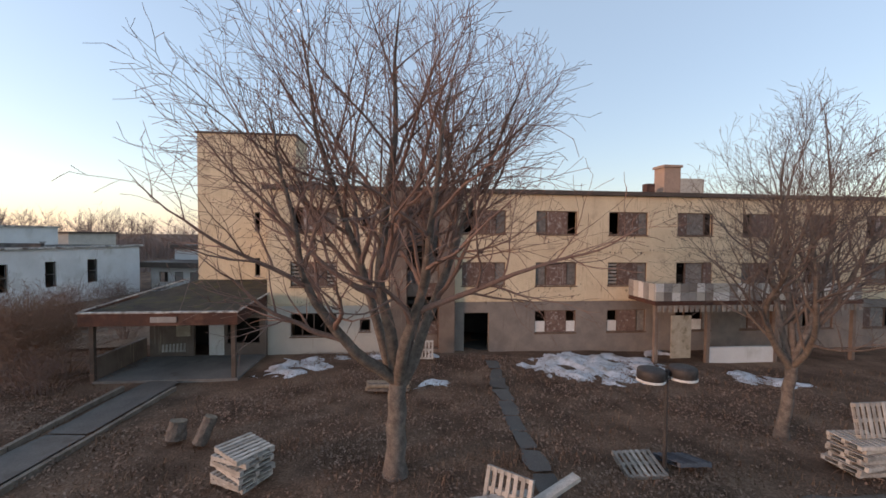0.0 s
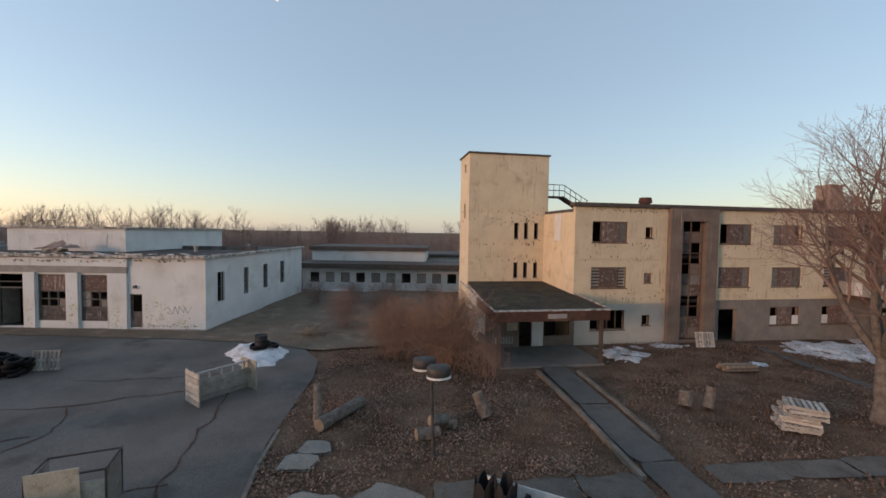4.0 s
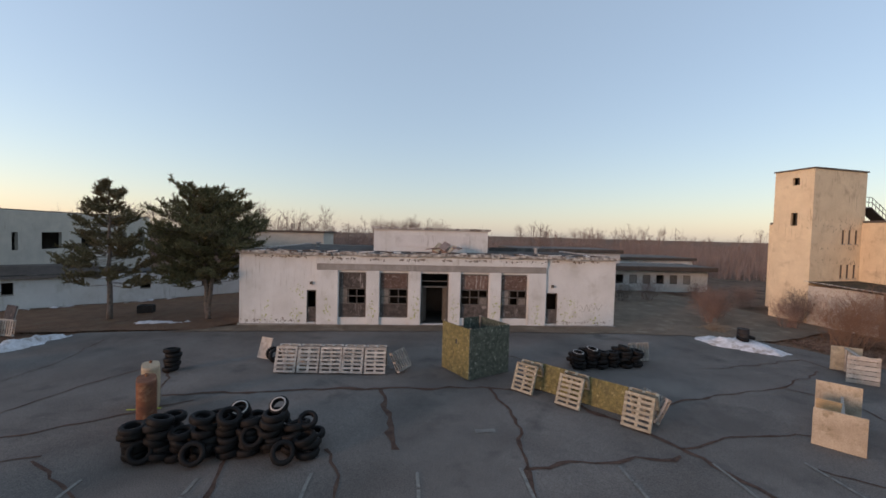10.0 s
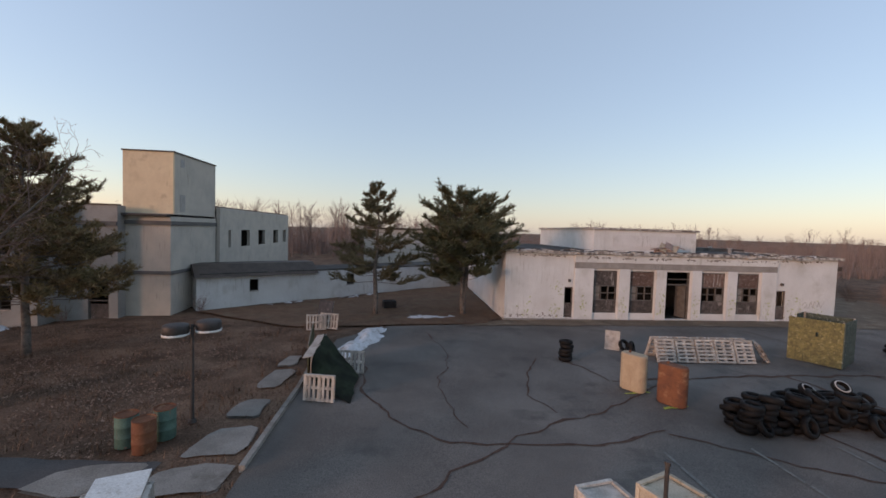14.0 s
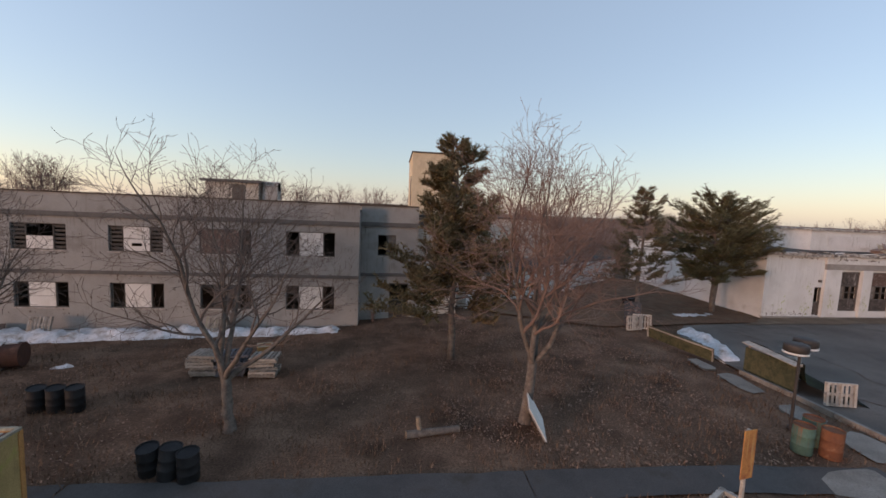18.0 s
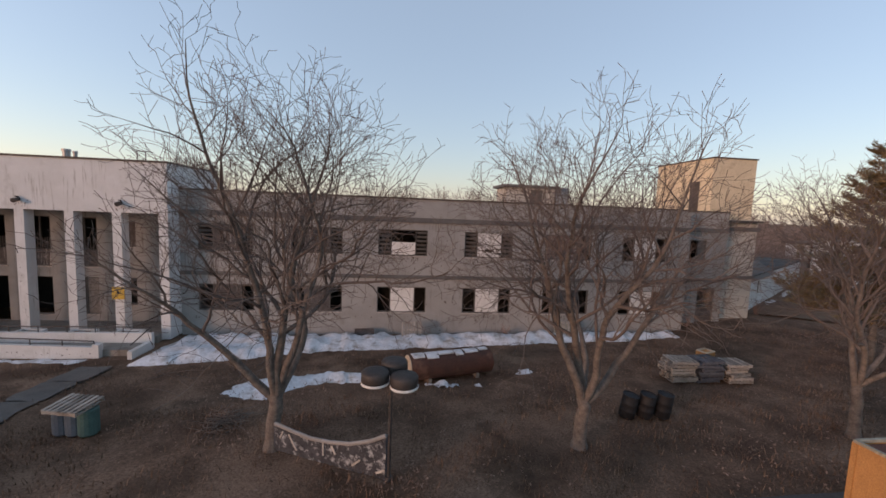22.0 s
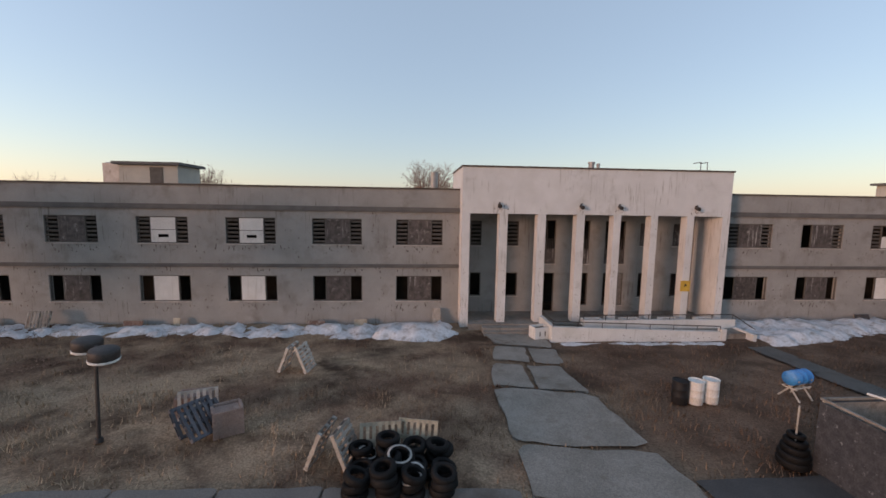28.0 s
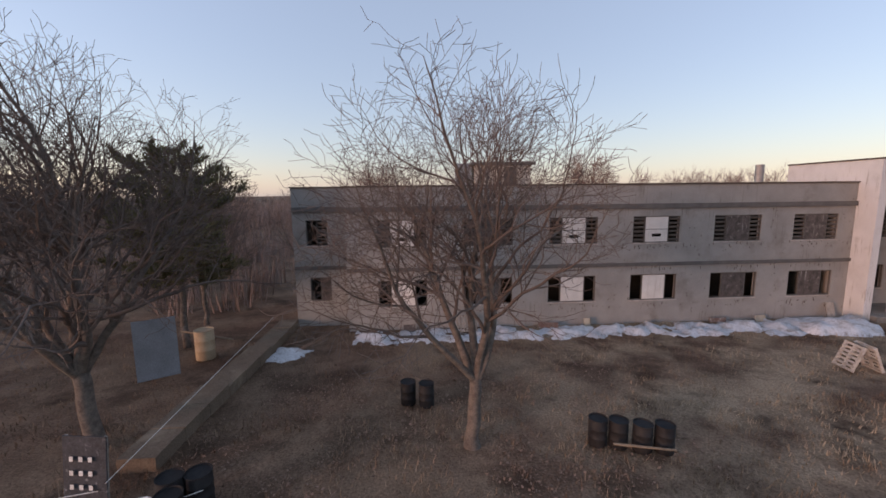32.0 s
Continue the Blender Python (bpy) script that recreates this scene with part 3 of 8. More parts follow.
def rounded(outline, seed, broken=0.12):
    """An outline with its corners broken off unevenly."""
    r = random.Random(seed * 7 + int(abs(outline[0][0]) * 10))
    out = []
    n = len(outline)
    for i in range(n):
        a, b, c = Vector(outline[i - 1]), Vector(outline[i]), Vector(outline[(i + 1) % n])
        k = r.uniform(0.03, broken)
        out += [tuple(b.lerp(a, k * r.uniform(0.5, 1.0))), tuple(b.lerp(c, k * r.uniform(0.5, 1.0)))]
    return out


def slab_path(name, label, pieces, mat, lift=0.062, broken=0.12):
    """A path of separate slabs, each an outline of (x, y)."""
    path = thing(name, label, "path", kind="structure")
    for i, o in enumerate(pieces):
        PAVED.append(o)
        s = draped(rounded(o, i, broken), lift, 0.6 if broken > 0.15 else 0.8, 0.22 if broken > 0.15 else 0.10, i)
        k = len(s.v)
        s.v += [(x, y, z - 0.08) for x, y, z in s.v]
        s.f += [tuple(j + k for j in reversed(f)) for f in s.f]
        part("slab", s, mat, path)
    return path


def quad_run(line, width, lengths, gap=0.03):
    """Slabs along a polyline of (x, y)."""
    pts = [Vector(p) for p in line]
    out = []
    for a, b in zip(pts, pts[1:]):
        d = (b - a).normalized()
        nrm = Vector((-d.y, d.x)) * width / 2
        k = max(1, round((b - a).length / lengths))
        for i in range(k):
            p, q = a.lerp(b, i / k) + d * gap, a.lerp(b, (i + 1) / k) - d * gap
            out.append([tuple(p - nrm), tuple(q - nrm), tuple(q + nrm), tuple(p + nrm)])
    return out


slab_path("lawn_walk_west", "dark damp concrete walk across the lawn", quad_run([(-78.6, 3.9), (-84, 4.45), (-90, 4.75), (-97, 5.05), (-103, 5.35), (-114, 5.35), (-121, 5.2), (-131.5, 5.3), (-141.8, 5.3)], 1.25, 5.5, 0.01), WALKDARK, 0.045, 0.04)
slab_path("lawn_walk_far_west", "grey concrete walk across the lawn", quad_run([(-146.8, 5.2), (-152, 5.55), (-160, 5.8), (-172, 5.4), (-183, 4.2)], 1.15, 2.4), WALKWAY)
slab_path("entrance_walk", "broad walk of broken concrete slabs to the portico", [
    [(-146.4, 7.9), (-142.2, 7.4), (-142.3, 11.0), (-146.3, 11.8)], [(-146.5, 5.5), (-142.0, 5.1), (-142.1, 7.2), (-146.4, 7.7)], [(-146.5, 3.0), (-142.0, 2.8), (-142.0, 4.9), (-146.5, 5.3)],
    [(-146.3, 12.0), (-144.6, 11.7), (-144.5, 14.2), (-145.9, 14.6)], [(-144.35, 11.6), (-142.5, 11.2), (-142.7, 14.0), (-144.3, 14.2)],
    [(-145.7, 14.9), (-143.9, 14.6), (-143.6, 16.8), (-145.2, 17.2)], [(-143.7, 14.5), (-142.4, 14.2), (-142.0, 16.4), (-143.5, 16.7)], [(-145.1, 17.5), (-142.0, 16.7), (-141.9, 18.6), (-145.2, 19.6)], [(-146.5, -2.0), (-142.0, -2.0), (-142.0, 2.6), (-146.5, 2.8)]], SLABP, 0.055, 0.17)
slab_path("ramp_walk", "narrow dark concrete walk to the ramp", quad_run([(-130.6, 5.6), (-130.4, 9.5), (-130.4, 12.8), (-130.3, 16.6)], 1.45, 2.3), WALKMID, 0.05, 0.2)
slab_path("kerb_slabs_west", "broken concrete slabs beside the parking lot kerb", [
    [(-77.9, 12.4), (-77.1, 12.3), (-77.2, 13.9), (-77.8, 14.0)], [(-78.0, 9.7), (-77.0, 9.8), (-76.95, 11.9), (-77.8, 11.9)], [(-78.1, 7.2), (-76.9, 7.2), (-77.0, 8.6), (-77.9, 8.6)],
    [(-78.3, 4.6), (-76.6, 4.9), (-76.6, 6.6), (-78.0, 6.2)], [(-81.4, 3.3), (-79.0, 3.2), (-78.8, 4.5), (-81.0, 4.5)], [(-78.6, 3.0), (-76.5, 3.1), (-76.5, 4.4), (-78.4, 4.3)]], SLAB, 0.055, 0.3)
slab_path("kerb_slabs_east", "broken concrete slabs between the lot and the lawn", [
    [(-24.9, 6.4), (-23.9, 6.3), (-23.8, 7.1), (-24.8, 7.2)], [(-24.6, 7.3), (-23.4, 7.3), (-23.6, 8.0), (-24.5, 8.1)], [(-24.3, 4.2), (-22.6, 4.0), (-22.4, 5.2), (-23.9, 5.4)],
    [(-22.3, 4.9), (-20.6, 4.3), (-20.2, 5.3), (-21.6, 5.9)], [(-24.4, 2.4), (-22.8, 2.2), (-22.7, 3.6), (-24.3, 3.8)]], SLABP, 0.055, 0.3)
slab_path("lawn_walk_east", "worn concrete walk crossing in front of the yellow wing", quad_run([(-20.0, 5.4), (-13.7, 6.0)], 1.05, 2.1) + quad_run([(-11.4, 6.6), (-4, 7.4), (4, 8.6), (9, 9.9), (18, 11.6)], 1.0, 2.9), BURIED, 0.03, 0.2)
slab_path("canopy_walk", "concrete walk leading under the entrance canopy", quad_run([(-12.3, 2.5), (-12.8, 7.2), (-13.2, 11.5), (-13.65, 16.4)], 1.45, 3.4, 0.03), WALKMID)
slab_path("garden_path", "narrow broken concrete path to the yellow wing", quad_run([(2.4, 9.6), (1.75, 14.4), (1.4, 21.0)], 0.62, 1.35), WALKMID, 0.045, 0.2)


def kerb(points, mat=SLAB, width=0.16, height=0.14):
    """A run of kerb stones."""
    k = thing("kerb", "low worn concrete kerb with leaves along it", "kerb", kind="structure")
    for a, b in zip(points, points[1:]):
        a, b = Vector(a), Vector(b)
        n = max(1, round((b - a).length / 1.8))
        for i in range(n):
            p, q = a.lerp(b, (i + 0.01) / n), a.lerp(b, (i + 0.99) / n)
            ang = math.atan2(q.y - p.y, q.x - p.x)
            ln = (q - p).length
            s = S().box(0, ln, -width / 2, width / 2, -0.1, height).turned(pose(p.x, p.y, gz(p.x, p.y) + 0.04, 0, 0, math.degrees(ang)))
            part("kerb_stone", s, mat, k)


kerb([(-76.25, 4.0), (-76.2, 9.4), (-76.3, 12.0)])
kerb([(-25.0, 4.2), (-25.5, 6.6), (-25.75, 8.8)], EDGING, 0.12, 0.03)
kerb([(-13.7, 6.2), (-14.1, 10.5), (-14.75, 15.4)], EDGING, 0.17, 0.12)
kerb([(-11.95, 8.6), (-12.15, 11.5), (-12.55, 15.6)], EDGING, 0.15, 0.10)


# ---------------------------------------------------------------- walls and windows
def wall(u0, u1, z0, z1, v0, v1, holes=()):
    """A wall along x, from v0 to v1 in depth, with holes (u0, u1, z0, z1) right through it."""
    us = sorted({u0, u1, *[c for h in holes for c in h[:2] if u0 < c < u1]})
    zs = sorted({z0, z1, *[c for h in holes for c in h[2:4] if z0 < c < z1]})
    s, index = S(), {}

    def solid(i, j):
        if not (0 <= i < len(us) - 1 and 0 <= j < len(zs) - 1):
            return False
        u, z = (us[i] + us[i + 1]) / 2, (zs[j] + zs[j + 1]) / 2
        return not any(h[0] < u < h[1] and h[2] < z < h[3] for h in holes)

    def vert(i, j, k):
        if (i, j, k) not in index:
            index[i, j, k] = len(s.v)
            s.v.append((us[i], v1 if k else v0, zs[j]))
        return index[i, j, k]

    for i in range(len(us) - 1):
        for j in range(len(zs) - 1):
            if solid(i, j):
                c = [vert(i + di, j + dj, k) for k in (0, 1) for dj in (0, 1) for di in (0, 1)]
                s.f += [(c[0], c[1], c[3], c[2]), (c[4], c[6], c[7], c[5])]
                for di, dj, f in ((-1, 0, (0, 2, 6, 4)), (1, 0, (1, 5, 7, 3)), (0, -1, (0, 4, 5, 1)), (0, 1, (2, 3, 7, 6))):
                    if not solid(i + di, j + dj):
                        s.f.append(tuple(c[n] for n in f))
    return s


def window(parent, u0, u1, z0, z1, v, fill, mat=FRAMEG, name="window", label=""):
    """A framed window in a hole; fill is one letter a bay: l louvres, w white board, s white board with a slot, g spattered board,
    b brown board, c covered pane, d open and dark, p pale louvres, h board over the lower half."""
    n = len(fill)
    t = 0.055
    if n == 3:
        w = u1 - u0
        edges = [u0, u0 + 0.26 * w, u0 + 0.76 * w, u1]
    else:
        edges = [u0 + (u1 - u0) * i / n for i in range(n + 1)]
    s = wall(u0, u1, z0, z1, v + 0.06, v + 0.15, [(edges[i] + t * (1 if i == 0 else 0.5), edges[i + 1] - t * (1 if i == n - 1 else 0.5), z0 + t, z1 - t) for i in range(n)])
    win = part(name, s, mat, parent, label)
    part("sill", S().box(u0 - 0.05, u1 + 0.05, v - 0.05, v + 0.08, z0 - 0.07, z0 - 0.004), CHIPPED if mat is FRAMEG else mat, win)
    for i, kind in enumerate(fill):
        a, b, c, d = edges[i] + t, edges[i + 1] - t, z0 + t, z1 - t
        if kind in "lp":
            k = 6
            for j in range(k):
                zz = c + (j + 0.5) * (d - c) / k
                q = S().box(a, b, -0.012, 0.012, -0.075, 0.075).turned(pose(0, v + 0.105, zz, 32))
                part("louvre_slat", q, SLATW if kind == "p" else SLATM, win)
        elif kind in "wgb":
            part("board", S().box(a - 0.02, b + 0.02, v + 0.05, v + 0.058, c, d), {"w": BOARDW, "g": BOARDG, "b": BOARDB}[kind], win)
        elif kind == "s":
            mid = c + 0.5 * (d - c)
            um, zs = (a + b) / 2, c + 0.26 * (d - c)
            part("board", S().box(a - 0.02, b + 0.02, v + 0.05, v + 0.058, mid + 0.02, d), BOARDW, win)
            part("board", wall(a - 0.02, b + 0.02, c, mid - 0.01, v + 0.046, v + 0.056, [(um - 0.3, um + 0.3, zs - 0.09, zs + 0.1)]), BOARDW, win, "white board with a slot cut in it")
        elif kind == "h":
            part("board", S().box(a - 0.02, b + 0.02, v + 0.05, v + 0.058, c, c + 0.52 * (d - c)), BOARDW, win)
        elif kind == "c":
            part("pane_covering", S().box(a, b, v + 0.10, v + 0.106, c, d), CURTAIN, win)
    return win


def shell(parent, u0, u1, v0, v1, z0, z1, mat, t=0.25, floors=(), front=True):
    """The back and side walls, floors and inner partition behind a facade; floors and partition carry the rooms' shade
    in their colour.
    """
    part("back_wall", S().box(u0, u1, v1 - t, v1, z0, z1), mat, parent)
    part("side_wall", S().box(u0, u0 + t, v0, v1 - t, z0, z1), mat, parent)
    part("side_wall", S().box(u1 - t, u1, v0, v1 - t, z0, z1), mat, parent)
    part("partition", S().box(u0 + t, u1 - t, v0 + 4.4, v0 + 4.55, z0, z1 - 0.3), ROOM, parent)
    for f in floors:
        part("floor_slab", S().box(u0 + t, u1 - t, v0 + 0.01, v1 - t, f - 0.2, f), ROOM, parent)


# ---------------------------------------------------------------- the grey two-storey building with the portico
LW = thing("two_storey_building", "derelict grey two-storey building with boarded windows and white portico", "building", pose(0, 21.9, 0))
TOP, BASE = 7.95, -1.1
UP, LO = (4.37, 6.02), (0.70, 2.35)
west = [(-150.80, -147.80, "lgl", "dgd"), (-156.09, -152.98, "lgl", "dgd"), (-161.37, -158.34, "lsl", "dwd"), (-166.66, -163.62, "lsl", "dwd"), (-171.95, -168.92, "lgl", "dgd"), (-177.15, -174.2, "lsl", "dwd")]
east = [(-128.20, -125.0, "lgl", "dgd"), (-122.81, -119.7, "dgl", "dgd"), (-117.50, -114.4, "lhl", "dwd"), (-112.0, -108.8, "lsl", "dwd"), (-106.6, -103.4, "bbd", "dgd"), (-101.2, -98.0, "dwd", "dwd")]
for u0, u1, wins, end in ((-179.0, -146.7, west, 0), (-129.2, -96.4, east, 1)):
    holes = [(a, b, *UP) for a, b, *_ in wins] + [(a, b, *LO) for a, b, *_ in wins]
    part("facade_wall", wall(u0, u1, BASE, TOP, 0.0, 0.3, holes), GREY, LW)
    for a, b, up, lo in wins:
        window(LW, a, b, *UP, 0.0, up)
        window(LW, a, b, *LO, 0.0, lo)
    part("upper_band", S().box(u0 + 0.003, u1 - 0.003, -0.12, -0.003, 6.50, 6.80), TRIM, LW, "dark grey band under the parapet")
    part("middle_band", S().box(u0 + 0.003, u1 - 0.003, -0.10, -0.003, 2.90, 3.12), TRIM, LW, "dark grey band between the storeys")
    part("parapet_cap", S().box(u0, u1, -0.08, 0.4, TOP + 0.003, TOP + 0.09), FLASH, LW)
    part("roof", S().box(u0, u1, 0.32, 12.0, 7.45, 7.6), FELT, LW)
    shell(LW, u0, u1, 0.31, 12.0, BASE, 7.44, GREY, 0.25, (-0.45, 3.0))
# end bay set back at the west
part("end_wall", wall(-182.4, -179.003, BASE, TOP, 1.2, 1.5, [(-181.6, -180.3, 4.4, 6.0), (-181.5, -180.2, 0.9, 2.4)]), GREY, LW)
window(LW, -181.6, -180.3, 4.4, 6.0, 1.2, "dl")
window(LW, -181.5, -180.2, 0.9, 2.4, 1.2, "dg")
part("end_band", S().box(-182.4, -179.01, 1.08, 1.197, 6.5, 6.8), TRIM, LW)
part("end_band", S().box(-182.4, -179.01, 1.10, 1.197, 2.9, 3.12), TRIM, LW)
part("end_cap", S().box(-182.45, -179.01, 1.12, 1.6, TOP + 0.003, TOP + 0.09), FLASH, LW)
part("end_roof", S().box(-182.4, -179.01, 1.52, 12, 7.45, 7.6), FELT, LW)
part("end_side", S().box(-182.4, -182.15, 1.51, 12, BASE, TOP), GREY, LW)
part("end_partition", S().box(-182.1, -179.1, 4.4, 4.5, BASE, 7.4), ROOM, LW)
# end bay and lift tower at the east
part("stair_wall", wall(-96.397, -92.3, BASE, TOP, 1.4, 1.7, [(-94.3, -92.9, -0.75, 2.4), (-95.2, -93.9, 4.4, 5.9)]), GREY, LW)
window(LW, -95.2, -93.9, 4.4, 5.9, 1.4, "dc")
door = part("door_frame", S().box(-94.3, -94.22, 1.45, 1.6, -0.75, 2.4).box(-92.98, -92.9, 1.45, 1.6, -0.75, 2.4).box(-94.22, -92.98, 1.45, 1.6, 2.3, 2.4).box(-94.22, -92.98, 1.45, 1.6, 1.1, 1.18), FRAMEG, LW)
part("door_panel", S().box(-94.2, -93.0, 1.5, 1.54, -0.7, 0.9), BOARDG, door)
part("stair_return", S().box(-92.55, -92.303, 1.703, 2.25, BASE, TOP), GREY, LW)
part("stair_band", S().box(-96.39, -92.3, 1.28, 1.397, 6.5, 6.8), TRIM, LW)
part("stair_band", S().box(-96.39, -92.3, 1.30, 1.397, 2.9, 3.12), TRIM, LW)
part("stair_cap", S().box(-96.39, -92.3, 1.32, 1.8, TOP + 0.003, TOP + 0.09), FLASH, LW)
part("stair_roof", S().box(-96.39, -89.2, 1.72, 9.0, 7.3, 7.45), FELT, LW)
part("stair_partition", S().box(-96.3, -92.3, 4.4, 4.5, BASE, 7.3), ROOM, LW)
part("tower_base", S().box(-92.297, -89.2, 2.2, 9.2, BASE, 7.5), PALE, LW)
part("tower_band", S().box(-92.4, -89.08, 2.08, 9.2, 6.65, 6.95), TRIM, LW)
part("tower_band", S().box(-92.4, -89.08, 2.08, 9.2, 3.0, 3.25), TRIM, LW)
# cream for the sunlit front and west, shade put into the greyer rest
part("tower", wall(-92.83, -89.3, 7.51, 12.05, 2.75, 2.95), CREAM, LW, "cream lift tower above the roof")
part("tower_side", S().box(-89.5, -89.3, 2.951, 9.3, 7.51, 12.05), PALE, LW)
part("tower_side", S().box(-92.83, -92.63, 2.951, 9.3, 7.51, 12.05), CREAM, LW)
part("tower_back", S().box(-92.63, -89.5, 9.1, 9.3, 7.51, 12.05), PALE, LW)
part("tower_roof", S().box(-92.9, -89.23, 2.68, 9.37, 12.053, 12.15), FLASH, LW)
part("tower_vent", S().box(-89.297, -89.27, 3.7, 4.2, 11.1, 11.7), GALV, LW)
part("tower_vent", S().box(-89.297, -89.27, 3.6, 4.3, 7.7, 9.0), GALV, LW)
part("tower_door", S().box(-92.86, -92.833, 4.0, 5.0, 7.6, 10.4), FLASH, LW, "dark rusted door in the lift tower")
part("rear_wing_wall", wall(-52.5, -31.2, BASE, 8.35, 0, 0.3, [(-33.6, -33.0, 4.6, 6.3), (-38.3, -36.0, 4.6, 6.3), (-43.0, -40.8, 4.6, 6.3), (-48.0, -46.0, 4.6, 6.3), (-51.5, -50.0, 4.6, 6.3)]).turned(
    pose(-89.2, -21.9, 0, 0, 0, -90) @ pose(0, 0, 0)).turned(pose(0, 0, 0)), PALE, LW)
part("rear_wing_cap", S().box(-89.6, -89.1, 9.3, 30.6, 8.353, 8.45), FLASH, LW)
part("rear_wing_inside", S().box(-93.5, -93.3, 9.3, 30.6, BASE, 8.3), ROOM, LW)
part("rear_wing_roof", S().box(-99.0, -89.6, 9.35, 30.6, 8.0, 8.2), FELT, LW)
part("rear_wing_end", S().box(-99.0, -89.5, 30.35, 30.6, BASE, 8.0), PALE, LW)


def penthouse(parent, u0, u1, v0, v1, z0, z1, duct):
    body = part("roof_hut", S().box(u0, u1, v0, v1, z0, z1), PALE, parent)
    part("hut_roof", S().box(u0 - 0.3, u1 + 0.3, v0 - 0.3, v1 + 0.3, z1 + 0.003, z1 + 0.2), TRIM, body)
    part("hut_door", S().box(u1 - 1.9, u1 - 1.0, v0 - 0.03, v0 - 0.004, z0 + 0.1, z1 - 0.15), FRAMEG, body)
    if duct:
        part("duct_hood", S().box(duct, duct + 1.1, v0 + 0.3, v0 + 1.3, z0 + 0.5, z1 + 0.1).tube((duct, v0 + 0.8, z1 - 0.2), (duct + 1.1, v0 + 0.8, z1 - 0.2), 0.4, 0.4, 12), GALV, body)


penthouse(LW, -170.6, -166.6, 4.6, 7.6, 7.6, 9.5, -171.9)
penthouse(LW, -108.2, -104.4, 4.6, 7.6, 7.6, 9.3, -104.2)

# portico
P0, P1 = -146.7, -129.2
part("portico_frieze", S().box(P0, P1, -1.2, -0.9, 6.50, 9.33), WHITE, LW, "high white frieze over the columns")
part("frieze_side", S().box(P0, P0 + 0.3, -0.897, 5.0, 6.50, 9.33), WHITE, LW)
part("frieze_side", S().box(P1 - 0.3, P1, -0.897, 5.0, 6.50, 9.33), WHITE, LW)
part("frieze_back", S().box(P0 + 0.3, P1 - 0.3, 4.8, 5.0, 7.0, 9.33), WHITE, LW)
part("frieze_cap", S().box(P0 - 0.06, P1 + 0.06, -1.26, -0.8, 9.333, 9.43).box(P0 - 0.06, P0 + 0.4, -0.797, 5.05, 9.333, 9.43).box(P1 - 0.4, P1 + 0.06, -0.797, 5.05, 9.333, 9.43), FLASH, LW)
part("portico_ceiling", S().box(P0 + 0.3, P1 - 0.3, -0.897, 1.4, 6.50, 6.6), WHITE, LW)
part("portico_roof", S().box(P0 + 0.3, P1 - 0.3, -0.897, 4.8, 8.8, 8.9), FELT, LW)
for a, b in ((-146.70, -146.20), (-144.36, -143.83), (-141.93, -141.39), (-139.41, -138.89), (-136.99, -136.52), (-134.52, -134.06), (-132.10, -131.63), (-129.70, -129.2)):
    deep = 2.5 if a < -146 or a > -130 else 0.62
    part("column", S().box(a, b, -1.2, -1.2 + deep, -0.75, 6.497), WHITE, LW, "square white column with flaking paint", )
bw = [(-145.75, -145.0, 4.25, 5.95), (-143.4, -142.4, 4.25, 5.95), (-140.95, -139.75, 3.0, 6.05), (-138.55, -137.3, 3.0, 6.05), (-136.2, -134.7, 3.0, 6.05), (-133.65, -132.5, 4.3, 5.9), (-131.2, -130.0, 4.3, 5.9),
      (-145.75, -145.0, 0.7, 2.35), (-143.4, -142.4, 0.7, 2.35), (-140.95, -139.75, -0.45, 2.35), (-138.55, -137.3, 0.0, 2.35), (-136.2, -134.7, 0.0, 2.35), (-133.6, -132.5, 0.6, 2.35), (-131.15, -129.97, 0.65, 2.35)]
part("portico_back_wall", wall(P0 + 0.3, P1 - 0.3, BASE, 6.497, 1.4, 1.65, bw), GREY, LW)
for i, (a, b, c, d) in enumerate(bw):
    if c == 3.0:
        w_ = window(LW, a, b, c, d, 1.4, "dd")
        part("spandrel_board", S().box(a + 0.03, b - 0.03, 1.45, 1.48, c + 0.05, c + 1.05), BOARDG, w_)
        for j in range(9):
            x = a + 0.08 + (b - a - 0.16) * j / 8
            part("baluster", S().box(x - 0.015, x + 0.015, 1.44, 1.46, c + 1.06, c + 1.75), FRAMEG, w_)
    elif i in (5, 6):
        window(LW, a, b, c, d, 1.4, "g")
    elif i in (0, 1):
        window(LW, a, b, c, d, 1.4, "l")
    else:
        window(LW, a, b, c, d, 1.4, "d" if b - a < 1.3 else "dc")
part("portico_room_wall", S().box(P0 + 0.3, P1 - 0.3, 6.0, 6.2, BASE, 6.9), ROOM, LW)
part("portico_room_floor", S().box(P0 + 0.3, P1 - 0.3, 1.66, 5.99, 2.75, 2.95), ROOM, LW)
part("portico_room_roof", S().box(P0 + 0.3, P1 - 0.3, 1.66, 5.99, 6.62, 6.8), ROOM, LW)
part("portico_floor", S().box(P0 + 0.5, P1 - 0.5, -1.6, 1.39, BASE, -0.42), SLAB, LW)
for i in range(3):
    part("entrance_step", S().box(-145.4, -142.1, -2.2 - 0.32 * i, -1.603 - 0.32 * i if i == 0 else -2.203 - 0.32 * (i - 1), BASE, -0.5 - 0.14 * i), SLAB, LW)
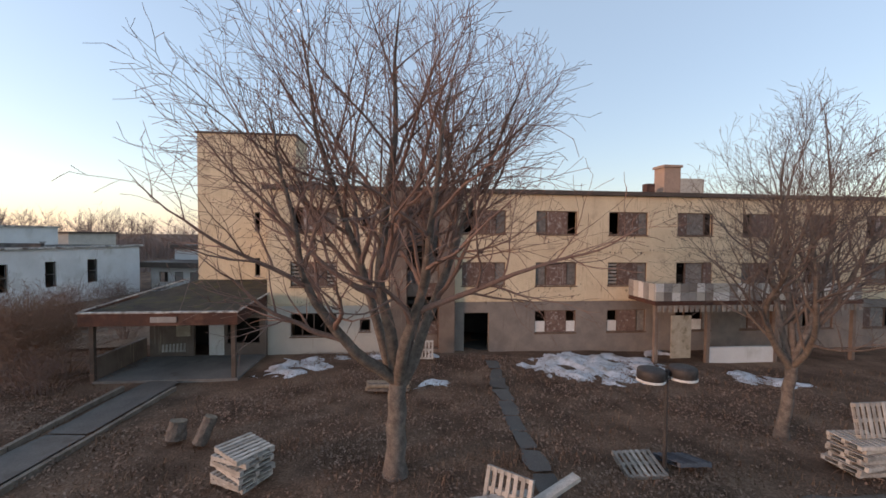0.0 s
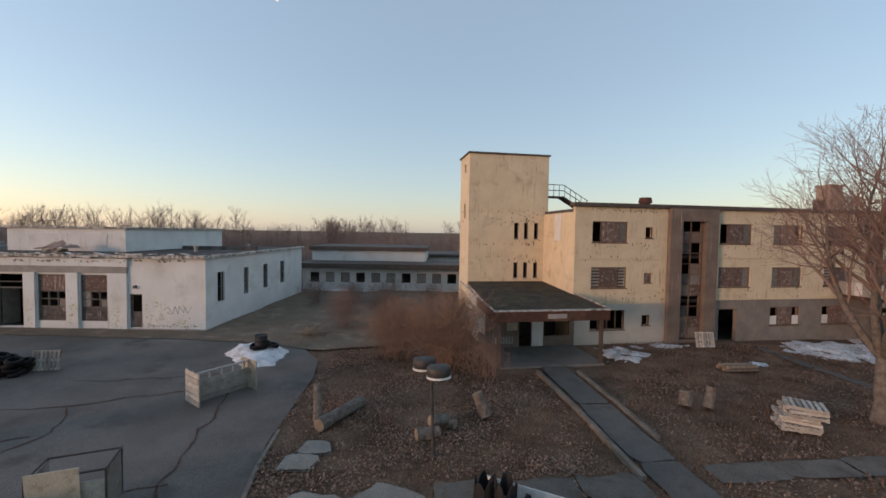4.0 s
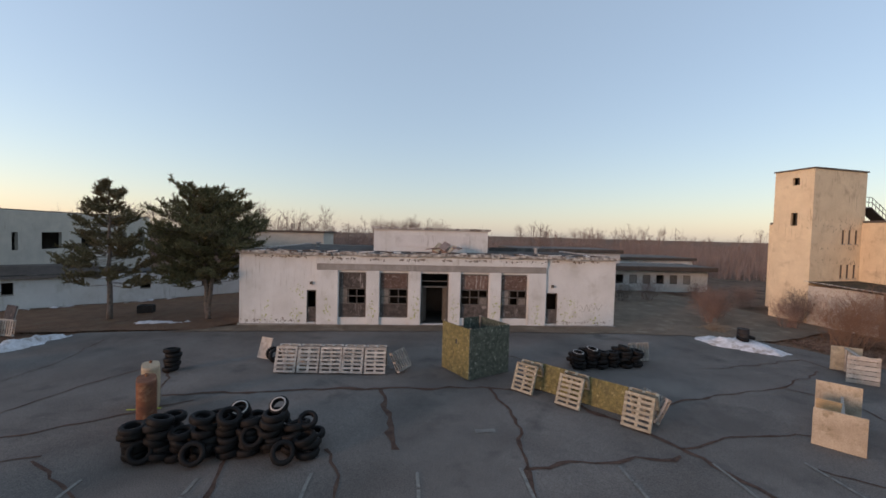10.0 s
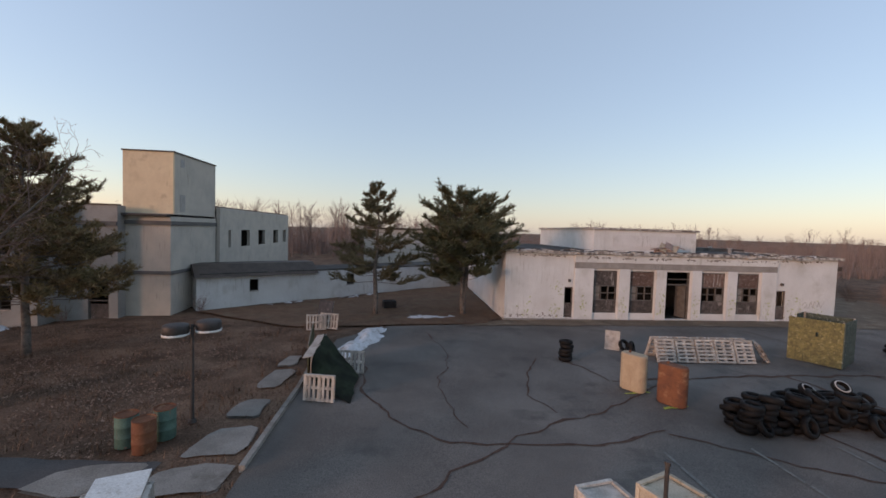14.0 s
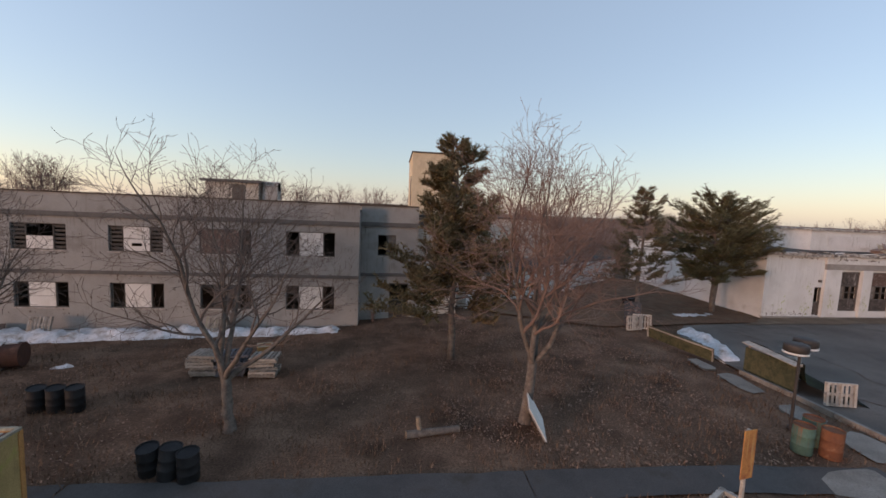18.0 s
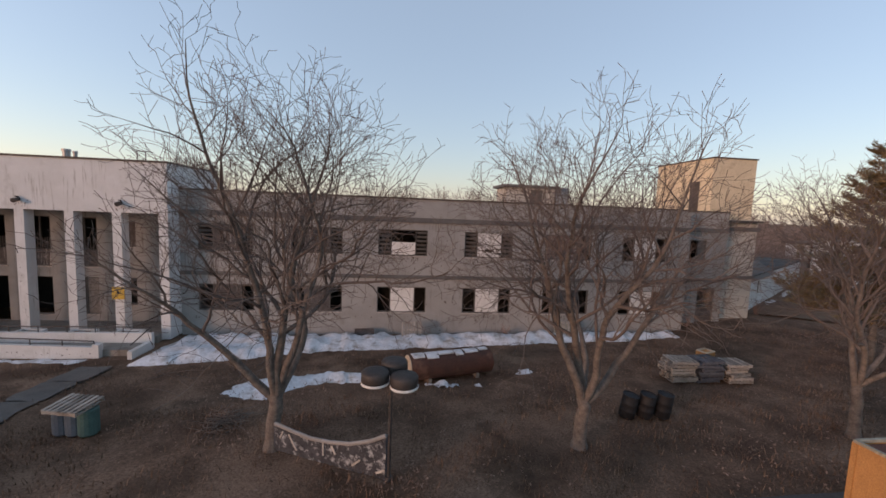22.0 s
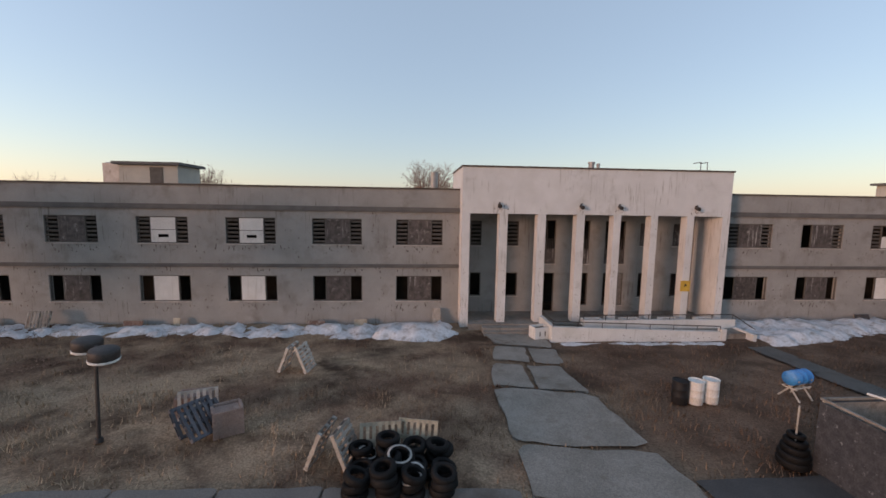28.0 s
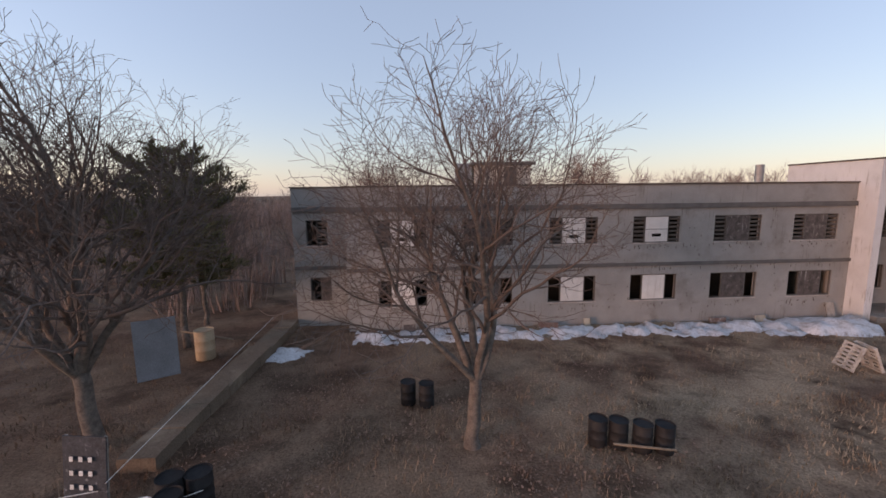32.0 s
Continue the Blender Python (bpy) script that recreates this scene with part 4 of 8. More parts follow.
part("ramp_outer_wall", S().add([(-141.7, -4.0, -1.2), (-131.4, -4.0, -1.2), (-131.4, -3.78, -1.2), (-141.7, -3.78, -1.2), (-141.7, -4.0, 0.12), (-131.4, -4.0, -0.25), (-131.4, -3.78, -0.25), (-141.7, -3.78, 0.12)],
     [(0, 3, 2, 1), (4, 5, 6, 7), (0, 1, 5, 4), (1, 2, 6, 5), (2, 3, 7, 6), (3, 0, 4, 7)]), CHALK, LW, "white ramp wall with chipped paint")
part("ramp_inner_wall", S().box(-139.2, -129.4, -2.65, -2.42, -1.2, 0.08), CHALK, LW)
part("ramp_end_wall", S().box(-141.7, -141.48, -3.777, -1.62, -1.2, 0.12), CHALK, LW)
part("ramp_corner_wall", S().box(-129.62, -129.4, -4.3, -2.653, -1.2, -0.35), CHALK, LW)
part("ramp_corner_post", S().box(-131.397, -131.1, -4.05, -3.7, -1.2, -0.1), CHALK, LW)
part("ramp_floor", S().box(-141.47, -129.63, -3.777, -2.653, -1.2, -0.45), SLAB, LW)
rail = part("ramp_handrail", S().tube((-141.6, -3.9, 0.42), (-131.4, -3.9, 0.05), 0.03).tube((-139.2, -2.53, 0.38), (-129.5, -2.53, 0.38), 0.03).tube((-141.6, -3.9, 0.42), (-141.6, -1.7, 0.42), 0.03).tube((-129.5, -2.53, 0.38), (-129.5, -4.2, -0.05), 0.03), STEEL, LW)
for i in range(8):
    k = i / 7
    part("rail_post", S().tube((-141.6 + 10.2 * k, -3.9, 0.1 - 0.36 * k), (-141.6 + 10.2 * k, -3.9, 0.42 - 0.37 * k), 0.022, n=6), STEEL, rail)
    part("rail_post", S().tube((-139.2 + 9.7 * k, -2.53, 0.08), (-139.2 + 9.7 * k, -2.53, 0.38), 0.022, n=6), STEEL, rail)
for u in (-138.4, -135.9, -133.3, -130.9):
    planter = thing("planter_box", "white concrete planter box on the terrace edge", "planter", pose(u, 19.95, -0.42), "planters on the terrace")
    part("planter_wall", S().box(-0.62, 0.62, -0.3, -0.22, 0, 0.42).box(-0.62, 0.62, 0.22, 0.3, 0, 0.42).box(-0.62, -0.54, -0.217, 0.217, 0, 0.42).box(0.54, 0.62, -0.217, 0.217, 0, 0.42), CHALK, planter)
    part("soil", S().box(-0.53, 0.53, -0.21, 0.21, 0.0, 0.33), BARE, planter)
pot = thing("planter_box", "white concrete planter with painted marks beside the steps", "planter", pose(-142.2, 18.6, gz(-142.2, 18.6) + 0.02, 0, 0, 14), "planters on the terrace")
part("planter_wall", S().box(-0.5, 0.5, -0.36, -0.27, 0, 0.72).box(-0.5, 0.5, 0.27, 0.36, 0, 0.72).box(-0.5, -0.41, -0.267, 0.267, 0, 0.72).box(0.41, 0.5, -0.267, 0.267, 0, 0.72), CHALK, pot)
part("soil", S().box(-0.405, 0.405, -0.265, 0.265, 0.0, 0.6), BARE, pot)
for u in (-0.22, 0.12):
    part("painted_mark", S().box(u, u + 0.07, -0.366, -0.362, 0.22, 0.5), TRIM, pot)
for u in (-144.4, -139.2, -136.7, -131.6):
    lamp = part("flood_light", S().tube((u, -1.203, 7.05), (u, -1.55, 6.95), 0.09, 0.13, 10).tube((u, -1.2, 7.15), (u, -1.4, 7.18), 0.04, n=6), STEEL, LW)
sg = thing("warning_sign", "amber warning sign nailed to a portico column", "sign", pose(-131.9, 20.66, 1.95))
part("sign_plate", S().box(-0.32, 0.32, -0.02, 0.02, -0.35, 0.35), SIGNY, sg)
part("sign_symbol", S().tube((0, -0.024, 0.05), (0, -0.03, 0.05), 0.13, 0.13, 3), BLACK, sg)
for u, h, r in ((-137.0, 0.75, 0.2), (-136.5, 0.65, 0.11)):
    part("roof_flue", S().tube((u, 2.5, 8.9), (u, 2.5, 9.43 + h), r, r, 14).tube((u, 2.5, 9.43 + h - 0.12), (u, 2.5, 9.43 + h + 0.02), r * 1.2, r * 1.2, 14), GALV, LW)
for u in (-131.05, -130.6):
    part("ladder_hoop", S().tube((u, -0.6, 9.2), (u, -0.6, 10.0), 0.025, n=6).tube((u, -0.6, 10.0), (u, 0.1, 10.0), 0.025, n=6), STEEL, LW)
part("boiler_flue", S().tube((-148.1, 6.0, 7.6), (-148.1, 6.0, 9.5), 0.3, 0.3, 14), GALV, LW)

# diagonal corridor joining it to the white building
cor = thing("corridor_building", "low white connecting corridor with a dark mansard roof", "building", pose(-87.9, 25.7, 0, 0, 0, 34.8))
ln = 26.0
holes = [(3.6, 4.3, 1.3, 2.3), (12.5, 13.3, 1.3, 2.3), (17.5, 18.3, 1.3, 2.3)]
part("corridor_wall", wall(0, ln, -0.4, 2.75, 0, 0.25, holes), CHALK, cor)
part("corridor_back", S().box(0, ln, 4.0, 4.2, -0.4, 2.75), CHALK, cor)
part("corridor_inside", S().box(0, ln, 2.5, 2.6, -0.4, 2.7), ROOM, cor)
part("corridor_end", S().box(-0.25, -0.003, 0, 4.2, -0.4, 2.75), CHALK, cor)
part("corridor_roof", S().box(0, ln, 0, 4.2, 2.753, 2.9), FELT, cor)
part("mansard", S().add([(-0.4, -0.35, 2.6), (9.5, -0.35, 2.6), (9.5, 1.2, 3.55), (-0.4, 1.2, 3.55), (-0.4, 4.4, 2.91), (9.5, 4.4, 2.91), (9.5, 3.0, 3.55), (-0.4, 3.0, 3.55)],
     [(0, 1, 2, 3), (3, 2, 6, 7), (7, 6, 5, 4), (0, 3, 7, 4), (1, 5, 6, 2), (0, 4, 5, 1)]), FLASH, cor, "dark shingled mansard roof")
for a, b, c, d in holes:
    window(cor, a, b, c, d, 0, "d", FRAMEG)

# ---------------------------------------------------------------- the white single-storey building
WB = thing("white_hall_building", "low white single-storey hall with a columned front and peeling roof edge", "building", pose(0, 22.5, 0))
W0, W1, WT = -64.4, -36.62, 5.45
bays = [(-57.45, -55.5), (-54.5, -52.45), (-51.5, -49.45), (-48.55, -46.45), (-45.5, -43.5)]
doors = [(-59.72, -59.05, 0.5, 2.87), (-42.0, -41.12, 0.5, 2.88)]
part("front_wall", wall(W0, W1, -0.2, WT, 0, 0.3, [(a, b, 0.45 if i == 2 else 0.9, 4.2) for i, (a, b) in enumerate(bays)] + doors), CHALK, WB)
part("entablature", S().box(-59.0, -42.1, -0.14, -0.003, 4.35, 4.82), BAND, WB, "grey weathered band above the bays")
part("cornice", S().box(-59.05, -42.05, -0.2, -0.003, 4.823, 5.38), CHALK, WB)
for a, b in ((-59.0, -57.5), (-55.45, -54.55), (-52.4, -51.55), (-49.4, -48.6), (-46.4, -45.55), (-43.45, -42.1)):
    part("pilaster", S().box(a, b, -0.16, -0.003, 0.3, 4.347), CHALK, WB)
part("plinth", S().box(W0 - 0.05, W1 + 0.05, -0.24, -0.003 - 0.16, -0.2, 0.42).box(W0 - 0.05, -59.003, -0.16, -0.003, -0.2, 0.42).box(-42.097, W1 + 0.05, -0.16, -0.003, -0.2, 0.42), SLAB, WB)
for i, (a, b) in enumerate(bays):
    if i == 2:
        d = part("entrance_frame", S().box(a, a + 0.08, 0.1, 0.25, 0.45, 4.2).box(b - 0.08, b, 0.1, 0.25, 0.45, 4.2).box(a + 0.08, b - 0.08, 0.1, 0.25, 3.15, 3.25).box(a + 0.08, b - 0.08, 0.1, 0.25, 3.6, 3.66), FRAMEG, WB)
        part("door_leaf", S().box(0, 0.95, -0.03, 0.03, 0.5, 3.1).turned(pose(a + 0.1, 0.3, 0, 0, 0, 70)), FRAMEG, d)
        part("door_leaf", S().box(-0.95, 0, -0.03, 0.03, 0.5, 3.1).turned(pose(b - 0.1, 0.3, 0, 0, 0, -75)), FRAMEG, d)
        continue
    third = (b - a - 0.14) / 3
    s = wall(a, b, 0.9, 4.2, 0.08, 0.2, [(a + 0.07, b - 0.07, 0.98, 1.865), (a + 0.07, b - 0.07, 3.035, 4.12)] + [(a + 0.07 + third * k + 0.03, a + 0.07 + third * (k + 1) - 0.03, z, z + 0.48) for k in range(3) for z in (1.935, 2.485)])
    wdw = part("window", s, FRAMEG, WB, "steel window with broken panes and boards")
    part("board", S().box(a + 0.07, b - 0.07, 0.10, 0.13, 3.05, 4.1), BOARDB if i != 0 else BOARDG, wdw)
    part("board", S().box(a + 0.07, b - 0.07, 0.10, 0.13, 1.0, 1.86), BOARDG, wdw)
    random.seed(60 + i)
    for k in range(3):
        for z in (1.94, 2.49):
            if random.random() < (0.75 if k == 0 and i in (0, 1, 4) else 0.16):
                x = a + (b - a) * k / 3
                part("pane", S().box(x + 0.05, x + (b - a) / 3 - 0.05, 0.12, 0.13, z, z + 0.48), CURTAIN, wdw)
for a, b, c, d in doors:
    fr = part("side_door_frame", S().box(a, a + 0.06, 0.06, 0.2, c, d).box(b - 0.06, b, 0.06, 0.2, c, d).box(a + 0.06, b - 0.06, 0.06, 0.2, d - 0.08, d).box(a + 0.06, b - 0.06, 0.06, 0.2, 1.55, 1.62), FRAMEG, WB)
    part("door_board", S().box(a + 0.06, b - 0.06, 0.1, 0.13, c + 0.05, 1.54), BOARDG, fr)
    part("wall_lamp", S().box((a + b) / 2 - 0.09, (a + b) / 2 + 0.09, -0.16, -0.003, d + 0.42, d + 0.62), FRAMEG, WB)
sides = [(24.0, 24.95), (27.95, 28.75), (31.55, 32.5), (35.4, 36.45)]
part("side_wall", wall(22.803, 41.5, -0.2, WT, 0, 0.3, [(a, b, 2.1, 4.35) for a, b in sides]).turned(pose(W1, -22.5, 0, 0, 0, 90) ), CHALK, WB)
for a, b in sides:
    part("side_window_frame", S().box(W1 - 0.18, W1 - 0.1, a - 22.5, a - 22.44, 2.1, 4.35).box(W1 - 0.18, W1 - 0.1, b - 22.56, b - 22.5, 2.1, 4.35).box(W1 - 0.18, W1 - 0.1, a - 22.44, b - 22.56, 3.2, 3.27), FRAMEG, WB)
part("side_wall", S().box(W0, W0 + 0.3, 0.303, 19.0, -0.2, WT), CHALK, WB)
part("back_wall", S().box(W0, W1 - 0.3, 18.7, 19.0, -0.2, WT - 0.3), CHALK, WB)
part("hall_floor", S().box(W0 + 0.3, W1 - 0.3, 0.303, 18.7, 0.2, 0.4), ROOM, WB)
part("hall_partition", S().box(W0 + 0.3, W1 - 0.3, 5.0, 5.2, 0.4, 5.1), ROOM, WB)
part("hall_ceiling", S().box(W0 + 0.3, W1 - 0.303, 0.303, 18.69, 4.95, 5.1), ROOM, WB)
part("roof", S().box(W0 + 0.1, W1 - 0.1, 0.1, 19.1, 5.455, 5.6), FELT, WB, "flat felt roof with patches")
s = S()
random.seed(5)
x = W0 - 0.15
while x < W1 + 0.1:
    w = random.uniform(0.35, 1.3)
    dz, dy = random.uniform(-0.07, 0.03), random.uniform(-0.12, 0.0)
    s.box(x, min(x + w, W1 + 0.15), -0.32 + dy, 0.35, 5.46 + dz, 5.66 + dz)
    x += w + random.uniform(0.0, 0.05)
part("roof_edge", s, PEEL, WB, "peeling broken roof edge")
s = S()
y = 0.36
while y < 19:
    w = random.uniform(0.5, 1.6)
    dz = random.uniform(-0.05, 0.03)
    s.box(W1 - 0.3, W1 + 0.22, y, y + w, 5.47 + dz, 5.66 + dz).box(W0 - 0.2, W0 + 0.3, y, y + w, 5.47 + dz, 5.66 + dz)
    y += w + 0.03
part("roof_edge", s, PEEL, WB)
r_ = random.Random(31)
for i in range(46):
    x = W0 + 0.2 + (W1 - W0 - 0.6) * (i + r_.random()) / 46
    w, h = r_.uniform(0.25, 1.1), r_.uniform(0.03, 0.11)
    scrap = S().box(-w / 2, w / 2, -0.16, 0.14, 0, h).turned(pose(x, r_.uniform(-0.2, 0.12), 5.67, r_.uniform(-14, 8), r_.uniform(-9, 9), r_.uniform(-20, 20)))
    part("flashing_scrap", scrap, (PEEL, FLASH, WHITE, FELT)[i % 4], WB)
pent = part("clerestory", S().box(-55.4, -45.75, 4.4, 18.5, 5.6, 7.45), CHALK, WB, "white raised roof box")
part("clerestory_edge", S().box(-55.6, -45.55, 4.2, 18.7, 7.453, 7.62), PEEL, pent)
part("clerestory_patch", S().box(-53.6, -47.2, 4.37, 4.397, 6.0, 7.0), WHITE, pent)
random.seed(9)
deb = part("roof_debris", S().box(-50.6, -49.2, 2.4, 3.1, 5.6, 5.85), PINK, WB, "heap of crumpled pinkish panels on the roof")
for i in range(5):
    q = S().box(-0.5, 0.5, -0.3, 0.3, -0.03, 0.03).turned(pose(-50.6 + 0.5 * i, 2.6, 5.95 + 0.1 * (i % 3), random.uniform(-40, 40), random.uniform(-35, 35), random.uniform(0, 90)))
    part("broken_panel", q, PLYP if i % 2 else PINK, deb)
for u, v in ((-61.0, 9.0), (-41.0, 6.0), (-39.0, 11.0)):
    part("roof_vent", S().tube((u, v, 5.6), (u, v, 6.05), 0.16, 0.16, 10).tube((u, v, 6.0), (u, v, 6.1), 0.24, 0.24, 10), GALV, WB)
part("roof_parapet", S().box(-44.5, -37.5, 9.5, 9.8, 5.6, 5.95), FELT, WB)
# graffiti scribble
gr = S()
pts = [(-39.6, 1.75), (-39.3, 2.0), (-39.1, 1.7), (-39.4, 1.55), (-39.0, 1.5), (-38.8, 2.05), (-38.6, 1.5), (-38.5, 2.05), (-38.2, 1.6), (-38.1, 2.0), (-37.9, 1.55), (-37.6, 2.05)]
for (a, b), (c, d) in zip(pts, pts[1:]):
    gr.tube((a, -0.004, b), (c, -0.004, d), 0.018, n=5)
tagged(part("spray_scribble", gr, SCRIBBLE, WB), "faded grey spray-paint scribble", kind="stuff")

# low wings behind
RB = thing("rear_wing_building", "low rear wing with a white upper wall and dark eaves", "building", pose(0, 44.0, 0))
part("lower_wall", wall(-37.4, -12.0, -0.2, 3.0, 0, 0.25, [(-36.4 + 1.9 * i, -35.3 + 1.9 * i, 1.2, 2.4) for i in range(12)]), CHALK, RB)
part("lower_roof", S().box(-38, -11.5, -1.2, 6.0, 3.003, 3.6), FLASH, RB)
part("upper_wall", S().box(-37.5, -22.3, 4.0, 14.0, 3.603, 5.0), CHALK, RB)
part("upper_roof", S().box(-37.8, -22.0, 3.6, 14.4, 5.003, 5.5), FLASH, RB)
part("inside", S().box(-37.3, -12.1, 2.0, 2.1, -0.2, 3.0), ROOM, RB)
for i in range(12):
    x = -36.4 + 1.9 * i
    part("window", S().box(x, x + 1.1, 0.08, 0.14, 1.2, 1.27).box(x, x + 1.1, 0.08, 0.14, 2.33, 2.4).box(x, x + 0.06, 0.08, 0.14, 1.27, 2.33).box(x + 1.04, x + 1.1, 0.08, 0.14, 1.27, 2.33), FRAMEG, RB)
    if i % 3:
        part("pane_covering", S().box(x + 0.06, x + 1.04, 0.10, 0.115, 1.27, 2.33), BAND if i % 2 else CURTAIN, RB)
RC = thing("rear_shed_building", "pale flat-roofed block behind the pines", "building", pose(-73, 62, 0))
part("wall", S().box(-6, 6, 0, 9, -0.3, 6.8), PALE, RC)
part("roof", S().box(-6.3, 6.3, -0.3, 9.3, 6.803, 7.1), FLASH, RC)
RD = thing("far_wing_building", "long low wing seen past the tower", "building", pose(-14, 62, 0, 0, 0, 4))
part("wall", S().box(-22, 14, 0, 10, -0.3, 3.4), CHALK, RD)
part("roof", S().box(-22.5, 14.5, -0.5, 10.5, 3.403, 3.9), FLASH, RD)

# ---------------------------------------------------------------- the yellow three-storey wing
YB = thing("three_storey_building", "derelict three-storey cream stucco wing with a stair tower and rusty windows", "building", pose(-9.93, 21.1, 0, 0, 0, 9.5))
YT = 9.45
yr = [(9.75, 12.35), (14.2, 16.75), (18.75, 21.25), (23.2, 25.6), (27.6, 29.9), (32.0, 34.2), (36.4, 38.6), (40.8, 43.0), (45.2, 47.4)]
lev = [(7.08, 8.48), (4.0, 5.4)]
low = (1.15, 2.48)
part("facade_upper", wall(-1.25, 5.6, 2.9, YT, 0, 0.3, [(0.0, 2.58, *l) for l in lev] + [(3.92, 4.48, 7.4, 8.15), (3.92, 4.48, 4.35, 5.0)]), CREAM, YB)
part("facade_lower", wall(-1.25, 5.6, -0.3, 2.897, 0, 0.3, [(0.0, 2.55, *low), (3.85, 4.45, 1.4, 2.1)]), PALE, YB)
part("facade_upper", wall(9.3, 54.0, 3.05, YT, 0, 0.3, [(a, b, *l) for a, b in yr for l in lev]), CREAM, YB)
part("facade_lower", wall(9.3, 54.0, -0.3, 3.047, 0, 0.3, [(a, b, 1.15, 2.5) for a, b in yr[1:]] + [(9.9, 11.4, -0.2, 2.4)]), CORRUG, YB, "lower storey clad in weathered boards")
for k in range(2):
    z0, z1 = lev[k]
    window(YB, 0.0, 2.58, z0, z1, 0, ("dbc", "pbp")[k], FRAME)
    window(YB, 3.92, 4.48, (7.4, 4.35)[k], (8.15, 5.0)[k], 0, "d" if k == 0 else "b", FRAME)
    fills = (("dbc", "cbd", "dbc", "bcd", "dbb", "bbd", "dbc", "bcd", "cbd"), ("bbc", "cbc", "pbc", "dcb", "cbd", "dbc", "bcd", "cbd", "dbc"))[k]
    for (a, b), f in zip(yr, fills):
        window(YB, a, b, z0, z1, 0, f, FRAME)
window(YB, 0.0, 2.55, *low, 0, "dddd", FRAME)
window(YB, 3.85, 4.45, 1.4, 2.1, 0, "d", FRAME)
for (a, b), f in zip(yr[1:], ("hbh", "hbc", "dhc", "cbd", "dbc", "bcd", "cbd", "dbc")):
    window(YB, a, b, 1.15, 2.5, 0, f, FRAME)
for z in (5.95, 3.0):
    part("string_course", S().box(-1.25, 5.6, -0.035, -0.003, z, z + 0.05).box(9.303, 54, -0.035, -0.003, z + 0.1, z + 0.15), CREAM, YB)
part("roof_edge", S().box(-1.45, 54.2, -0.25, 0.4, YT + 0.003, YT + 0.25), FLASH, YB)
part("roof", S().box(-1.2, 54, 0.41, 13, 9.1, 9.3), FELT, YB)
shell(YB, -1.25, 54.0, 0.31, 13.0, -0.3, 9.09, CREAM, 0.25, (0.1, 3.1, 6.2))
part("side_window", S().box(-1.29, -1.253, 2.0, 3.0, 7.1, 9.0), BOARDW, YB)
# stair bay
part("stair_pier", S().box(5.603, 6.5, -0.35, 0.3, -0.3, YT), BROWNWALL, YB, "dark stained pier beside the stair glazing")
part("stair_pier", S().box(8.4, 9.297, -0.35, 0.3, -0.3, YT), BROWNWALL, YB)
part("stair_head", S().box(6.503, 8.397, -0.35, 0.3, 8.6, YT), BROWNWALL, YB)
part("stair_foot", S().box(6.503, 8.397, -0.2, 0.3, -0.3, 0.35), BROWNWALL, YB)
st = part("stair_glazing", S().box(6.503, 6.57, 0.0, 0.1, 0.36, 8.59).box(8.33, 8.397, 0.0, 0.1, 0.36, 8.59).box(7.42, 7.48, 0.0, 0.1, 0.36, 8.59), FRAME, YB)
for i in range(11):
    z = 0.4 + i * 0.745
    part("glazing_bar", S().box(6.573, 7.417, 0.01, 0.09, z, z + 0.05).box(7.483, 8.327, 0.01, 0.09, z, z + 0.05), FRAME, st)
    if i not in (3, 6, 7, 10):
        part("glazing_panel", S().box(6.573, 7.417, 0.03, 0.06, z + 0.054, z + 0.74), (BOARDB, BROWNWALL, BOARDG)[i % 3], st)
    if i not in (2, 3, 7, 8, 10):
        part("glazing_panel", S().box(7.483, 8.327, 0.03, 0.06, z + 0.054, z + 0.74), (BROWNWALL, BOARDB, CURTAIN)[i % 3], st)
part("stair_room", S().box(5.6, 9.3, 2.5, 2.6, -0.3, 9.0), ROOM, YB)
# tower
tw = [(-3.68, -3.33), (-2.88, -2.55), (-2.06, -1.72)]
part("tower_front", wall(-7.3, -0.95, -0.3, 13.6, 5.0, 5.25, [(a, b, *l) for a, b in tw for l in ((7.18, 8.42), (4.12, 5.33))]), CREAM, YB, "plain cream tower above the entrance")
for a, b in tw:
    for z0, z1 in ((7.18, 8.42), (4.12, 5.33)):
        window(YB, a, b, z0, z1, 5.0, "d", FRAMEG, "slit_window")
part("tower_left", wall(5.253, 8.2, -0.3, 13.6, 0, 0.25, [(6.15, 6.7, 12.3, 12.95), (6.17, 6.72, 8.7, 9.85)]).turned(pose(-7.05, 0, 0, 0, 0, 90)), CREAM, YB)
part("tower_right", S().box(-1.2, -0.95, 5.253, 8.2, -0.3, 13.6), CREAM, YB)
part("tower_back", S().box(-7.05, -1.2, 7.95, 8.2, -0.3, 13.6), CREAM, YB)
part("tower_inside", S().box(-7.0, -1.25, 6.4, 6.5, -0.3, 13.5), ROOM, YB)
part("tower_cap", S().box(-7.4, -0.85, 4.9, 8.3, 13.603, 13.72), FLASH, YB)
for z in (9.4, 6.95, 3.9):
    part("tower_course", S().box(-7.3, -0.95, 4.965, 4.997, z, z + 0.05), CREAM, YB)
# roof stair, vent and chimneys
esc = part("roof_stair", S().box(-0.94, 0.5, 5.4, 6.4, 10.5, 10.6).add([(0.5, 5.4, 10.5), (0.5, 6.4, 10.5), (2.6, 6.4, 9.3), (2.6, 5.4, 9.3), (0.5, 5.4, 10.62), (0.5, 6.4, 10.62), (2.6, 6.4, 9.42), (2.6, 5.4, 9.42)],
    [(0, 3, 2, 1), (4, 5, 6, 7), (0, 1, 5, 4), (1, 2, 6, 5), (2, 3, 7, 6), (3, 0, 4, 7)]), STEEL, YB, "dark steel stair from the tower to the roof")
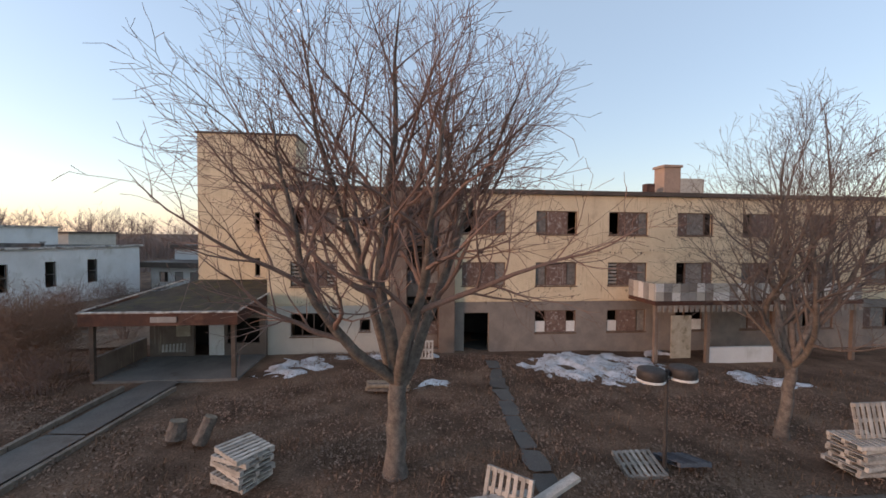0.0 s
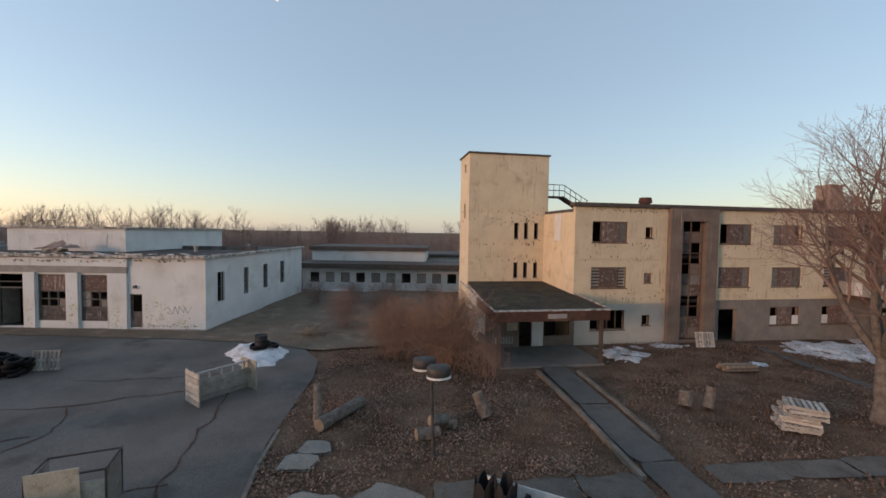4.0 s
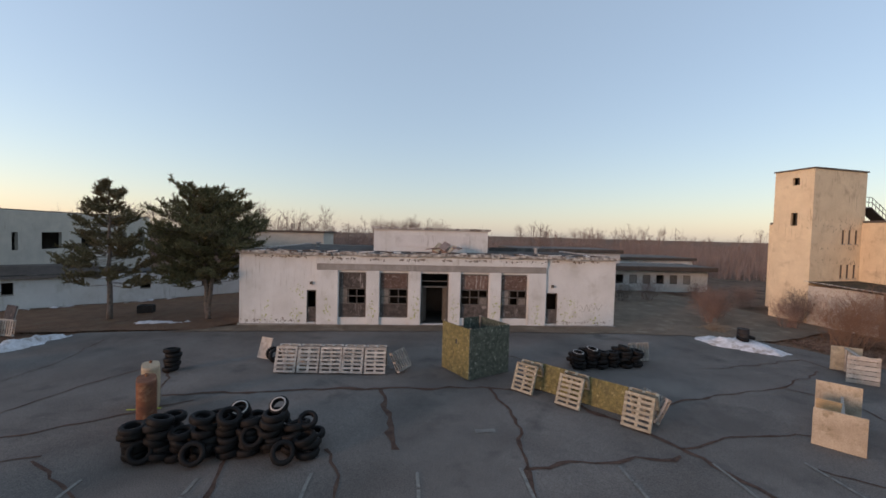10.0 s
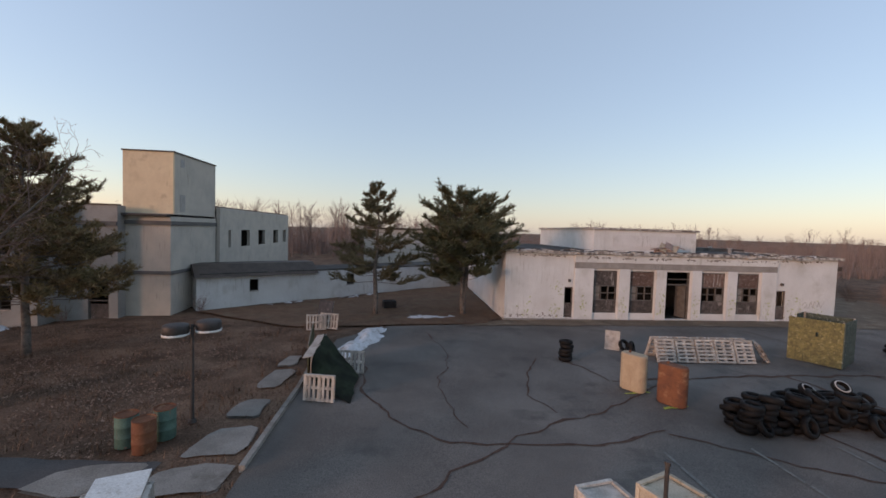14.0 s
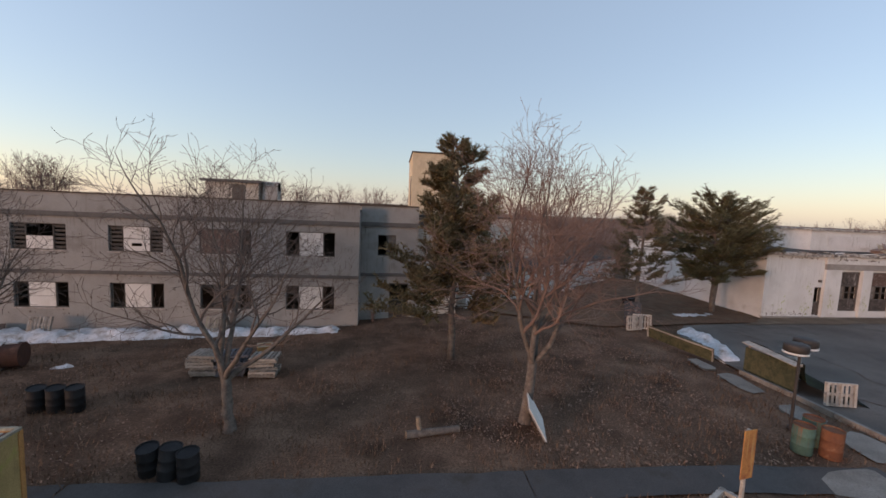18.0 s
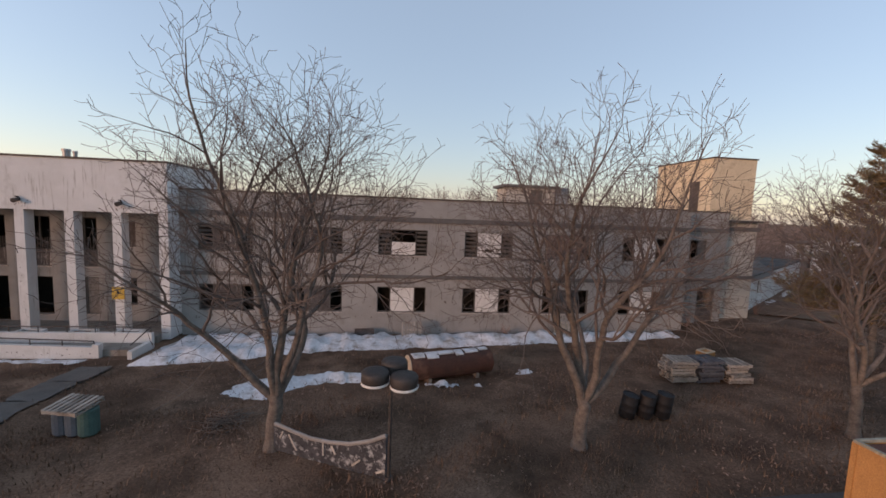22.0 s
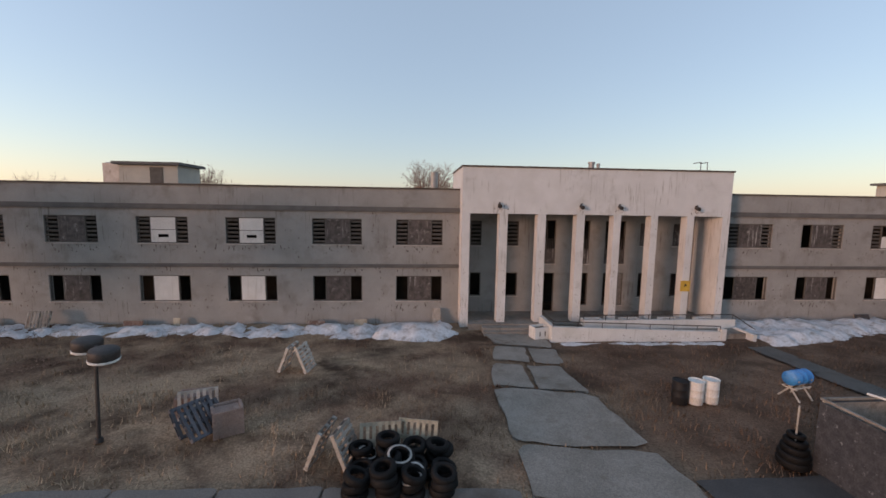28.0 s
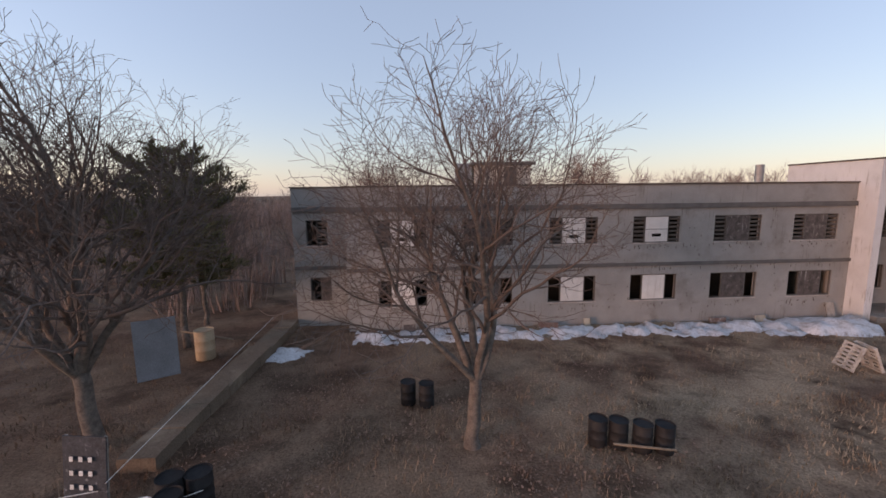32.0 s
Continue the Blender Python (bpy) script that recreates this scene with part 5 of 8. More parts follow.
for h in (0.5, 0.95):
    part("stair_rail", S().tube((-0.9, 5.4, 10.55 + h), (0.5, 5.4, 10.55 + h), 0.03, n=6).tube((0.5, 5.4, 10.55 + h), (2.6, 5.4, 9.35 + h), 0.03, n=6), STEEL, esc)
for i in range(8):
    x = -0.8 + i * 0.47
    z = 10.55 if x < 0.5 else 10.55 - 1.2 * (x - 0.5) / 2.1
    part("stair_baluster", S().tube((x, 5.4, z), (x, 5.4, z + 0.95), 0.022, n=6), STEEL, esc)
part("roof_vent", S().tube((6.0, 3.0, 9.3), (6.0, 3.0, 10.05), 0.36, 0.36, 14).tube((6.0, 3.0, 10.05), (6.0, 3.0, 10.45), 0.5, 0.42, 14), RUSTD, YB)
part("chimney", S().box(25.7, 27.0, 5.0, 6.2, 9.3, 12.4).box(25.6, 27.1, 4.9, 6.3, 12.2, 12.38), BRICK, YB, "brick chimney on the roof")
part("roof_housing", S().box(27.003, 28.9, 5.0, 7.0, 9.3, 11.4), PALE, YB)
part("roof_housing", S().box(24.1, 24.7, 4.6, 5.2, 9.3, 10.9), RUSTD, YB)
# entrance canopy
can = part("canopy_roof", S().add([(-7.8, -4.1, 3.2), (-1.3, -4.1, 3.2), (-1.27, 4.98, 3.7), (-7.25, 4.98, 3.7), (-7.8, -4.1, 3.36), (-1.3, -4.1, 3.36), (-1.27, 4.98, 3.86), (-7.25, 4.98, 3.86)],
    [(0, 3, 2, 1), (4, 5, 6, 7), (0, 1, 5, 4), (1, 2, 6, 5), (2, 3, 7, 6), (3, 0, 4, 7)]), MOSS, YB, "mossy flat canopy roof")
part("canopy_fascia", S().box(-7.9, -1.2, -4.22, -4.103, 2.80, 3.36), RUSTD, can, "red-brown canopy fascia")
for x0, x1 in ((-7.92, -7.803), (-1.297, -1.2)):
    part("canopy_fascia", S().add([(x0, -4.1, 2.8), (x1, -4.1, 2.8), (x1, -0.3, 3.0), (x0, -0.3, 3.0), (x0, -4.1, 3.4), (x1, -4.1, 3.4), (x1, -0.3, 3.62), (x0, -0.3, 3.62)],
        [(0, 3, 2, 1), (4, 5, 6, 7), (0, 1, 5, 4), (1, 2, 6, 5), (2, 3, 7, 6), (3, 0, 4, 7)]), RUSTD, can)
part("fascia_edge", S().box(-7.94, -1.16, -4.27, -4.0, 3.363, 3.42), PEEL, can, "pale peeling metal edge")
for x0 in (-7.98, -1.22):
    part("fascia_edge", S().add([(x0, -4.0, 3.41), (x0 + 0.1, -4.0, 3.41), (x0 + 0.1, 4.9, 3.9), (x0, 4.9, 3.9), (x0, -4.0, 3.46), (x0 + 0.1, -4.0, 3.46), (x0 + 0.1, 4.9, 3.95), (x0, 4.9, 3.95)],
        [(0, 3, 2, 1), (4, 5, 6, 7), (0, 1, 5, 4), (1, 2, 6, 5), (2, 3, 7, 6), (3, 0, 4, 7)]), PEEL, can)
part("porch_sign", S().box(-4.9, -3.8, -4.26, -4.223, 2.95, 3.2), BAND, can, "blank weathered sign on the fascia")
for x in (-7.55, -1.5):
    part("canopy_post", S().box(x - 0.09, x + 0.09, -3.95, -3.77, 0, 3.19), FLASH, can)
part("porch_knee_wall", S().box(-7.75, -7.55, -3.7, -0.05, -0.3, 1.25), BROWNWALL, YB)
# dark brown puts the porch's shade into the wall colour
part("porch_wall", wall(-7.3, -1.255, -0.3, 3.3, -0.25, -0.05, [(-5.05, -4.25, 0.265, 2.35), (-3.35, -1.6, 0.9, 2.3)]), BROWNWALL, YB)
part("porch_side", S().box(-7.3, -7.1, -0.047, 4.99, -0.3, 3.5), PALE, YB)
part("porch_dark", S().box(-7.05, -1.3, 2.5, 2.6, -0.3, 3.3), ROOM, YB)
part("porch_floor", S().box(-7.5, -1.3, -4.0, -0.26, -0.3, 0.26), WALKWAY, YB)
part("porch_leaf", S().box(-4.22, -3.45, -0.33, -0.28, 0.29, 2.42), BOARDW, YB)
part("porch_leaf", S().box(-5.9, -5.2, -0.33, -0.28, 1.35, 2.4), PLYP, YB)
# balcony over the lower storey
bal = part("balcony_deck", S().box(20.1, 33.0, -2.6, -0.003, 3.2, 3.42), RUSTD, YB, "wide balcony with patched tile parapet")
for i in range(26):
    for j in range(2):
        part("parapet_tile", S().box(20.1 + 0.49 * i, 20.57 + 0.49 * i, -2.64, -2.56, 3.45 + 0.49 * j, 3.92 + 0.49 * j), (PALE, BAND, BOARDW, CORRUG)[(i * 3 + j * 2 + i // 4) % 4], bal)
for j in range(5):
    part("parapet_tile", S().box(20.06, 20.14, -2.55 + 0.5 * j, -2.07 + 0.5 * j, 3.45, 4.4), (PALE, BAND, BOARDW)[j % 3], bal)
for i in range(40):
    part("awning_slat", S().box(20.2 + 0.32 * i, 20.38 + 0.32 * i, -2.72, -2.66, 2.85, 3.2), PALLET, bal)
for x in (20.3, 23.4, 27.6, 32.6):
    part("balcony_post", S().box(x - 0.1, x + 0.1, -2.5, -2.3, -0.2, 3.19), BROWNWALL, bal)
part("balcony_wall", S().box(23.4, 27.5, -2.45, -2.25, -0.2, 0.75), CHALK, bal)
part("screen_panel", S().box(21.2, 22.4, -2.45, -2.4, 0.2, 2.6), PLYP, bal)


# ---------------------------------------------------------------- trees
def grow(s, rng, p, d, length, r, depth, spec):
    """One branch, curving up as it goes, with side branches that shorten towards its tip."""
    step = spec["step"][depth]
    n = max(2, round(length / step))
    sides = 6 if r > 0.05 else 4 if r > 0.022 else 3
    seg, turn = length / n, rng.uniform(0, 6.28)
    k, r0 = spec["bend"][depth], r
    for i in range(n):
        u = (i + 1) / n
        d = (d + Vector((rng.gauss(0, k), rng.gauss(0, k), rng.gauss(0, k) + spec["up"]))).normalized()
        q = p + d * seg
        r1 = max(r0 * (1 - 0.9 * u), spec["fine"]) if depth > 1 else max(r * (1 - 0.8 * u / n - 0.25 / n), spec["fine"])
        s.tube(p, q, r, r1, sides, False)
        if depth > 0 and u > spec["clear"][depth]:
            for _ in range(spec["kids"][depth] if rng.random() < 0.92 else 0):
                turn += 2.4 + rng.uniform(-0.6, 0.6)
                side = Matrix.Rotation(turn, 3, d) @ d.orthogonal().normalized()
                a = rng.uniform(0.6, 1.05)
                c = (d * math.cos(a) + side * math.sin(a)).normalized()
                ln = length * rng.uniform(0.75, 1.2) * (0.16 + spec["reach"] * (1 - u) ** 0.8)
                grow(s, rng, q, c, max(ln, 0.3), max(r1 * rng.uniform(0.34, 0.5), spec["fine"]), depth - 1, spec)
        p, r = q, r1


def sprout(shapes, rng, p, d, length, r, order, spec):
    """A branch with its own side branches: the thick ones arch upwards, the fine ones fill the crown's edge."""
    n = max(2, round(length / spec["step"][order]))
    seg, turn, r0 = length / n, rng.uniform(0, 6.28), r
    k, up = spec["bend"][order], spec["up"][order]
    sides = 8 if r > 0.07 else 5 if r > 0.03 else 3
    line, thick = [p], [r]
    for i in range(n):
        u = (i + 1) / n
        d = (d + Vector((rng.gauss(0, k), rng.gauss(0, k), rng.gauss(0, k) + up))).normalized()
        q = p + d * seg
        r1 = max(r0 * (1 - 0.93 * u), spec["fine"])
        line.append(q)
        thick.append(r1)
        if order and u > spec["clear"][order] and (order < 3 or q.z > spec["skirt"]):
            for _ in range(int(spec["dense"][order] + rng.random())):
                turn += 2.4 + rng.uniform(-0.5, 0.5)
                side = Matrix.Rotation(turn, 3, d) @ d.orthogonal().normalized()
                a = rng.uniform(*spec["angle"])
                c = (d * math.cos(a) + side * math.sin(a)).normalized()
                ln = length * rng.uniform(0.7, 1.15) * (0.17 + spec["reach"] * (1 - u) ** 0.85)
                e = q + c * ln - spec["heart"]
                out = math.hypot(e.x, e.y) ** 2 / spec["rad"] ** 2 + e.z ** 2 / spec["tall"] ** 2
                if out > 1.0:
                    ln *= max(0.35, 1.0 - 0.9 * (math.sqrt(out) - 1.0) - 0.15)
                if e.z + spec["heart"].z < spec["skirt"] + 0.6:
                    c = (c + Vector((0, 0, 0.7))).normalized()
                sprout(shapes, rng, q, c, max(ln, 0.3), max(min(r1 * rng.uniform(0.5, 0.7), (0.007, 0.007, 0.007, 0.012)[order] + (0.015, 0.015, 0.015, 0.021)[order] * ln), spec["fine"]), order - 1, spec)
        p, r = q, r1
    shapes[order].sweep(line, thick, sides)


def bare_tree(label, x, y, high, rad, fork, seed, r=0.17, twig=TWIG, leaders=5, lean=(0.0, 0.0), spread=0.6, crook=0.0, dense=1.0, fine=0.006, skirt=3.0, off=(0.0, 0.0), hollow=0.12):
    """A leafless tree: trunk, heavy limbs that fork low and fan out, and branches and twigs on them."""
    rng = random.Random(seed)
    tree = thing("bare_tree", label, "tree", pose(x, y, gz(x, y) - 0.05), "bare trees on the lawns")
    n = 6
    stem = [Vector((0, 0, 0))] + [Vector((lean[0] * k / n + rng.gauss(0, 0.025), lean[1] * k / n + rng.gauss(0, 0.025), fork * k / n)) for k in range(1, n + 1)]
    p = stem[-1]
    t = S().sweep(stem + [p + Vector((0, 0, 0.12))], [r * 1.4] + [r * (1.06 - 0.03 * k) for k in range(1, n + 1)] + [r * 0.5], 12)
    part("trunk", t, BARK, tree, smooth=True)
    spec = {"up": (0.02, 0.03, 0.04, 0.05), "fine": fine, "reach": 0.58, "step": (0.19, 0.24, 0.33, 0.46), "angle": (0.45 + 0.1 * crook, 0.8 + 0.2 * crook),
            "bend": (0.12 + 0.09 * crook, 0.09 + 0.10 * crook, 0.07 + 0.10 * crook, 0.05 + 0.08 * crook), "dense": (0, 0.92 * dense, 0.86 * dense, 1.06 * dense),
            "clear": (0, 0.12, 0.18, hollow), "heart": Vector((off[0], off[1], fork + (high - fork) * 0.46)), "rad": rad, "tall": (high - fork) * 0.54, "skirt": skirt}
    crown = S()
    for k in range(leaders):
        a = 2 * math.pi * (k * 0.618 + 0.05 * rng.uniform(-1, 1)) + seed
        tilt = spread * (0.3, 1.0, 0.62, 1.12, 0.45, 0.85, 0.7, 1.05)[k % 8] * rng.uniform(0.92, 1.08)
        d = Vector((math.cos(a) * math.sin(tilt), math.sin(a) * math.sin(tilt), math.cos(tilt)))
        e = ((math.hypot(d.x, d.y) / rad) ** 2.4 + (d.z / (high - fork)) ** 2.4) ** (1 / 2.4)
        limb = S()
        sprout([crown, crown, crown, limb], rng, p - Vector((0, 0, 0.25 * rng.random())), d, rng.uniform(0.93, 1.03) / e, r * rng.uniform(0.56, 0.72), 3, spec)
        part("limb", limb, BARK, tree, smooth=True)
    part("crown", crown, twig, tree, "leafless branches and twigs")
    return tree


bare_tree("big leafless tree with heavy arching limbs and reddish twigs", -1.95, 10.4, 13.4, 6.6, 2.7, 11, 0.28, TWIG, 7, (0.05, 0.1), 0.80, 0.35, 0.92, 0.0052, 3.4, (-0.2, 0.0), 0.26)
bare_tree("leafless tree with a pale slanting trunk", 11.2, 14.0, 12.4, 5.6, 2.6, 12, 0.19, TWIGD, 6, (0.35, 0.1), 0.64, 0.5, 0.9, 0.0055, 3.2)
bare_tree("leafless tree with reddish twigs", 22.0, 16.5, 11.0, 4.8, 2.6, 19, 0.17, TWIG, 5, (0.1, 0.0), 0.6, 0.3, 0.85)
bare_tree("leafless tree with a low reddish crown", -89.0, 8.2, 11.8, 4.5, 2.4, 13, 0.19, TWIG, 5, (0.2, 0.1), 0.66, 0.8, 1.02, 0.0062, 3.2, (-0.4, 0.0))
bare_tree("leafless tree forking low on the lawn", -99.7, 8.6, 10.6, 4.6, 2.0, 14, 0.18, TWIGD, 5, (-0.1, 0.0), 0.74, 0.9, 1.02, 0.0062, 3.2, (-0.4, 0.0))
bare_tree("leafless tree with arching limbs", -110.0, 8.8, 11.6, 5.3, 1.7, 15, 0.22, TWIGD, 5, (0.0, 0.0), 0.72, 0.9, 1.0, 0.0062, 3.6, (-0.4, 0.0))
bare_tree("tall leafless tree forking near the ground", -120.1, 9.3, 12.4, 5.4, 1.8, 16, 0.23, TWIGD, 5, (0.1, 0.05), 0.68, 0.8, 0.97, 0.0062, 3.8, (0.6, 0.0))
bare_tree("leafless tree with a wide vase-shaped crown", -173.1, 9.8, 11.8, 6.0, 2.3, 17, 0.21, TWIGD, 5, (0.1, 0.0), 0.72, 0.75, 1.0, 0.0062, 3.6)
bare_tree("tall leafless tree beside the boundary wall", -185.2, 10.6, 13.4, 6.0, 2.6, 18, 0.25, TWIGD, 7, (-0.1, 0.0), 0.64, 0.75, 0.88, 0.0062, 3.6)
bare_tree("leafless tree behind the boundary wall", -193.5, 15.0, 14.5, 5.5, 3.0, 21, 0.2, TWIGD, 5, (0.0, 0.0), 0.6, 0.4, 0.75)
bare_tree("leafless tree at the edge of the lawn", -188.5, 24.0, 11.0, 4.0, 2.4, 22, 0.14, TWIGD, 5, (0.0, 0.0), 0.6, 0.4, 0.75)
for i, (x, y, h, w) in enumerate(((-190.0, 31.0, 10.5, 4.2), (-195.5, 22.5, 11.5, 4.6), (-198.0, 36.0, 11.0, 4.5), (-188.0, 42.0, 10.0, 4.0))):
    bare_tree("slender leafless tree in the thicket past the wall", x, y, h, w, 1.8, 90 + i, 0.13, TWIGD, 5, (0.0, 0.0), 0.6, 0.5, 0.8, 0.0075, 2.2)
bare_tree("far leafless tree standing above the roofs", -147.5, 62.0, 15.2, 6.5, 4.0, 23, 0.25, TWIG, 8, (0.0, 0.0), 0.75, 0.3, 0.62, 0.016, 5.0)
bare_tree("far leafless tree standing behind the west wing", -181.0, 58.0, 13.0, 6.5, 3.5, 24, 0.22, TWIG, 6, (0.0, 0.0), 0.7, 0.3, 0.72, 0.014, 5.0)


def pine(label, x, y, high, rad, bare, seed, mat, flat=False, forks=1, open_=0.6):
    """A pine: whorls of boughs that turn up at their ends, with side shoots that carry tufts of needles."""
    rng = random.Random(seed)
    tree = thing("pine_tree", label, "tree", pose(x, y, gz(x, y) - 0.05), "pines")
    up = Vector((0, 0, 1))
    for f in range(forks):
        lean = (f - (forks - 1) / 2) * 1.0
        t = S()
        p = Vector((0, 0, 0))
        top = high * (1 - 0.08 * f)
        n = 8
        spine = [p]
        for i in range(n):
            q = Vector((lean * (i + 1) / n + rng.gauss(0, 0.06), rng.gauss(0, 0.06), top * (i + 1) / n))
            t.tube(p, q, 0.17 * (1 - i / n) + 0.03, 0.17 * (1 - (i + 1) / n) + 0.03, 8, i == 0)
            p = q
            spine.append(q)
        part("trunk", t, BARK, tree, smooth=True)
        boughs, tufts = S(), S()

        def tuft(q, d, big):
            for _ in range(9):
                v = (d * 0.6 + Vector((rng.gauss(0, 0.55), rng.gauss(0, 0.55), rng.gauss(0.1, 0.45)))).normalized() * rng.uniform(0.15, 0.30) * big
                w = v.orthogonal().normalized() * 0.026
                tufts.add([tuple(q - w), tuple(q + w), tuple(q + v)], [(0, 1, 2)])

        z = bare
        while z < top - 0.05:
            k = (z - bare) / (top - bare)
            reach = rad * (math.sin(math.pi * (0.24 + 0.70 * k)) ** 0.8 if flat else (1.0 - k) ** 0.72 * 0.96 + 0.07)
            j = min(int(z / top * n), n - 1)
            axis = spine[j].lerp(spine[j + 1], z / top * n - j)
            for _ in range(max(3, round(rng.randint(8, 11) * (1 - 0.35 * open_)))):
                a = rng.uniform(0, 6.283)
                ln = max(0.3, reach * rng.uniform(0.35, 1.12))
                base = axis + up * rng.uniform(-0.28, 0.28)
                rise = rng.uniform(-0.12, 0.18) + 0.40 * k
                end = base + Vector((math.cos(a) * ln, math.sin(a) * ln, (rise + 0.10) * ln))
                mid = base.lerp(end, 0.55) - up * 0.09 * ln
                boughs.tube(base, mid, 0.03, 0.02, 4, False).tube(mid, end, 0.02, 0.008, 4, False)
                shoots = max(5, int(ln * (9.5 - 3.0 * open_)))
                for c in range(shoots):
                    u = 0.30 + 0.16 * open_ + (0.70 - 0.16 * open_) * (c + rng.random()) / shoots
                    q = base.lerp(mid, u / 0.55) if u < 0.55 else mid.lerp(end, (u - 0.55) / 0.45)
                    way = (end - mid).normalized()
                    side = Vector((-way.y, way.x, 0)) * (1 if c % 2 else -1)
                    d = (way * 0.6 + side * rng.uniform(0.0, 1.0) + up * rng.uniform(-0.25, 0.9)).normalized()
                    sl = rng.uniform(0.35, 0.9) * (0.5 + 0.2 * ln) * (1.25 - 0.6 * u)
                    tip = q + d * sl
                    boughs.tube(q, tip, 0.009, 0.005, 3, False)
                    for g in range(4):
                        tuft(q.lerp(tip, 0.25 + 0.25 * g), (d + up * 0.4).normalized(), 0.8 + 0.3 * (g == 3))
                tuft(end, (end - mid).normalized() + up * 0.5, 1.25)
            z += rng.uniform(0.34, 0.54)
        tuft(spine[-1], up, 1.5)
        part("bough", boughs, BARK, tree)
        part("needles", tufts, mat, tree)
    return tree


pine("tall brownish pine with a leaning board at its foot", -90.9, 14.75, 11.3, 4.2, 2.6, 31, NEEDLEB, open_=0.3)
pine("thin browning pine beside the white hall", -74.2, 24.1, 9.9, 3.3, 2.8, 32, NEEDLEP, open_=0.9)
pine("broad dark pine overhanging the white hall", -67.3, 24.2, 9.5, 3.9, 2.9, 33, NEEDLE, True, 2, 0.6)
pine("dark pine beyond the boundary wall", -187.5, 20.0, 10.3, 3.6, 3.6, 34, NEEDLE, True)


def shrub(label, x, y, high, rad, stems, seed, mat=SHRUBM, depth=2):
    """A leafless bush; its stems rise in several clumps."""
    rng = random.Random(seed)
    bush = thing("shrub", label, "shrub", pose(x, y, gz(x, y) - 0.03), "leafless shrubs")
    spec = {"up": 0.02, "fine": 0.005, "reach": 0.5, "step": (0.16, 0.2, 0.26), "bend": (0.2, 0.16, 0.12), "kids": (0, 1, 1), "clear": (0, 0.15, 0.2)}
    clumps = max(2, stems // 9)
    for c in range(clumps):
        s = S()
        for _ in range(stems // clumps):
            a = 6.283 * (c + rng.random()) / clumps
            rr, out = rng.uniform(0, 0.4) * rad, rng.uniform(0.05, 0.8) * rad / high
            d = Vector((math.cos(a) * out, math.sin(a) * out, 1)).normalized()
            grow(s, rng, Vector((math.cos(a) * rr, math.sin(a) * rr, 0)), d, high * rng.uniform(0.5, 1.0), 0.014, depth, spec)
        part("stem_clump", s, mat, bush)
    return bush


shrub("big red-brown leafless shrub beside the canopy", -19.6, 16.3, 4.5, 2.8, 81, 41)
shrub("red-brown leafless shrub beside the lawn", -22.6, 17.6, 3.7, 2.4, 70, 42)
shrub("spreading leafless shrub with bent stems", -17.6, 14.6, 2.2, 1.7, 30, 43, TWIG)
for i, (x, y, h, r) in enumerate([(-27.2, 24.5, 3.2, 1.4), (-24.8, 26.5, 3.0, 1.5), (-21.5, 23.0, 2.6, 1.6), (-18.6, 25.0, 3.0, 1.6), (-32.5, 33.5, 2.8, 1.6), (-29.0, 35.0, 2.6, 1.5), (-25.5, 36.0, 2.8, 1.6), (-21.0, 34.0, 2.6, 1.6), (-16.5, 33.0, 2.4, 1.5)]):
    shrub("leafless grey-brown shrub on rough ground", x, y, h, r, 38, 50 + i, TWIGD if i % 2 else TWIG)
for i, (x, y, h, r) in enumerate([(-87.5, 25.1, 1.6, 0.6), (-95.4, 22.6, 1.2, 0.5), (-109.3, 21.0, 0.9, 0.7), (-24.2, 10.6, 0.7, 0.7), (-21.9, 9.6, 0.8, 0.8)]):
    shrub("small dry leafless bush against the wall" if y > 20 else "tuft of dry brush on the lawn", x, y, h, r, 14, 70 + i, TWIG, 1)


# ---------------------------------------------------------------- the woods beyond
def blade(s, a, b, w, turn):
    """One thin tapering stem from a to b."""
    c, d = math.cos(turn) * w, math.sin(turn) * w
    s.add([(a[0] - c, a[1] - d, a[2]), (a[0] + c, a[1] + d, a[2]), tuple(b)], [(0, 1, 2)])


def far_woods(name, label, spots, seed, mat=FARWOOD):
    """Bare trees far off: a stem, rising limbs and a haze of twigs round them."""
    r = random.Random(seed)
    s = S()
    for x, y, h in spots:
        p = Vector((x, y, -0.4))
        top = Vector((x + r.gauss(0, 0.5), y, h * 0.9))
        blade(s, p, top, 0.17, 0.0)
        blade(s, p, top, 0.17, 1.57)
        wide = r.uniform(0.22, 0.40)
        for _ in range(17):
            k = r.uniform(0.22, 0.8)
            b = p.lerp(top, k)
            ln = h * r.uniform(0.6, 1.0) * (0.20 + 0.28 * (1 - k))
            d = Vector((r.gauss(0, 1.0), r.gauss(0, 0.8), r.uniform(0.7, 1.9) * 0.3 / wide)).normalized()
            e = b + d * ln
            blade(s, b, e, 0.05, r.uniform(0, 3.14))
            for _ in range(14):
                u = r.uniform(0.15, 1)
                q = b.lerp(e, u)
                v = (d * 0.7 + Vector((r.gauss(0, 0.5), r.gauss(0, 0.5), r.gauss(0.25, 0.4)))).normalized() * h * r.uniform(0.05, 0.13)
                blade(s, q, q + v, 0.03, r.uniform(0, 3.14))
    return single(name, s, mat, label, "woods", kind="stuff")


rng = random.Random(77)
belt = []
for i in range(760):
    x = -430 + 1.02 * i + rng.uniform(-3, 3)
    clump = noise.noise((x * 0.021, 0, 0)) + 0.6 * noise.noise((x * 0.075, 4, 0))
    if rng.random() < 0.55 + 1.2 * clump:
        belt.append((x, rng.uniform(112, 168), (10.0 + 5.5 * clump) * rng.uniform(0.75, 1.15)))
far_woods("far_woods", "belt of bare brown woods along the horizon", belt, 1)
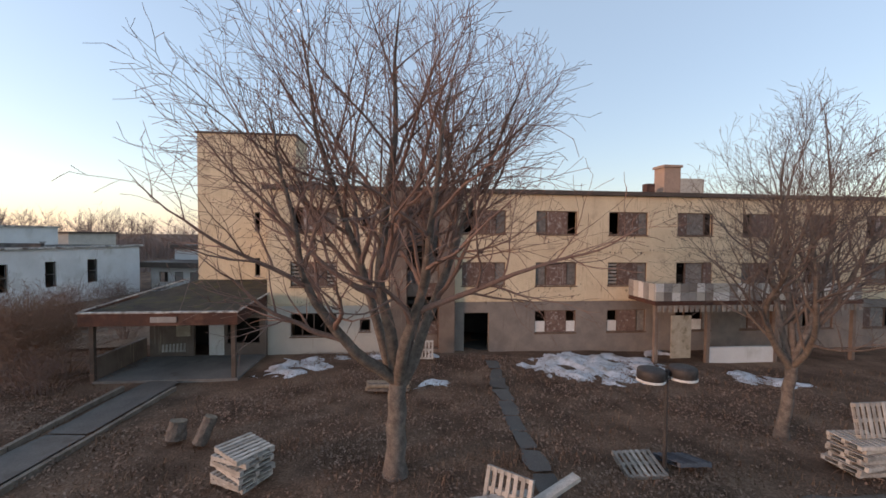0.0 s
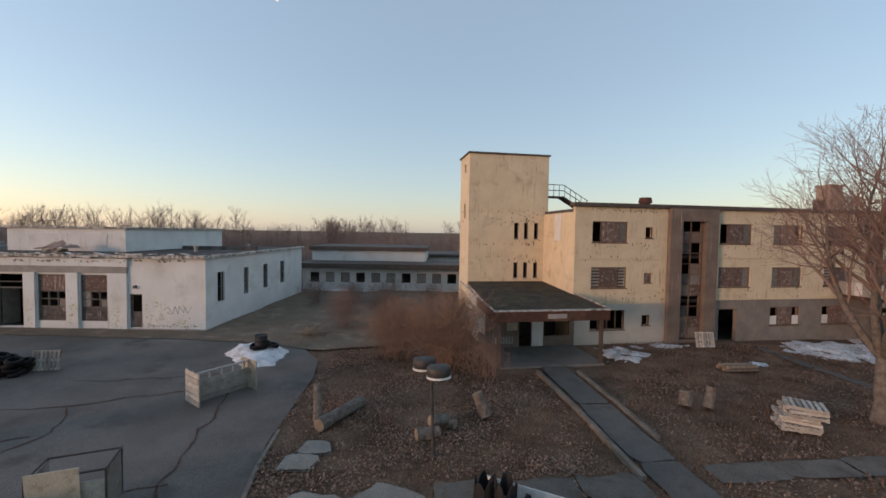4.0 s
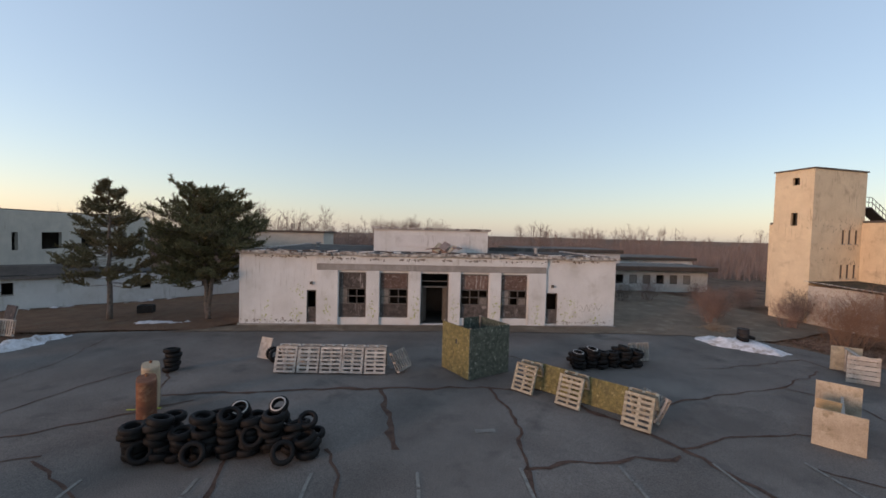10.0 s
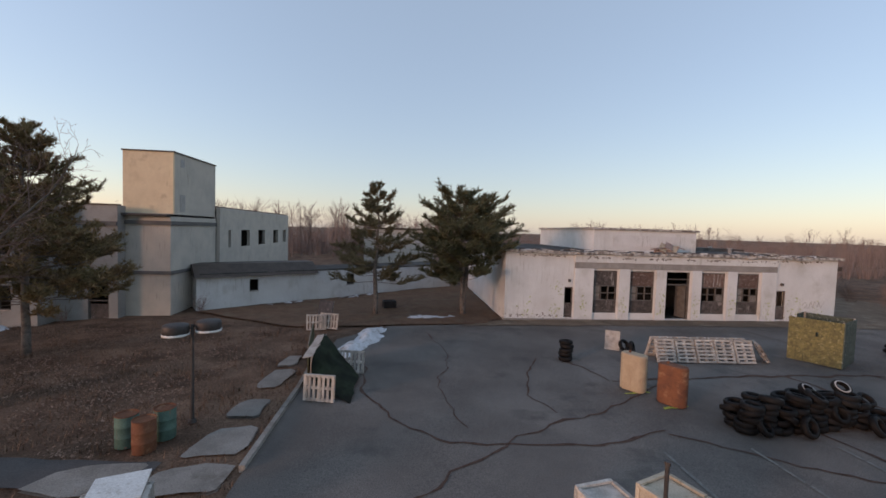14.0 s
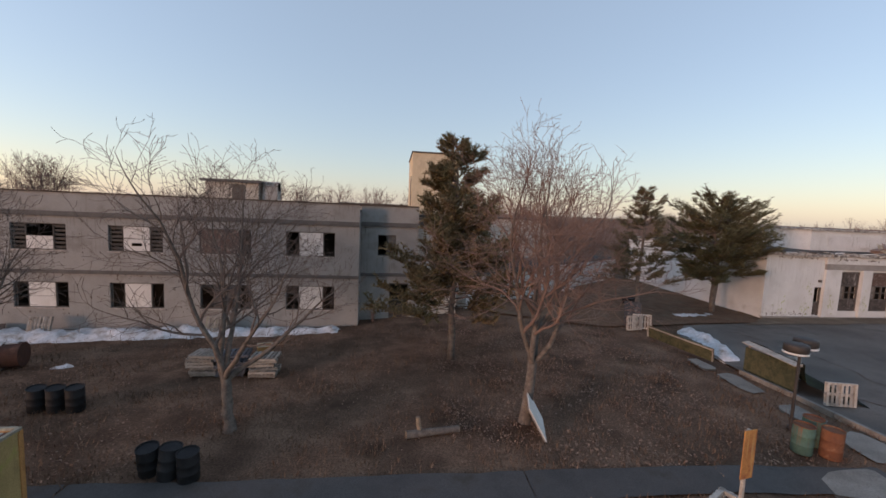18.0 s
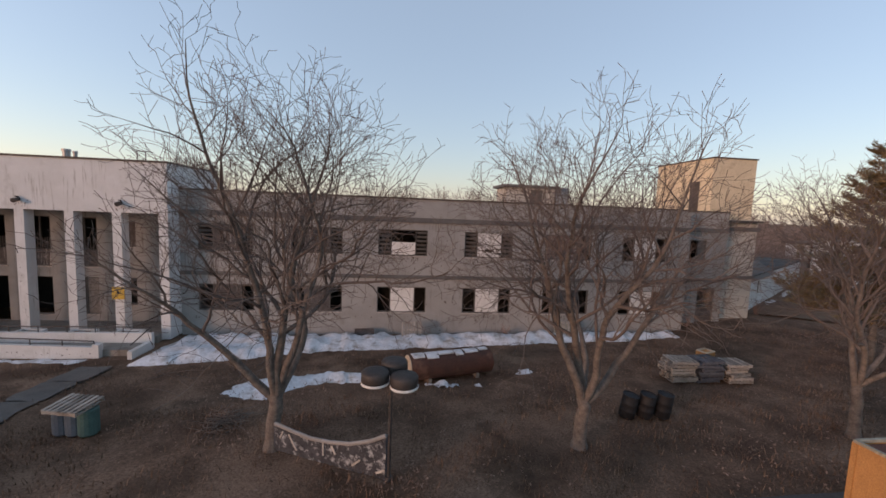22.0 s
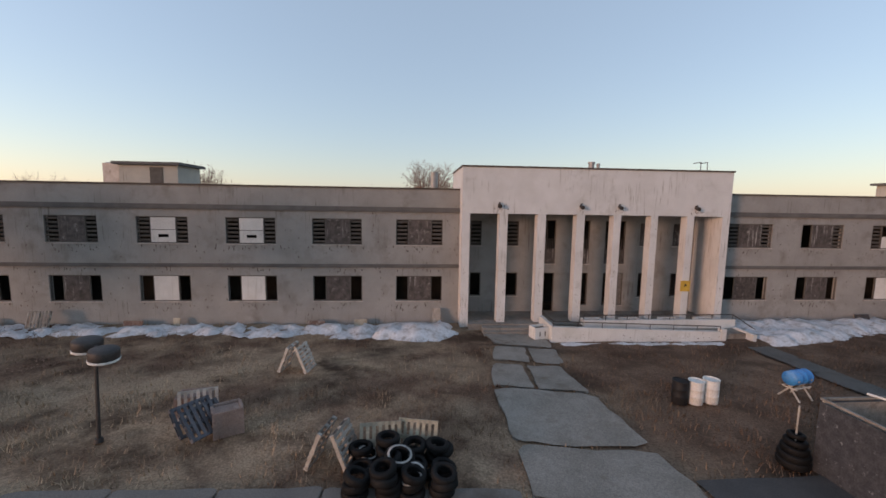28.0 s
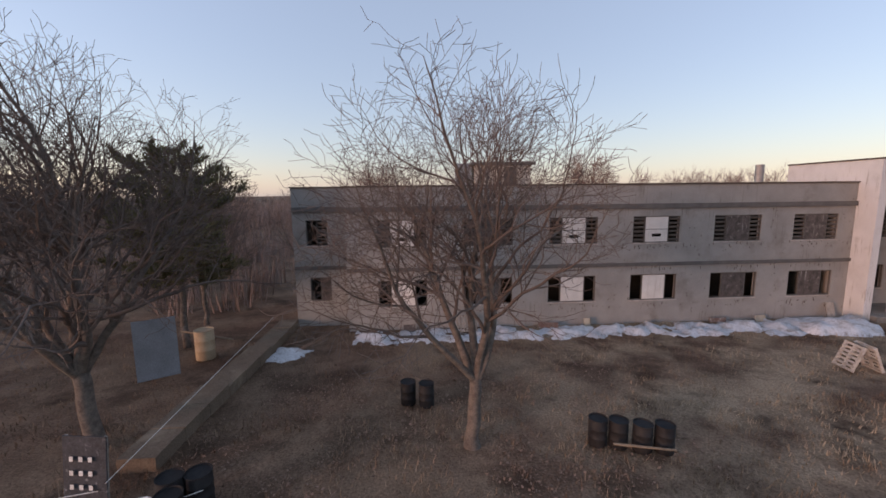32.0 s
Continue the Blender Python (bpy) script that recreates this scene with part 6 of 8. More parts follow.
near = [(rng.uniform(-124, -74), rng.uniform(82, 104), rng.uniform(9.5, 15.5)) for _ in range(58)] + [(rng.uniform(-265, -200), rng.uniform(12, 85), rng.uniform(8, 13)) for _ in range(60)]
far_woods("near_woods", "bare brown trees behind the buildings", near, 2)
grove = [(rng.uniform(-72, -36), rng.uniform(150, 170), rng.uniform(11, 16.0)) for _ in range(34)] + [(rng.uniform(40, 130), rng.uniform(30, 120), rng.uniform(8, 14)) for _ in range(40)] + [(rng.uniform(-57, -46), rng.uniform(110, 118), rng.uniform(11.5, 14)) for _ in range(11)] + [(rng.uniform(-19, -9), rng.uniform(110, 118), rng.uniform(11, 14)) for _ in range(8)]
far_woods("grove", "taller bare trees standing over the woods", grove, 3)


def brush(s, r, x, y, h, stems):
    """One clump of undergrowth."""
    for _ in range(stems):
        a, w = r.uniform(0, 6.28), r.uniform(0.03, 0.085)
        b = (x + r.gauss(0, 0.5), y + r.gauss(0, 0.5), -0.6)
        t = h * r.uniform(0.55, 1.1)
        lean = t * r.uniform(0.1, 0.45)
        e = (b[0] + math.cos(a) * lean, b[1] + math.sin(a) * lean, t)
        blade(s, b, e, w, a + 1.57)


def brush_belt():
    """The dense lower growth of the woods, with thickets in front of it."""
    r = random.Random(5)
    s = S()
    for i in range(9000):
        x, y = r.uniform(-440, 350), r.uniform(100, 180)
        y += 14 * noise.noise((x * 0.05, 0, 8))
        h = 7.4 + 2.8 * noise.noise((x * 0.035, y * 0.02, 1)) + 3.0 * noise.noise((x * 0.11, y * 0.06, 2))
        brush(s, r, x, y, max(2.5, h * r.uniform(0.55, 1.15)), 11)
    for i in range(1500):
        x, y = r.uniform(-62, 40), r.uniform(62, 104)
        h = 2.6 + 2.6 * noise.noise((x * 0.09, y * 0.09, 6)) + (y - 62) * 0.035
        if h > 1.6:
            brush(s, r, x, y, h, 9)
    for i in range(160):
        brush(s, r, r.uniform(-204, -187), r.uniform(26, 60), r.uniform(1.2, 3.4), 12)
    for i in range(700):
        brush(s, r, r.uniform(-300, -196), r.uniform(25, 110), r.uniform(1.5, 4.8), 8)
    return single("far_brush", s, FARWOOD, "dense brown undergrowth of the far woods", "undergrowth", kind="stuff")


brush_belt()


moon_ = bpy.data.materials.new("pale_moon")
moon_.use_nodes = True
moon_.node_tree.nodes["Principled BSDF"].inputs["Emission Color"].default_value = (1.0, 0.97, 0.92, 1)
moon_.node_tree.nodes["Principled BSDF"].inputs["Emission Strength"].default_value = 0.75
single("moon", S().lathe([(4.2 * math.sin(math.pi * i / 10) + 0.001, 4.2 * math.cos(math.pi * i / 10)) for i in range(11)], 16), moon_, "small pale moon in the evening sky", "moon", pose(-532, 1221, 698), kind="structure")


# ---------------------------------------------------------------- snow
def snow(outline, high, seed, label, ragged=0.35):
    """A patch of old snow: domed and lumpy, thinning to a ragged edge."""
    s0 = draped(outline, 0.0, 0.26, 0.0)
    pts = [Vector(p) for p in outline]

    def edge(p):
        best = 99.0
        for a, b in zip(pts, pts[1:] + pts[:1]):
            t = max(0, min(1, (p - a).dot(b - a) / max((b - a).length_squared, 1e-6)))
            best = min(best, (p - a.lerp(b, t)).length)
        return best

    v = []
    for x, y, z in s0.v:
        e = edge(Vector((x, y)))
        k = min(1.0, e / 0.9)
        lump = 0.09 * noise.noise((x * 1.4, y * 1.4, seed)) + 0.07 * noise.noise((x * 3.6, y * 3.6, seed)) + 0.06 * noise.noise((x * 7, y * 7, seed)) + 0.03 * noise.noise((x * 13, y * 13, seed))
        hole = noise.noise((x * 0.9, y * 0.9, seed + 9)) * ragged + noise.noise((x * 2.8, y * 2.8, seed + 4)) * ragged * 0.7
        v.append((x + 0.25 * noise.noise((x * 1.5, y * 1.5, seed + 2)), y + 0.25 * noise.noise((x * 1.5, y * 1.5, seed + 6)), z + 0.06 + high * k ** 0.7 * (0.75 + 0.5 * noise.noise((x * 0.6, y * 0.6, seed + 1))) + lump * min(1, k * 2) - (1 - k) * 0.1 + (hole - 0.06 if high < 0.15 else hole * 0.5 - 0.05)))
    s0.v = v
    return single("snow_patch", s0, SNOWM, label, "snow", group="old snow", kind="structure", smooth=True)


PATCH = "thin ragged patch of old snow on the lawn"
BANK = "dirty bank of old snow along the wall"
snow([(-129.2, 16.6), (-126, 17.0), (-120, 18.6), (-112, 19.3), (-104.5, 19.8), (-97.5, 20.4), (-97.5, 21.6), (-128.9, 21.8)], 0.42, 1, BANK)
snow([(-123.6, 12.9), (-121.5, 12.7), (-120, 14.0), (-115, 14.4), (-115.5, 15.4), (-121, 15.4), (-123.2, 14.6)], 0.32, 2, "heap of old snow on the lawn")
snow([(-115.3, 13.6), (-112.3, 13.7), (-112.3, 14.0), (-115.2, 14.0)], 0.1, 3, PATCH)
snow([(-111.0, 14.6), (-109.3, 14.8), (-109.6, 15.5), (-111, 15.4)], 0.1, 4, PATCH)
snow([(-178.5, 19.3), (-170, 19.3), (-162, 19.2), (-155, 18.9), (-150.5, 18.6), (-147.2, 19.5), (-147.2, 21.7), (-178.6, 21.7)], 0.15, 5, BANK, 0.6)
snow([(-152, 18.6), (-148.2, 18.1), (-146.9, 19.4), (-147.4, 21.6), (-152.2, 21.6)], 0.62, 6, "mounded bank of old snow beside the portico")
snow([(-183.2, 17.2), (-180.5, 17.6), (-180.3, 19.2), (-182.6, 19.6)], 0.2, 7, PATCH)
snow([(-76.0, 13.2), (-74.6, 13.4), (-73.1, 17.0), (-73.0, 19.6), (-74.4, 19.4), (-75.4, 16)], 0.55, 8, "ploughed heap of snow on the asphalt")
snow([(-72.6, 22.2), (-69, 22.0), (-67.3, 23.3), (-69.5, 24.2), (-72.4, 23.6)], 0.2, 9, PATCH)
snow([(-32.6, 17.4), (-30.2, 14.8), (-28.7, 15.4), (-28.9, 18.3), (-31.2, 19.9), (-32.7, 19.3)], 0.5, 10, "ploughed heap of snow on the asphalt")
for i, o in enumerate([[(-10.4, 17.4), (-8.2, 17.2), (-6.9, 19.2), (-7.6, 21.0), (-9.8, 20.6)], [(-7.6, 20.0), (-4.0, 20.6), (-1.2, 21.4), (-2, 22.2), (-7.4, 21.2)], [(-3.0, 16.8), (-0.6, 17.2), (-0.8, 18.0), (-3.1, 17.8)],
                       [(2.6, 20.6), (5.2, 17.8), (8.2, 18.4), (10.4, 19.6), (11.2, 22.6), (8.6, 23.8), (4.0, 23.2)], [(13.0, 19.6), (16.4, 18.4), (17.0, 19.4), (14.4, 21.8)], [(10.5, 23.5), (13.0, 23.6), (12.8, 25.0), (10.8, 24.8)],
                       [(25, 22.0), (31, 22.5), (34, 25.5), (27, 25.4)], [(20.5, 19.5), (23.5, 19.8), (23, 21.2), (20.6, 21.0)]]):
    snow(o, 0.09, 20 + i, PATCH, 0.22)
snow([(-36.4, 41.6), (-28, 42.0), (-26, 43.4), (-36.3, 43.6)], 0.25, 40, BANK)
snow([(-83.6, 28.0), (-80.4, 29.6), (-79.6, 31.0), (-82.6, 29.2)], 0.12, 41, PATCH)
snow([(-78.2, 31.4), (-75.0, 33.6), (-74.6, 34.4), (-78, 32.2)], 0.12, 42, PATCH)
snow([(-141.4, 17.2), (-136, 17.2), (-131.6, 17.0), (-131.4, 17.8), (-141.3, 17.95)], 0.2, 43, "thin snow at the foot of the ramp wall", 0.1)


# ---------------------------------------------------------------- pallets and boards
MASTER = {}


def pallet_master(mat):
    """One wooden pallet lying flat, made once for each wood and then copied."""
    if mat.name not in MASTER:
        p = thing("pallet", "x", "pallet", pose(0, -300 - 3 * len(MASTER), -40))
        for i in range(3):
            part("stringer", S().box(-0.6, 0.6, -0.5 + 0.45 * i, -0.4 + 0.45 * i, 0.02, 0.12), mat, p)
        for i in range(7):
            x = -0.6 + 0.1838 * i
            part("deck_board", S().box(x, x + 0.097, -0.5, 0.5, 0.122, 0.144), mat, p)
        for x in (-0.6, -0.05, 0.5):
            part("bottom_board", S().box(x, x + 0.1, -0.5, 0.5, 0.0, 0.018), mat, p)
        MASTER[mat.name] = p
    return MASTER[mat.name]


def pallet(m, mat=PALLET, label="grey weathered wooden pallet", group="pallets"):
    o = copy_thing(pallet_master(mat), m)
    o.name = "pallet"
    return tagged(o, label, "pallet", group)


def pallet_stack(x, y, rz, n, mat=PALLET, seed=0, label="grey weathered pallet in a stack"):
    r = random.Random(seed)
    for i in range(n):
        pallet(at(x + r.uniform(-0.11, 0.11), y + r.uniform(-0.11, 0.11), rz + r.uniform(-9, 9), 0.05 + 0.146 * i), mat, label, "pallets in a stack")


def stand(x, y, rz, lean=0.0, dz=0.06, roll=0.0):
    """The pose of a flat thing stood on its long edge, face towards -y before the turn, leaning back."""
    return pose(x, y, gz(x, y) + dz, 0, 0, rz) @ pose(0, 0, 0.5, 90 - lean, 0, 0) @ pose(0, 0, 0, 0, 0, roll)


def a_frame(x, y, rz, mat=PALLET, label="pallet leaning against another as an A-frame"):
    pallet(pose(x, y, gz(x, y) + 0.06, 0, 0, rz) @ pose(0, -0.34, 0.56, 68, 0, 0) @ pose(0, 0, 0, 0, 0, 90), mat, label, "pallet barricades")
    pallet(pose(x, y, gz(x, y) + 0.06, 0, 0, rz + 180) @ pose(0, -0.34, 0.56, 68, 0, 0) @ pose(0, 0, 0, 0, 0, 90), mat, label, "pallet barricades")


def panel(name, label, x, y, rz, w, h, mat, lean=0.0, dz=0.05, thick=0.03, frame_mat=None, category="panel"):
    """An upright sheet with battens on its back."""
    t = thing(name, label, category, pose(x, y, gz(x, y) + dz, 0, 0, rz) @ pose(0, 0, 0, -lean, 0, 0))
    part("sheet", S().box(-w / 2, w / 2, -thick / 2, thick / 2, 0, h), mat, t)
    fm = frame_mat or PALLET
    for u in (-w / 2 + 0.05, w / 2 - 0.05):
        part("batten", S().box(u - 0.04, u + 0.04, thick / 2 + 0.002, thick / 2 + 0.05, 0.0, h), fm, t)
    part("batten", S().box(-w / 2 + 0.1, w / 2 - 0.1, thick / 2 + 0.002, thick / 2 + 0.045, h - 0.12, h - 0.04), fm, t)
    return t


# ---------------------------------------------------------------- tyres and drums
def tyre_shape(r=0.34, hole=0.2, w=0.21):
    k = w / 2
    s = S().lathe([(hole, -k * 0.75), (hole + 0.03, -k), (r - 0.05, -k), (r - 0.012, -k * 0.8), (r, -k * 0.5), (r, k * 0.5), (r - 0.012, k * 0.8), (r - 0.05, k), (hole + 0.03, k), (hole, k * 0.75), (hole + 0.02, 0.0), (hole, -k * 0.75)], 44)
    # grooves of the tread
    for i, (x, y, z) in enumerate(s.v):
        if math.hypot(x, y) > r - 0.006:
            step = round(math.atan2(y, x) / (2 * math.pi) * 44 + (0.6 if z > 0 else 0.0))
            f = 1.035 if step % 2 else 0.985
            s.v[i] = (x * f, y * f, z)
    return s


TYRE_MESH = tyre_shape().mesh("tyre", TYRE, True)
RIM_MESH = S().lathe([(0.232, 0.109), (0.282, 0.109), (0.282, 0.105)], 22).mesh("white_sidewall", TYREW, True)


def tyre(m, white=False, label="worn black tyre in a heap", group="tyres in heaps", big=1.0):
    o = new("tyre", TYRE_MESH)
    o.matrix_basis = m @ Matrix.Diagonal((big, big, big, 1))
    tagged(o, label, "tyre", group)
    if white:
        w = new("white_sidewall", RIM_MESH)
        w.parent = o
    return o


def tyre_stack(x, y, n, seed=0, white=False, label="worn black tyre in a stack"):
    r = random.Random(seed)
    for i in range(n):
        tyre(at(x + r.uniform(-0.06, 0.06), y + r.uniform(-0.06, 0.06), r.uniform(0, 180), 0.2 + 0.205 * i, r.uniform(-5, 5), r.uniform(-5, 5)), white and i == n - 1, label, "tyres in stacks")


def tyre_heap(x0, y0, x1, y1, cols, rows, layers, seed, whites=()):
    r = random.Random(seed)
    k = 0
    for i in range(cols):
        for j in range(rows):
            for n in range(layers[i % len(layers)] - (j % 2)):
                x = x0 + (x1 - x0) * (i + 0.5) / cols + r.uniform(-0.1, 0.1)
                y = y0 + (y1 - y0) * (i + 0.5) / cols + (j - (rows - 1) / 2) * 0.62 + r.uniform(-0.1, 0.1)
                tyre(at(x, y, r.uniform(0, 180), 0.2 + 0.205 * n, r.gauss(0, 9), r.gauss(0, 9)), k in whites)
                k += 1


def drum(name, label, x, y, mat, h=0.88, r=0.29, lid=None, m=None, dz=0.02, group="drums"):
    d = thing(name, label, "drum", m if m is not None else at(x, y, (x * 37) % 90, dz), group)
    part("body", S().lathe([(0.0, 0.0), (r * 0.97, 0.0), (r, 0.03), (r, h * 0.32), (r * 1.035, h * 0.335), (r, h * 0.35), (r, h * 0.65), (r * 1.035, h * 0.665), (r, h * 0.68), (r, h - 0.03), (r * 0.98, h)], 20), mat, d, smooth=True)
    part("lid", S().lathe([(r * 0.98, h), (r * 0.94, h + 0.005), (r * 0.92, h - 0.02), (0.0, h - 0.02)], 20), lid or mat, d)
    part("rim", S().lathe([(r * 0.99, h - 0.01), (r * 1.03, h), (r * 1.03, h + 0.02), (r * 0.97, h + 0.02), (r * 0.95, h - 0.005)], 20), lid or mat, d)
    return d


# ---------------------------------------------------------------- lamp posts
def lamp_post(x, y, heads, rz, high=3.05, lean=(0, 0), label="dark lamp post with drum-shaped lantern heads"):
    t = thing("lamp_post", label, "street lamp", pose(x, y, gz(x, y), lean[0], lean[1], rz), "lamp posts on the lawns")
    part("pole", S().tube((0, 0, 0), (0, 0, high), 0.06, 0.045, 10), STEEL, t)
    part("base_collar", S().lathe([(0.0, 0.12), (0.1, 0.12), (0.13, 0.0)], 12), STEEL, t)
    for i in range(heads):
        a = 2 * math.pi * i / heads
        c, s_ = math.cos(a) * 0.47, math.sin(a) * 0.47
        z = high - 0.12 - (0.06 * i)
        part("arm", S().tube((0, 0, z + 0.05), (c, s_, z + 0.05), 0.03, n=6), STEEL, t)
        hd = part("lantern_head", S().lathe([(0.0, 0.24), (0.2, 0.235), (0.36, 0.2), (0.385, 0.16), (0.385, -0.08), (0.36, -0.09)], 22).turned(pose(c, s_, z)), STEEL, t, "dark drum lantern", True)
        part("white_rim", S().lathe([(0.37, -0.085), (0.395, -0.08), (0.395, -0.15), (0.36, -0.16), (0.0, -0.15)], 22).turned(pose(c, s_, z)), WHITEP, hd, "white lens rim", True)


lamp_post(-20.07, 7.3, 2, 122, 3.05, (0, 4))
lamp_post(5.9, 11.3, 2, 5)
lamp_post(-79.0, 6.95, 2, 25, 3.35)
lamp_post(-116.35, 7.5, 3, 80, 3.3)
lamp_post(-159.4, 8.6, 2, 150, 3.15, (0, -5))

# ---------------------------------------------------------------- east lawn by the yellow wing
pallet_stack(-6.0, 9.65, -24, 7, PALLETW, 1)
pallet_stack(11.95, 12.0, 15, 7, PALLETW, 2)
pallet(stand(12.35, 12.15, 10, 12, 1.06), PALLETW, "pale pallet leaning on top of a pallet stack")
drum("black_bin", "black plastic bin on the lawn", 16.4, 13.2, BLACK, 1.2, 0.4)
pallet(at(5.2, 11.4, 8, 0.06, 14), PALLET, "broken pallet lying by the lamp post")
pallet(at(6.6, 11.7, 20, 0.10, -12, 8), PALLETB, "dark broken pallet lying by the lamp post")
pallet(stand(-2.4, 20.8, 3, 14), PALLETW, "pale pallet leaning on the stair wall")
pallet(stand(-15.9, 20.0, 9, 8, 0.28), PALLETW, "pale pallet standing in the porch")
logs = thing("log_pile", "low pile of split logs with snow on the lawn", "log pile", at(-3.4, 16.5, 5))
for i in range(9):
    r = random.Random(i)
    part("log", S().tube((-0.9 + r.uniform(-0.1, 0.1), -0.4 + 0.16 * (i % 5), 0.12 + 0.17 * (i // 5)), (0.9 + r.uniform(-0.1, 0.1), -0.4 + 0.16 * (i % 5) + r.uniform(-0.05, 0.05), 0.12 + 0.17 * (i // 5)), 0.09, 0.08, 8), LOGW if i % 3 else BARK, logs)


def log(label, a, b, r, mat=BARK, name="log", lift=0.0):
    za, zb = gz(*a[:2]) + r * 0.85 + (a[2] if len(a) > 2 else 0), gz(*b[:2]) + r * 0.85 + (b[2] if len(b) > 2 else 0)
    t = thing(name, label, "log", pose(a[0], a[1], gz(*a[:2])))
    o = Vector((a[0], a[1], gz(*a[:2])))
    p, q = Vector((a[0], a[1], za)) - o, Vector((b[0], b[1], zb)) - o
    bark, rough, n = S(), random.Random(int(a[0] * 100)), 6
    axis = (q - p).normalized()
    u = axis.orthogonal().normalized()
    v = axis.cross(u)
    for i in range(n + 1):
        bark.v += [tuple(p.lerp(q, i / n) + (u * math.cos(k * math.pi / 7) + v * math.sin(k * math.pi / 7)) * r * (1 - 0.14 * i / n)) for k in range(14)]
    bark.f = [(i * 14 + k, i * 14 + (k + 1) % 14, i * 14 + 14 + (k + 1) % 14, i * 14 + 14 + k) for i in range(n) for k in range(14)]
    bark.v = [tuple(Vector(c) + Vector((rough.gauss(0, 0.05), rough.gauss(0, 0.05), rough.gauss(0, 0.05))) * r) for c in bark.v]
    part("bark", bark, mat, t)
    d = (q - p).normalized()
    part("cut_end", S().tube(p - d * 0.003, p + d * 0.02, r * 0.96, r * 0.96, 12), LOGW, t)
    part("cut_end", S().tube(q - d * 0.02, q + d * 0.003, r * 0.83, r * 0.83, 12), LOGW, t)


log("fallen grey log on bare ground", (-24.3, 8.8), (-23.2, 11.0), 0.26)
log("short cut log lying on leaves", (-20.7, 8.3), (-19.9, 8.6), 0.24)
log("short cut log resting on others", (-20.2, 8.9, 0.25), (-19.6, 9.4, 0.1), 0.22)
log("cut log lying on leaves", (-20.0, 9.6), (-19.3, 9.2), 0.2)
log("upright leaning stump with dark bark", (-18.05, 10.1, -0.1), (-18.4, 10.3, 0.75), 0.24)
log("pale upright stump on the lawn", (-9.3, 11.4, -0.1), (-9.25, 11.5, 0.45), 0.3, BARK)
log("leaning stump with peeling bark", (-8.4, 11.3, -0.1), (-8.15, 11.5, 0.7), 0.22)
log("twisted upright driftwood log", (-24.5, 9.3, 0.0), (-24.7, 9.9, 1.15), 0.17, BARK)
planks = thing("plank_barrier", "low barrier of white-washed planks and a pallet", "barricade", at(0, 8.1, 0))
for a, b, z0, z1 in (((-3.2, -1.0), (0.4, -0.2), 0.18, 0.22), ((-2.6, -0.2), (1.6, 0.9), 0.35, 0.5), ((0.2, -0.4), (2.9, 1.35), 0.15, 0.75), ((-3.0, -0.6), (0.2, 0.1), 0.5, 0.45)):
    d = Vector((b[0] - a[0], b[1] - a[1]))
    part("plank", S().box(0, d.length, -0.13, 0.13, -0.05, 0.05).turned(pose(a[0], a[1], z0, 0, -math.degrees(math.atan2(z1 - z0, d.length)), math.degrees(math.atan2(d.y, d.x)))), PALLETW, planks)
pallet(stand(1.1, 8.9, -30, 20), PALLETW, "pale pallet leaning on the plank barrier")


def crate(name, label, m, w, d, h, mat, inner=CRATEIN, lid=True, boards=True, slot=False):
    """A timber box with framed panels; without a lid its inside shows."""
    t = thing(name, label, "crate", m)
    k = 0.03
    for nm, s in (("front_panel", S().box(-w / 2, w / 2, -d / 2, -d / 2 + k, 0, h)), ("back_panel", S().box(-w / 2, w / 2, d / 2 - k, d / 2, 0, h)),
                  ("side_panel", S().box(-w / 2, -w / 2 + k, -d / 2 + k, d / 2 - k, 0, h)), ("side_panel", S().box(w / 2 - k, w / 2, -d / 2 + k, d / 2 - k, 0, h))):
        part(nm, s, mat, t)
    e = 0.09
    for x in (-w / 2 - 0.02, w / 2 - e + 0.02):
        for y in (-d / 2 - 0.02, d / 2 - e + 0.02):
            part("corner_post", S().box(x, x + e, y, y + e, 0, h + 0.01), mat, t)
    for y in (-d / 2 - 0.03, d / 2 - e + 0.03):
        part("top_rail", S().box(-w / 2, w / 2, y, y + e, h + 0.012, h + 0.07), PLYP if mat is ORANGE else mat, t)
    for x in (-w / 2 - 0.03, w / 2 - e + 0.03):
        part("top_rail", S().box(x, x + e, -d / 2 + e, d / 2 - e, h + 0.012, h + 0.07), PLYP if mat is ORANGE else mat, t)
    part("cover" if lid else "inside_lining", S().box(-w / 2 + 0.06, w / 2 - 0.06, -d / 2 + 0.06, d / 2 - 0.06, h - 0.03, h) if lid else S().box(-w / 2 + 0.05, w / 2 - 0.05, -d / 2 + 0.05, d / 2 - 0.05, 0.02, 0.08), inner, t)
    if boards:
        for i in range(1, 3):
            x = -w / 2 + w * i / 3
            part("stile", S().box(x - 0.04, x + 0.04, -d / 2 - 0.026, -d / 2 - 0.003, 0.05, h - 0.03), mat, t)
    if slot:
        part("slot", S().box(-0.05, 0.12, -d / 2 - 0.028, -d / 2 - 0.003, h * 0.5, h * 0.8), CRATEIN, t)
    return t


crate("orange_crate", "big orange plywood crate with a grey lid on the lawn", at(1.75, 6.3, 10, 0.03), 2.0, 1.7, 1.25, ORANGE, SLAB)

# ---------------------------------------------------------------- east edge of the lot
panel("white_board", "long white board standing behind black drums", -17.4, 4.3, -25, 2.7, 0.85, WHITEP, 4)


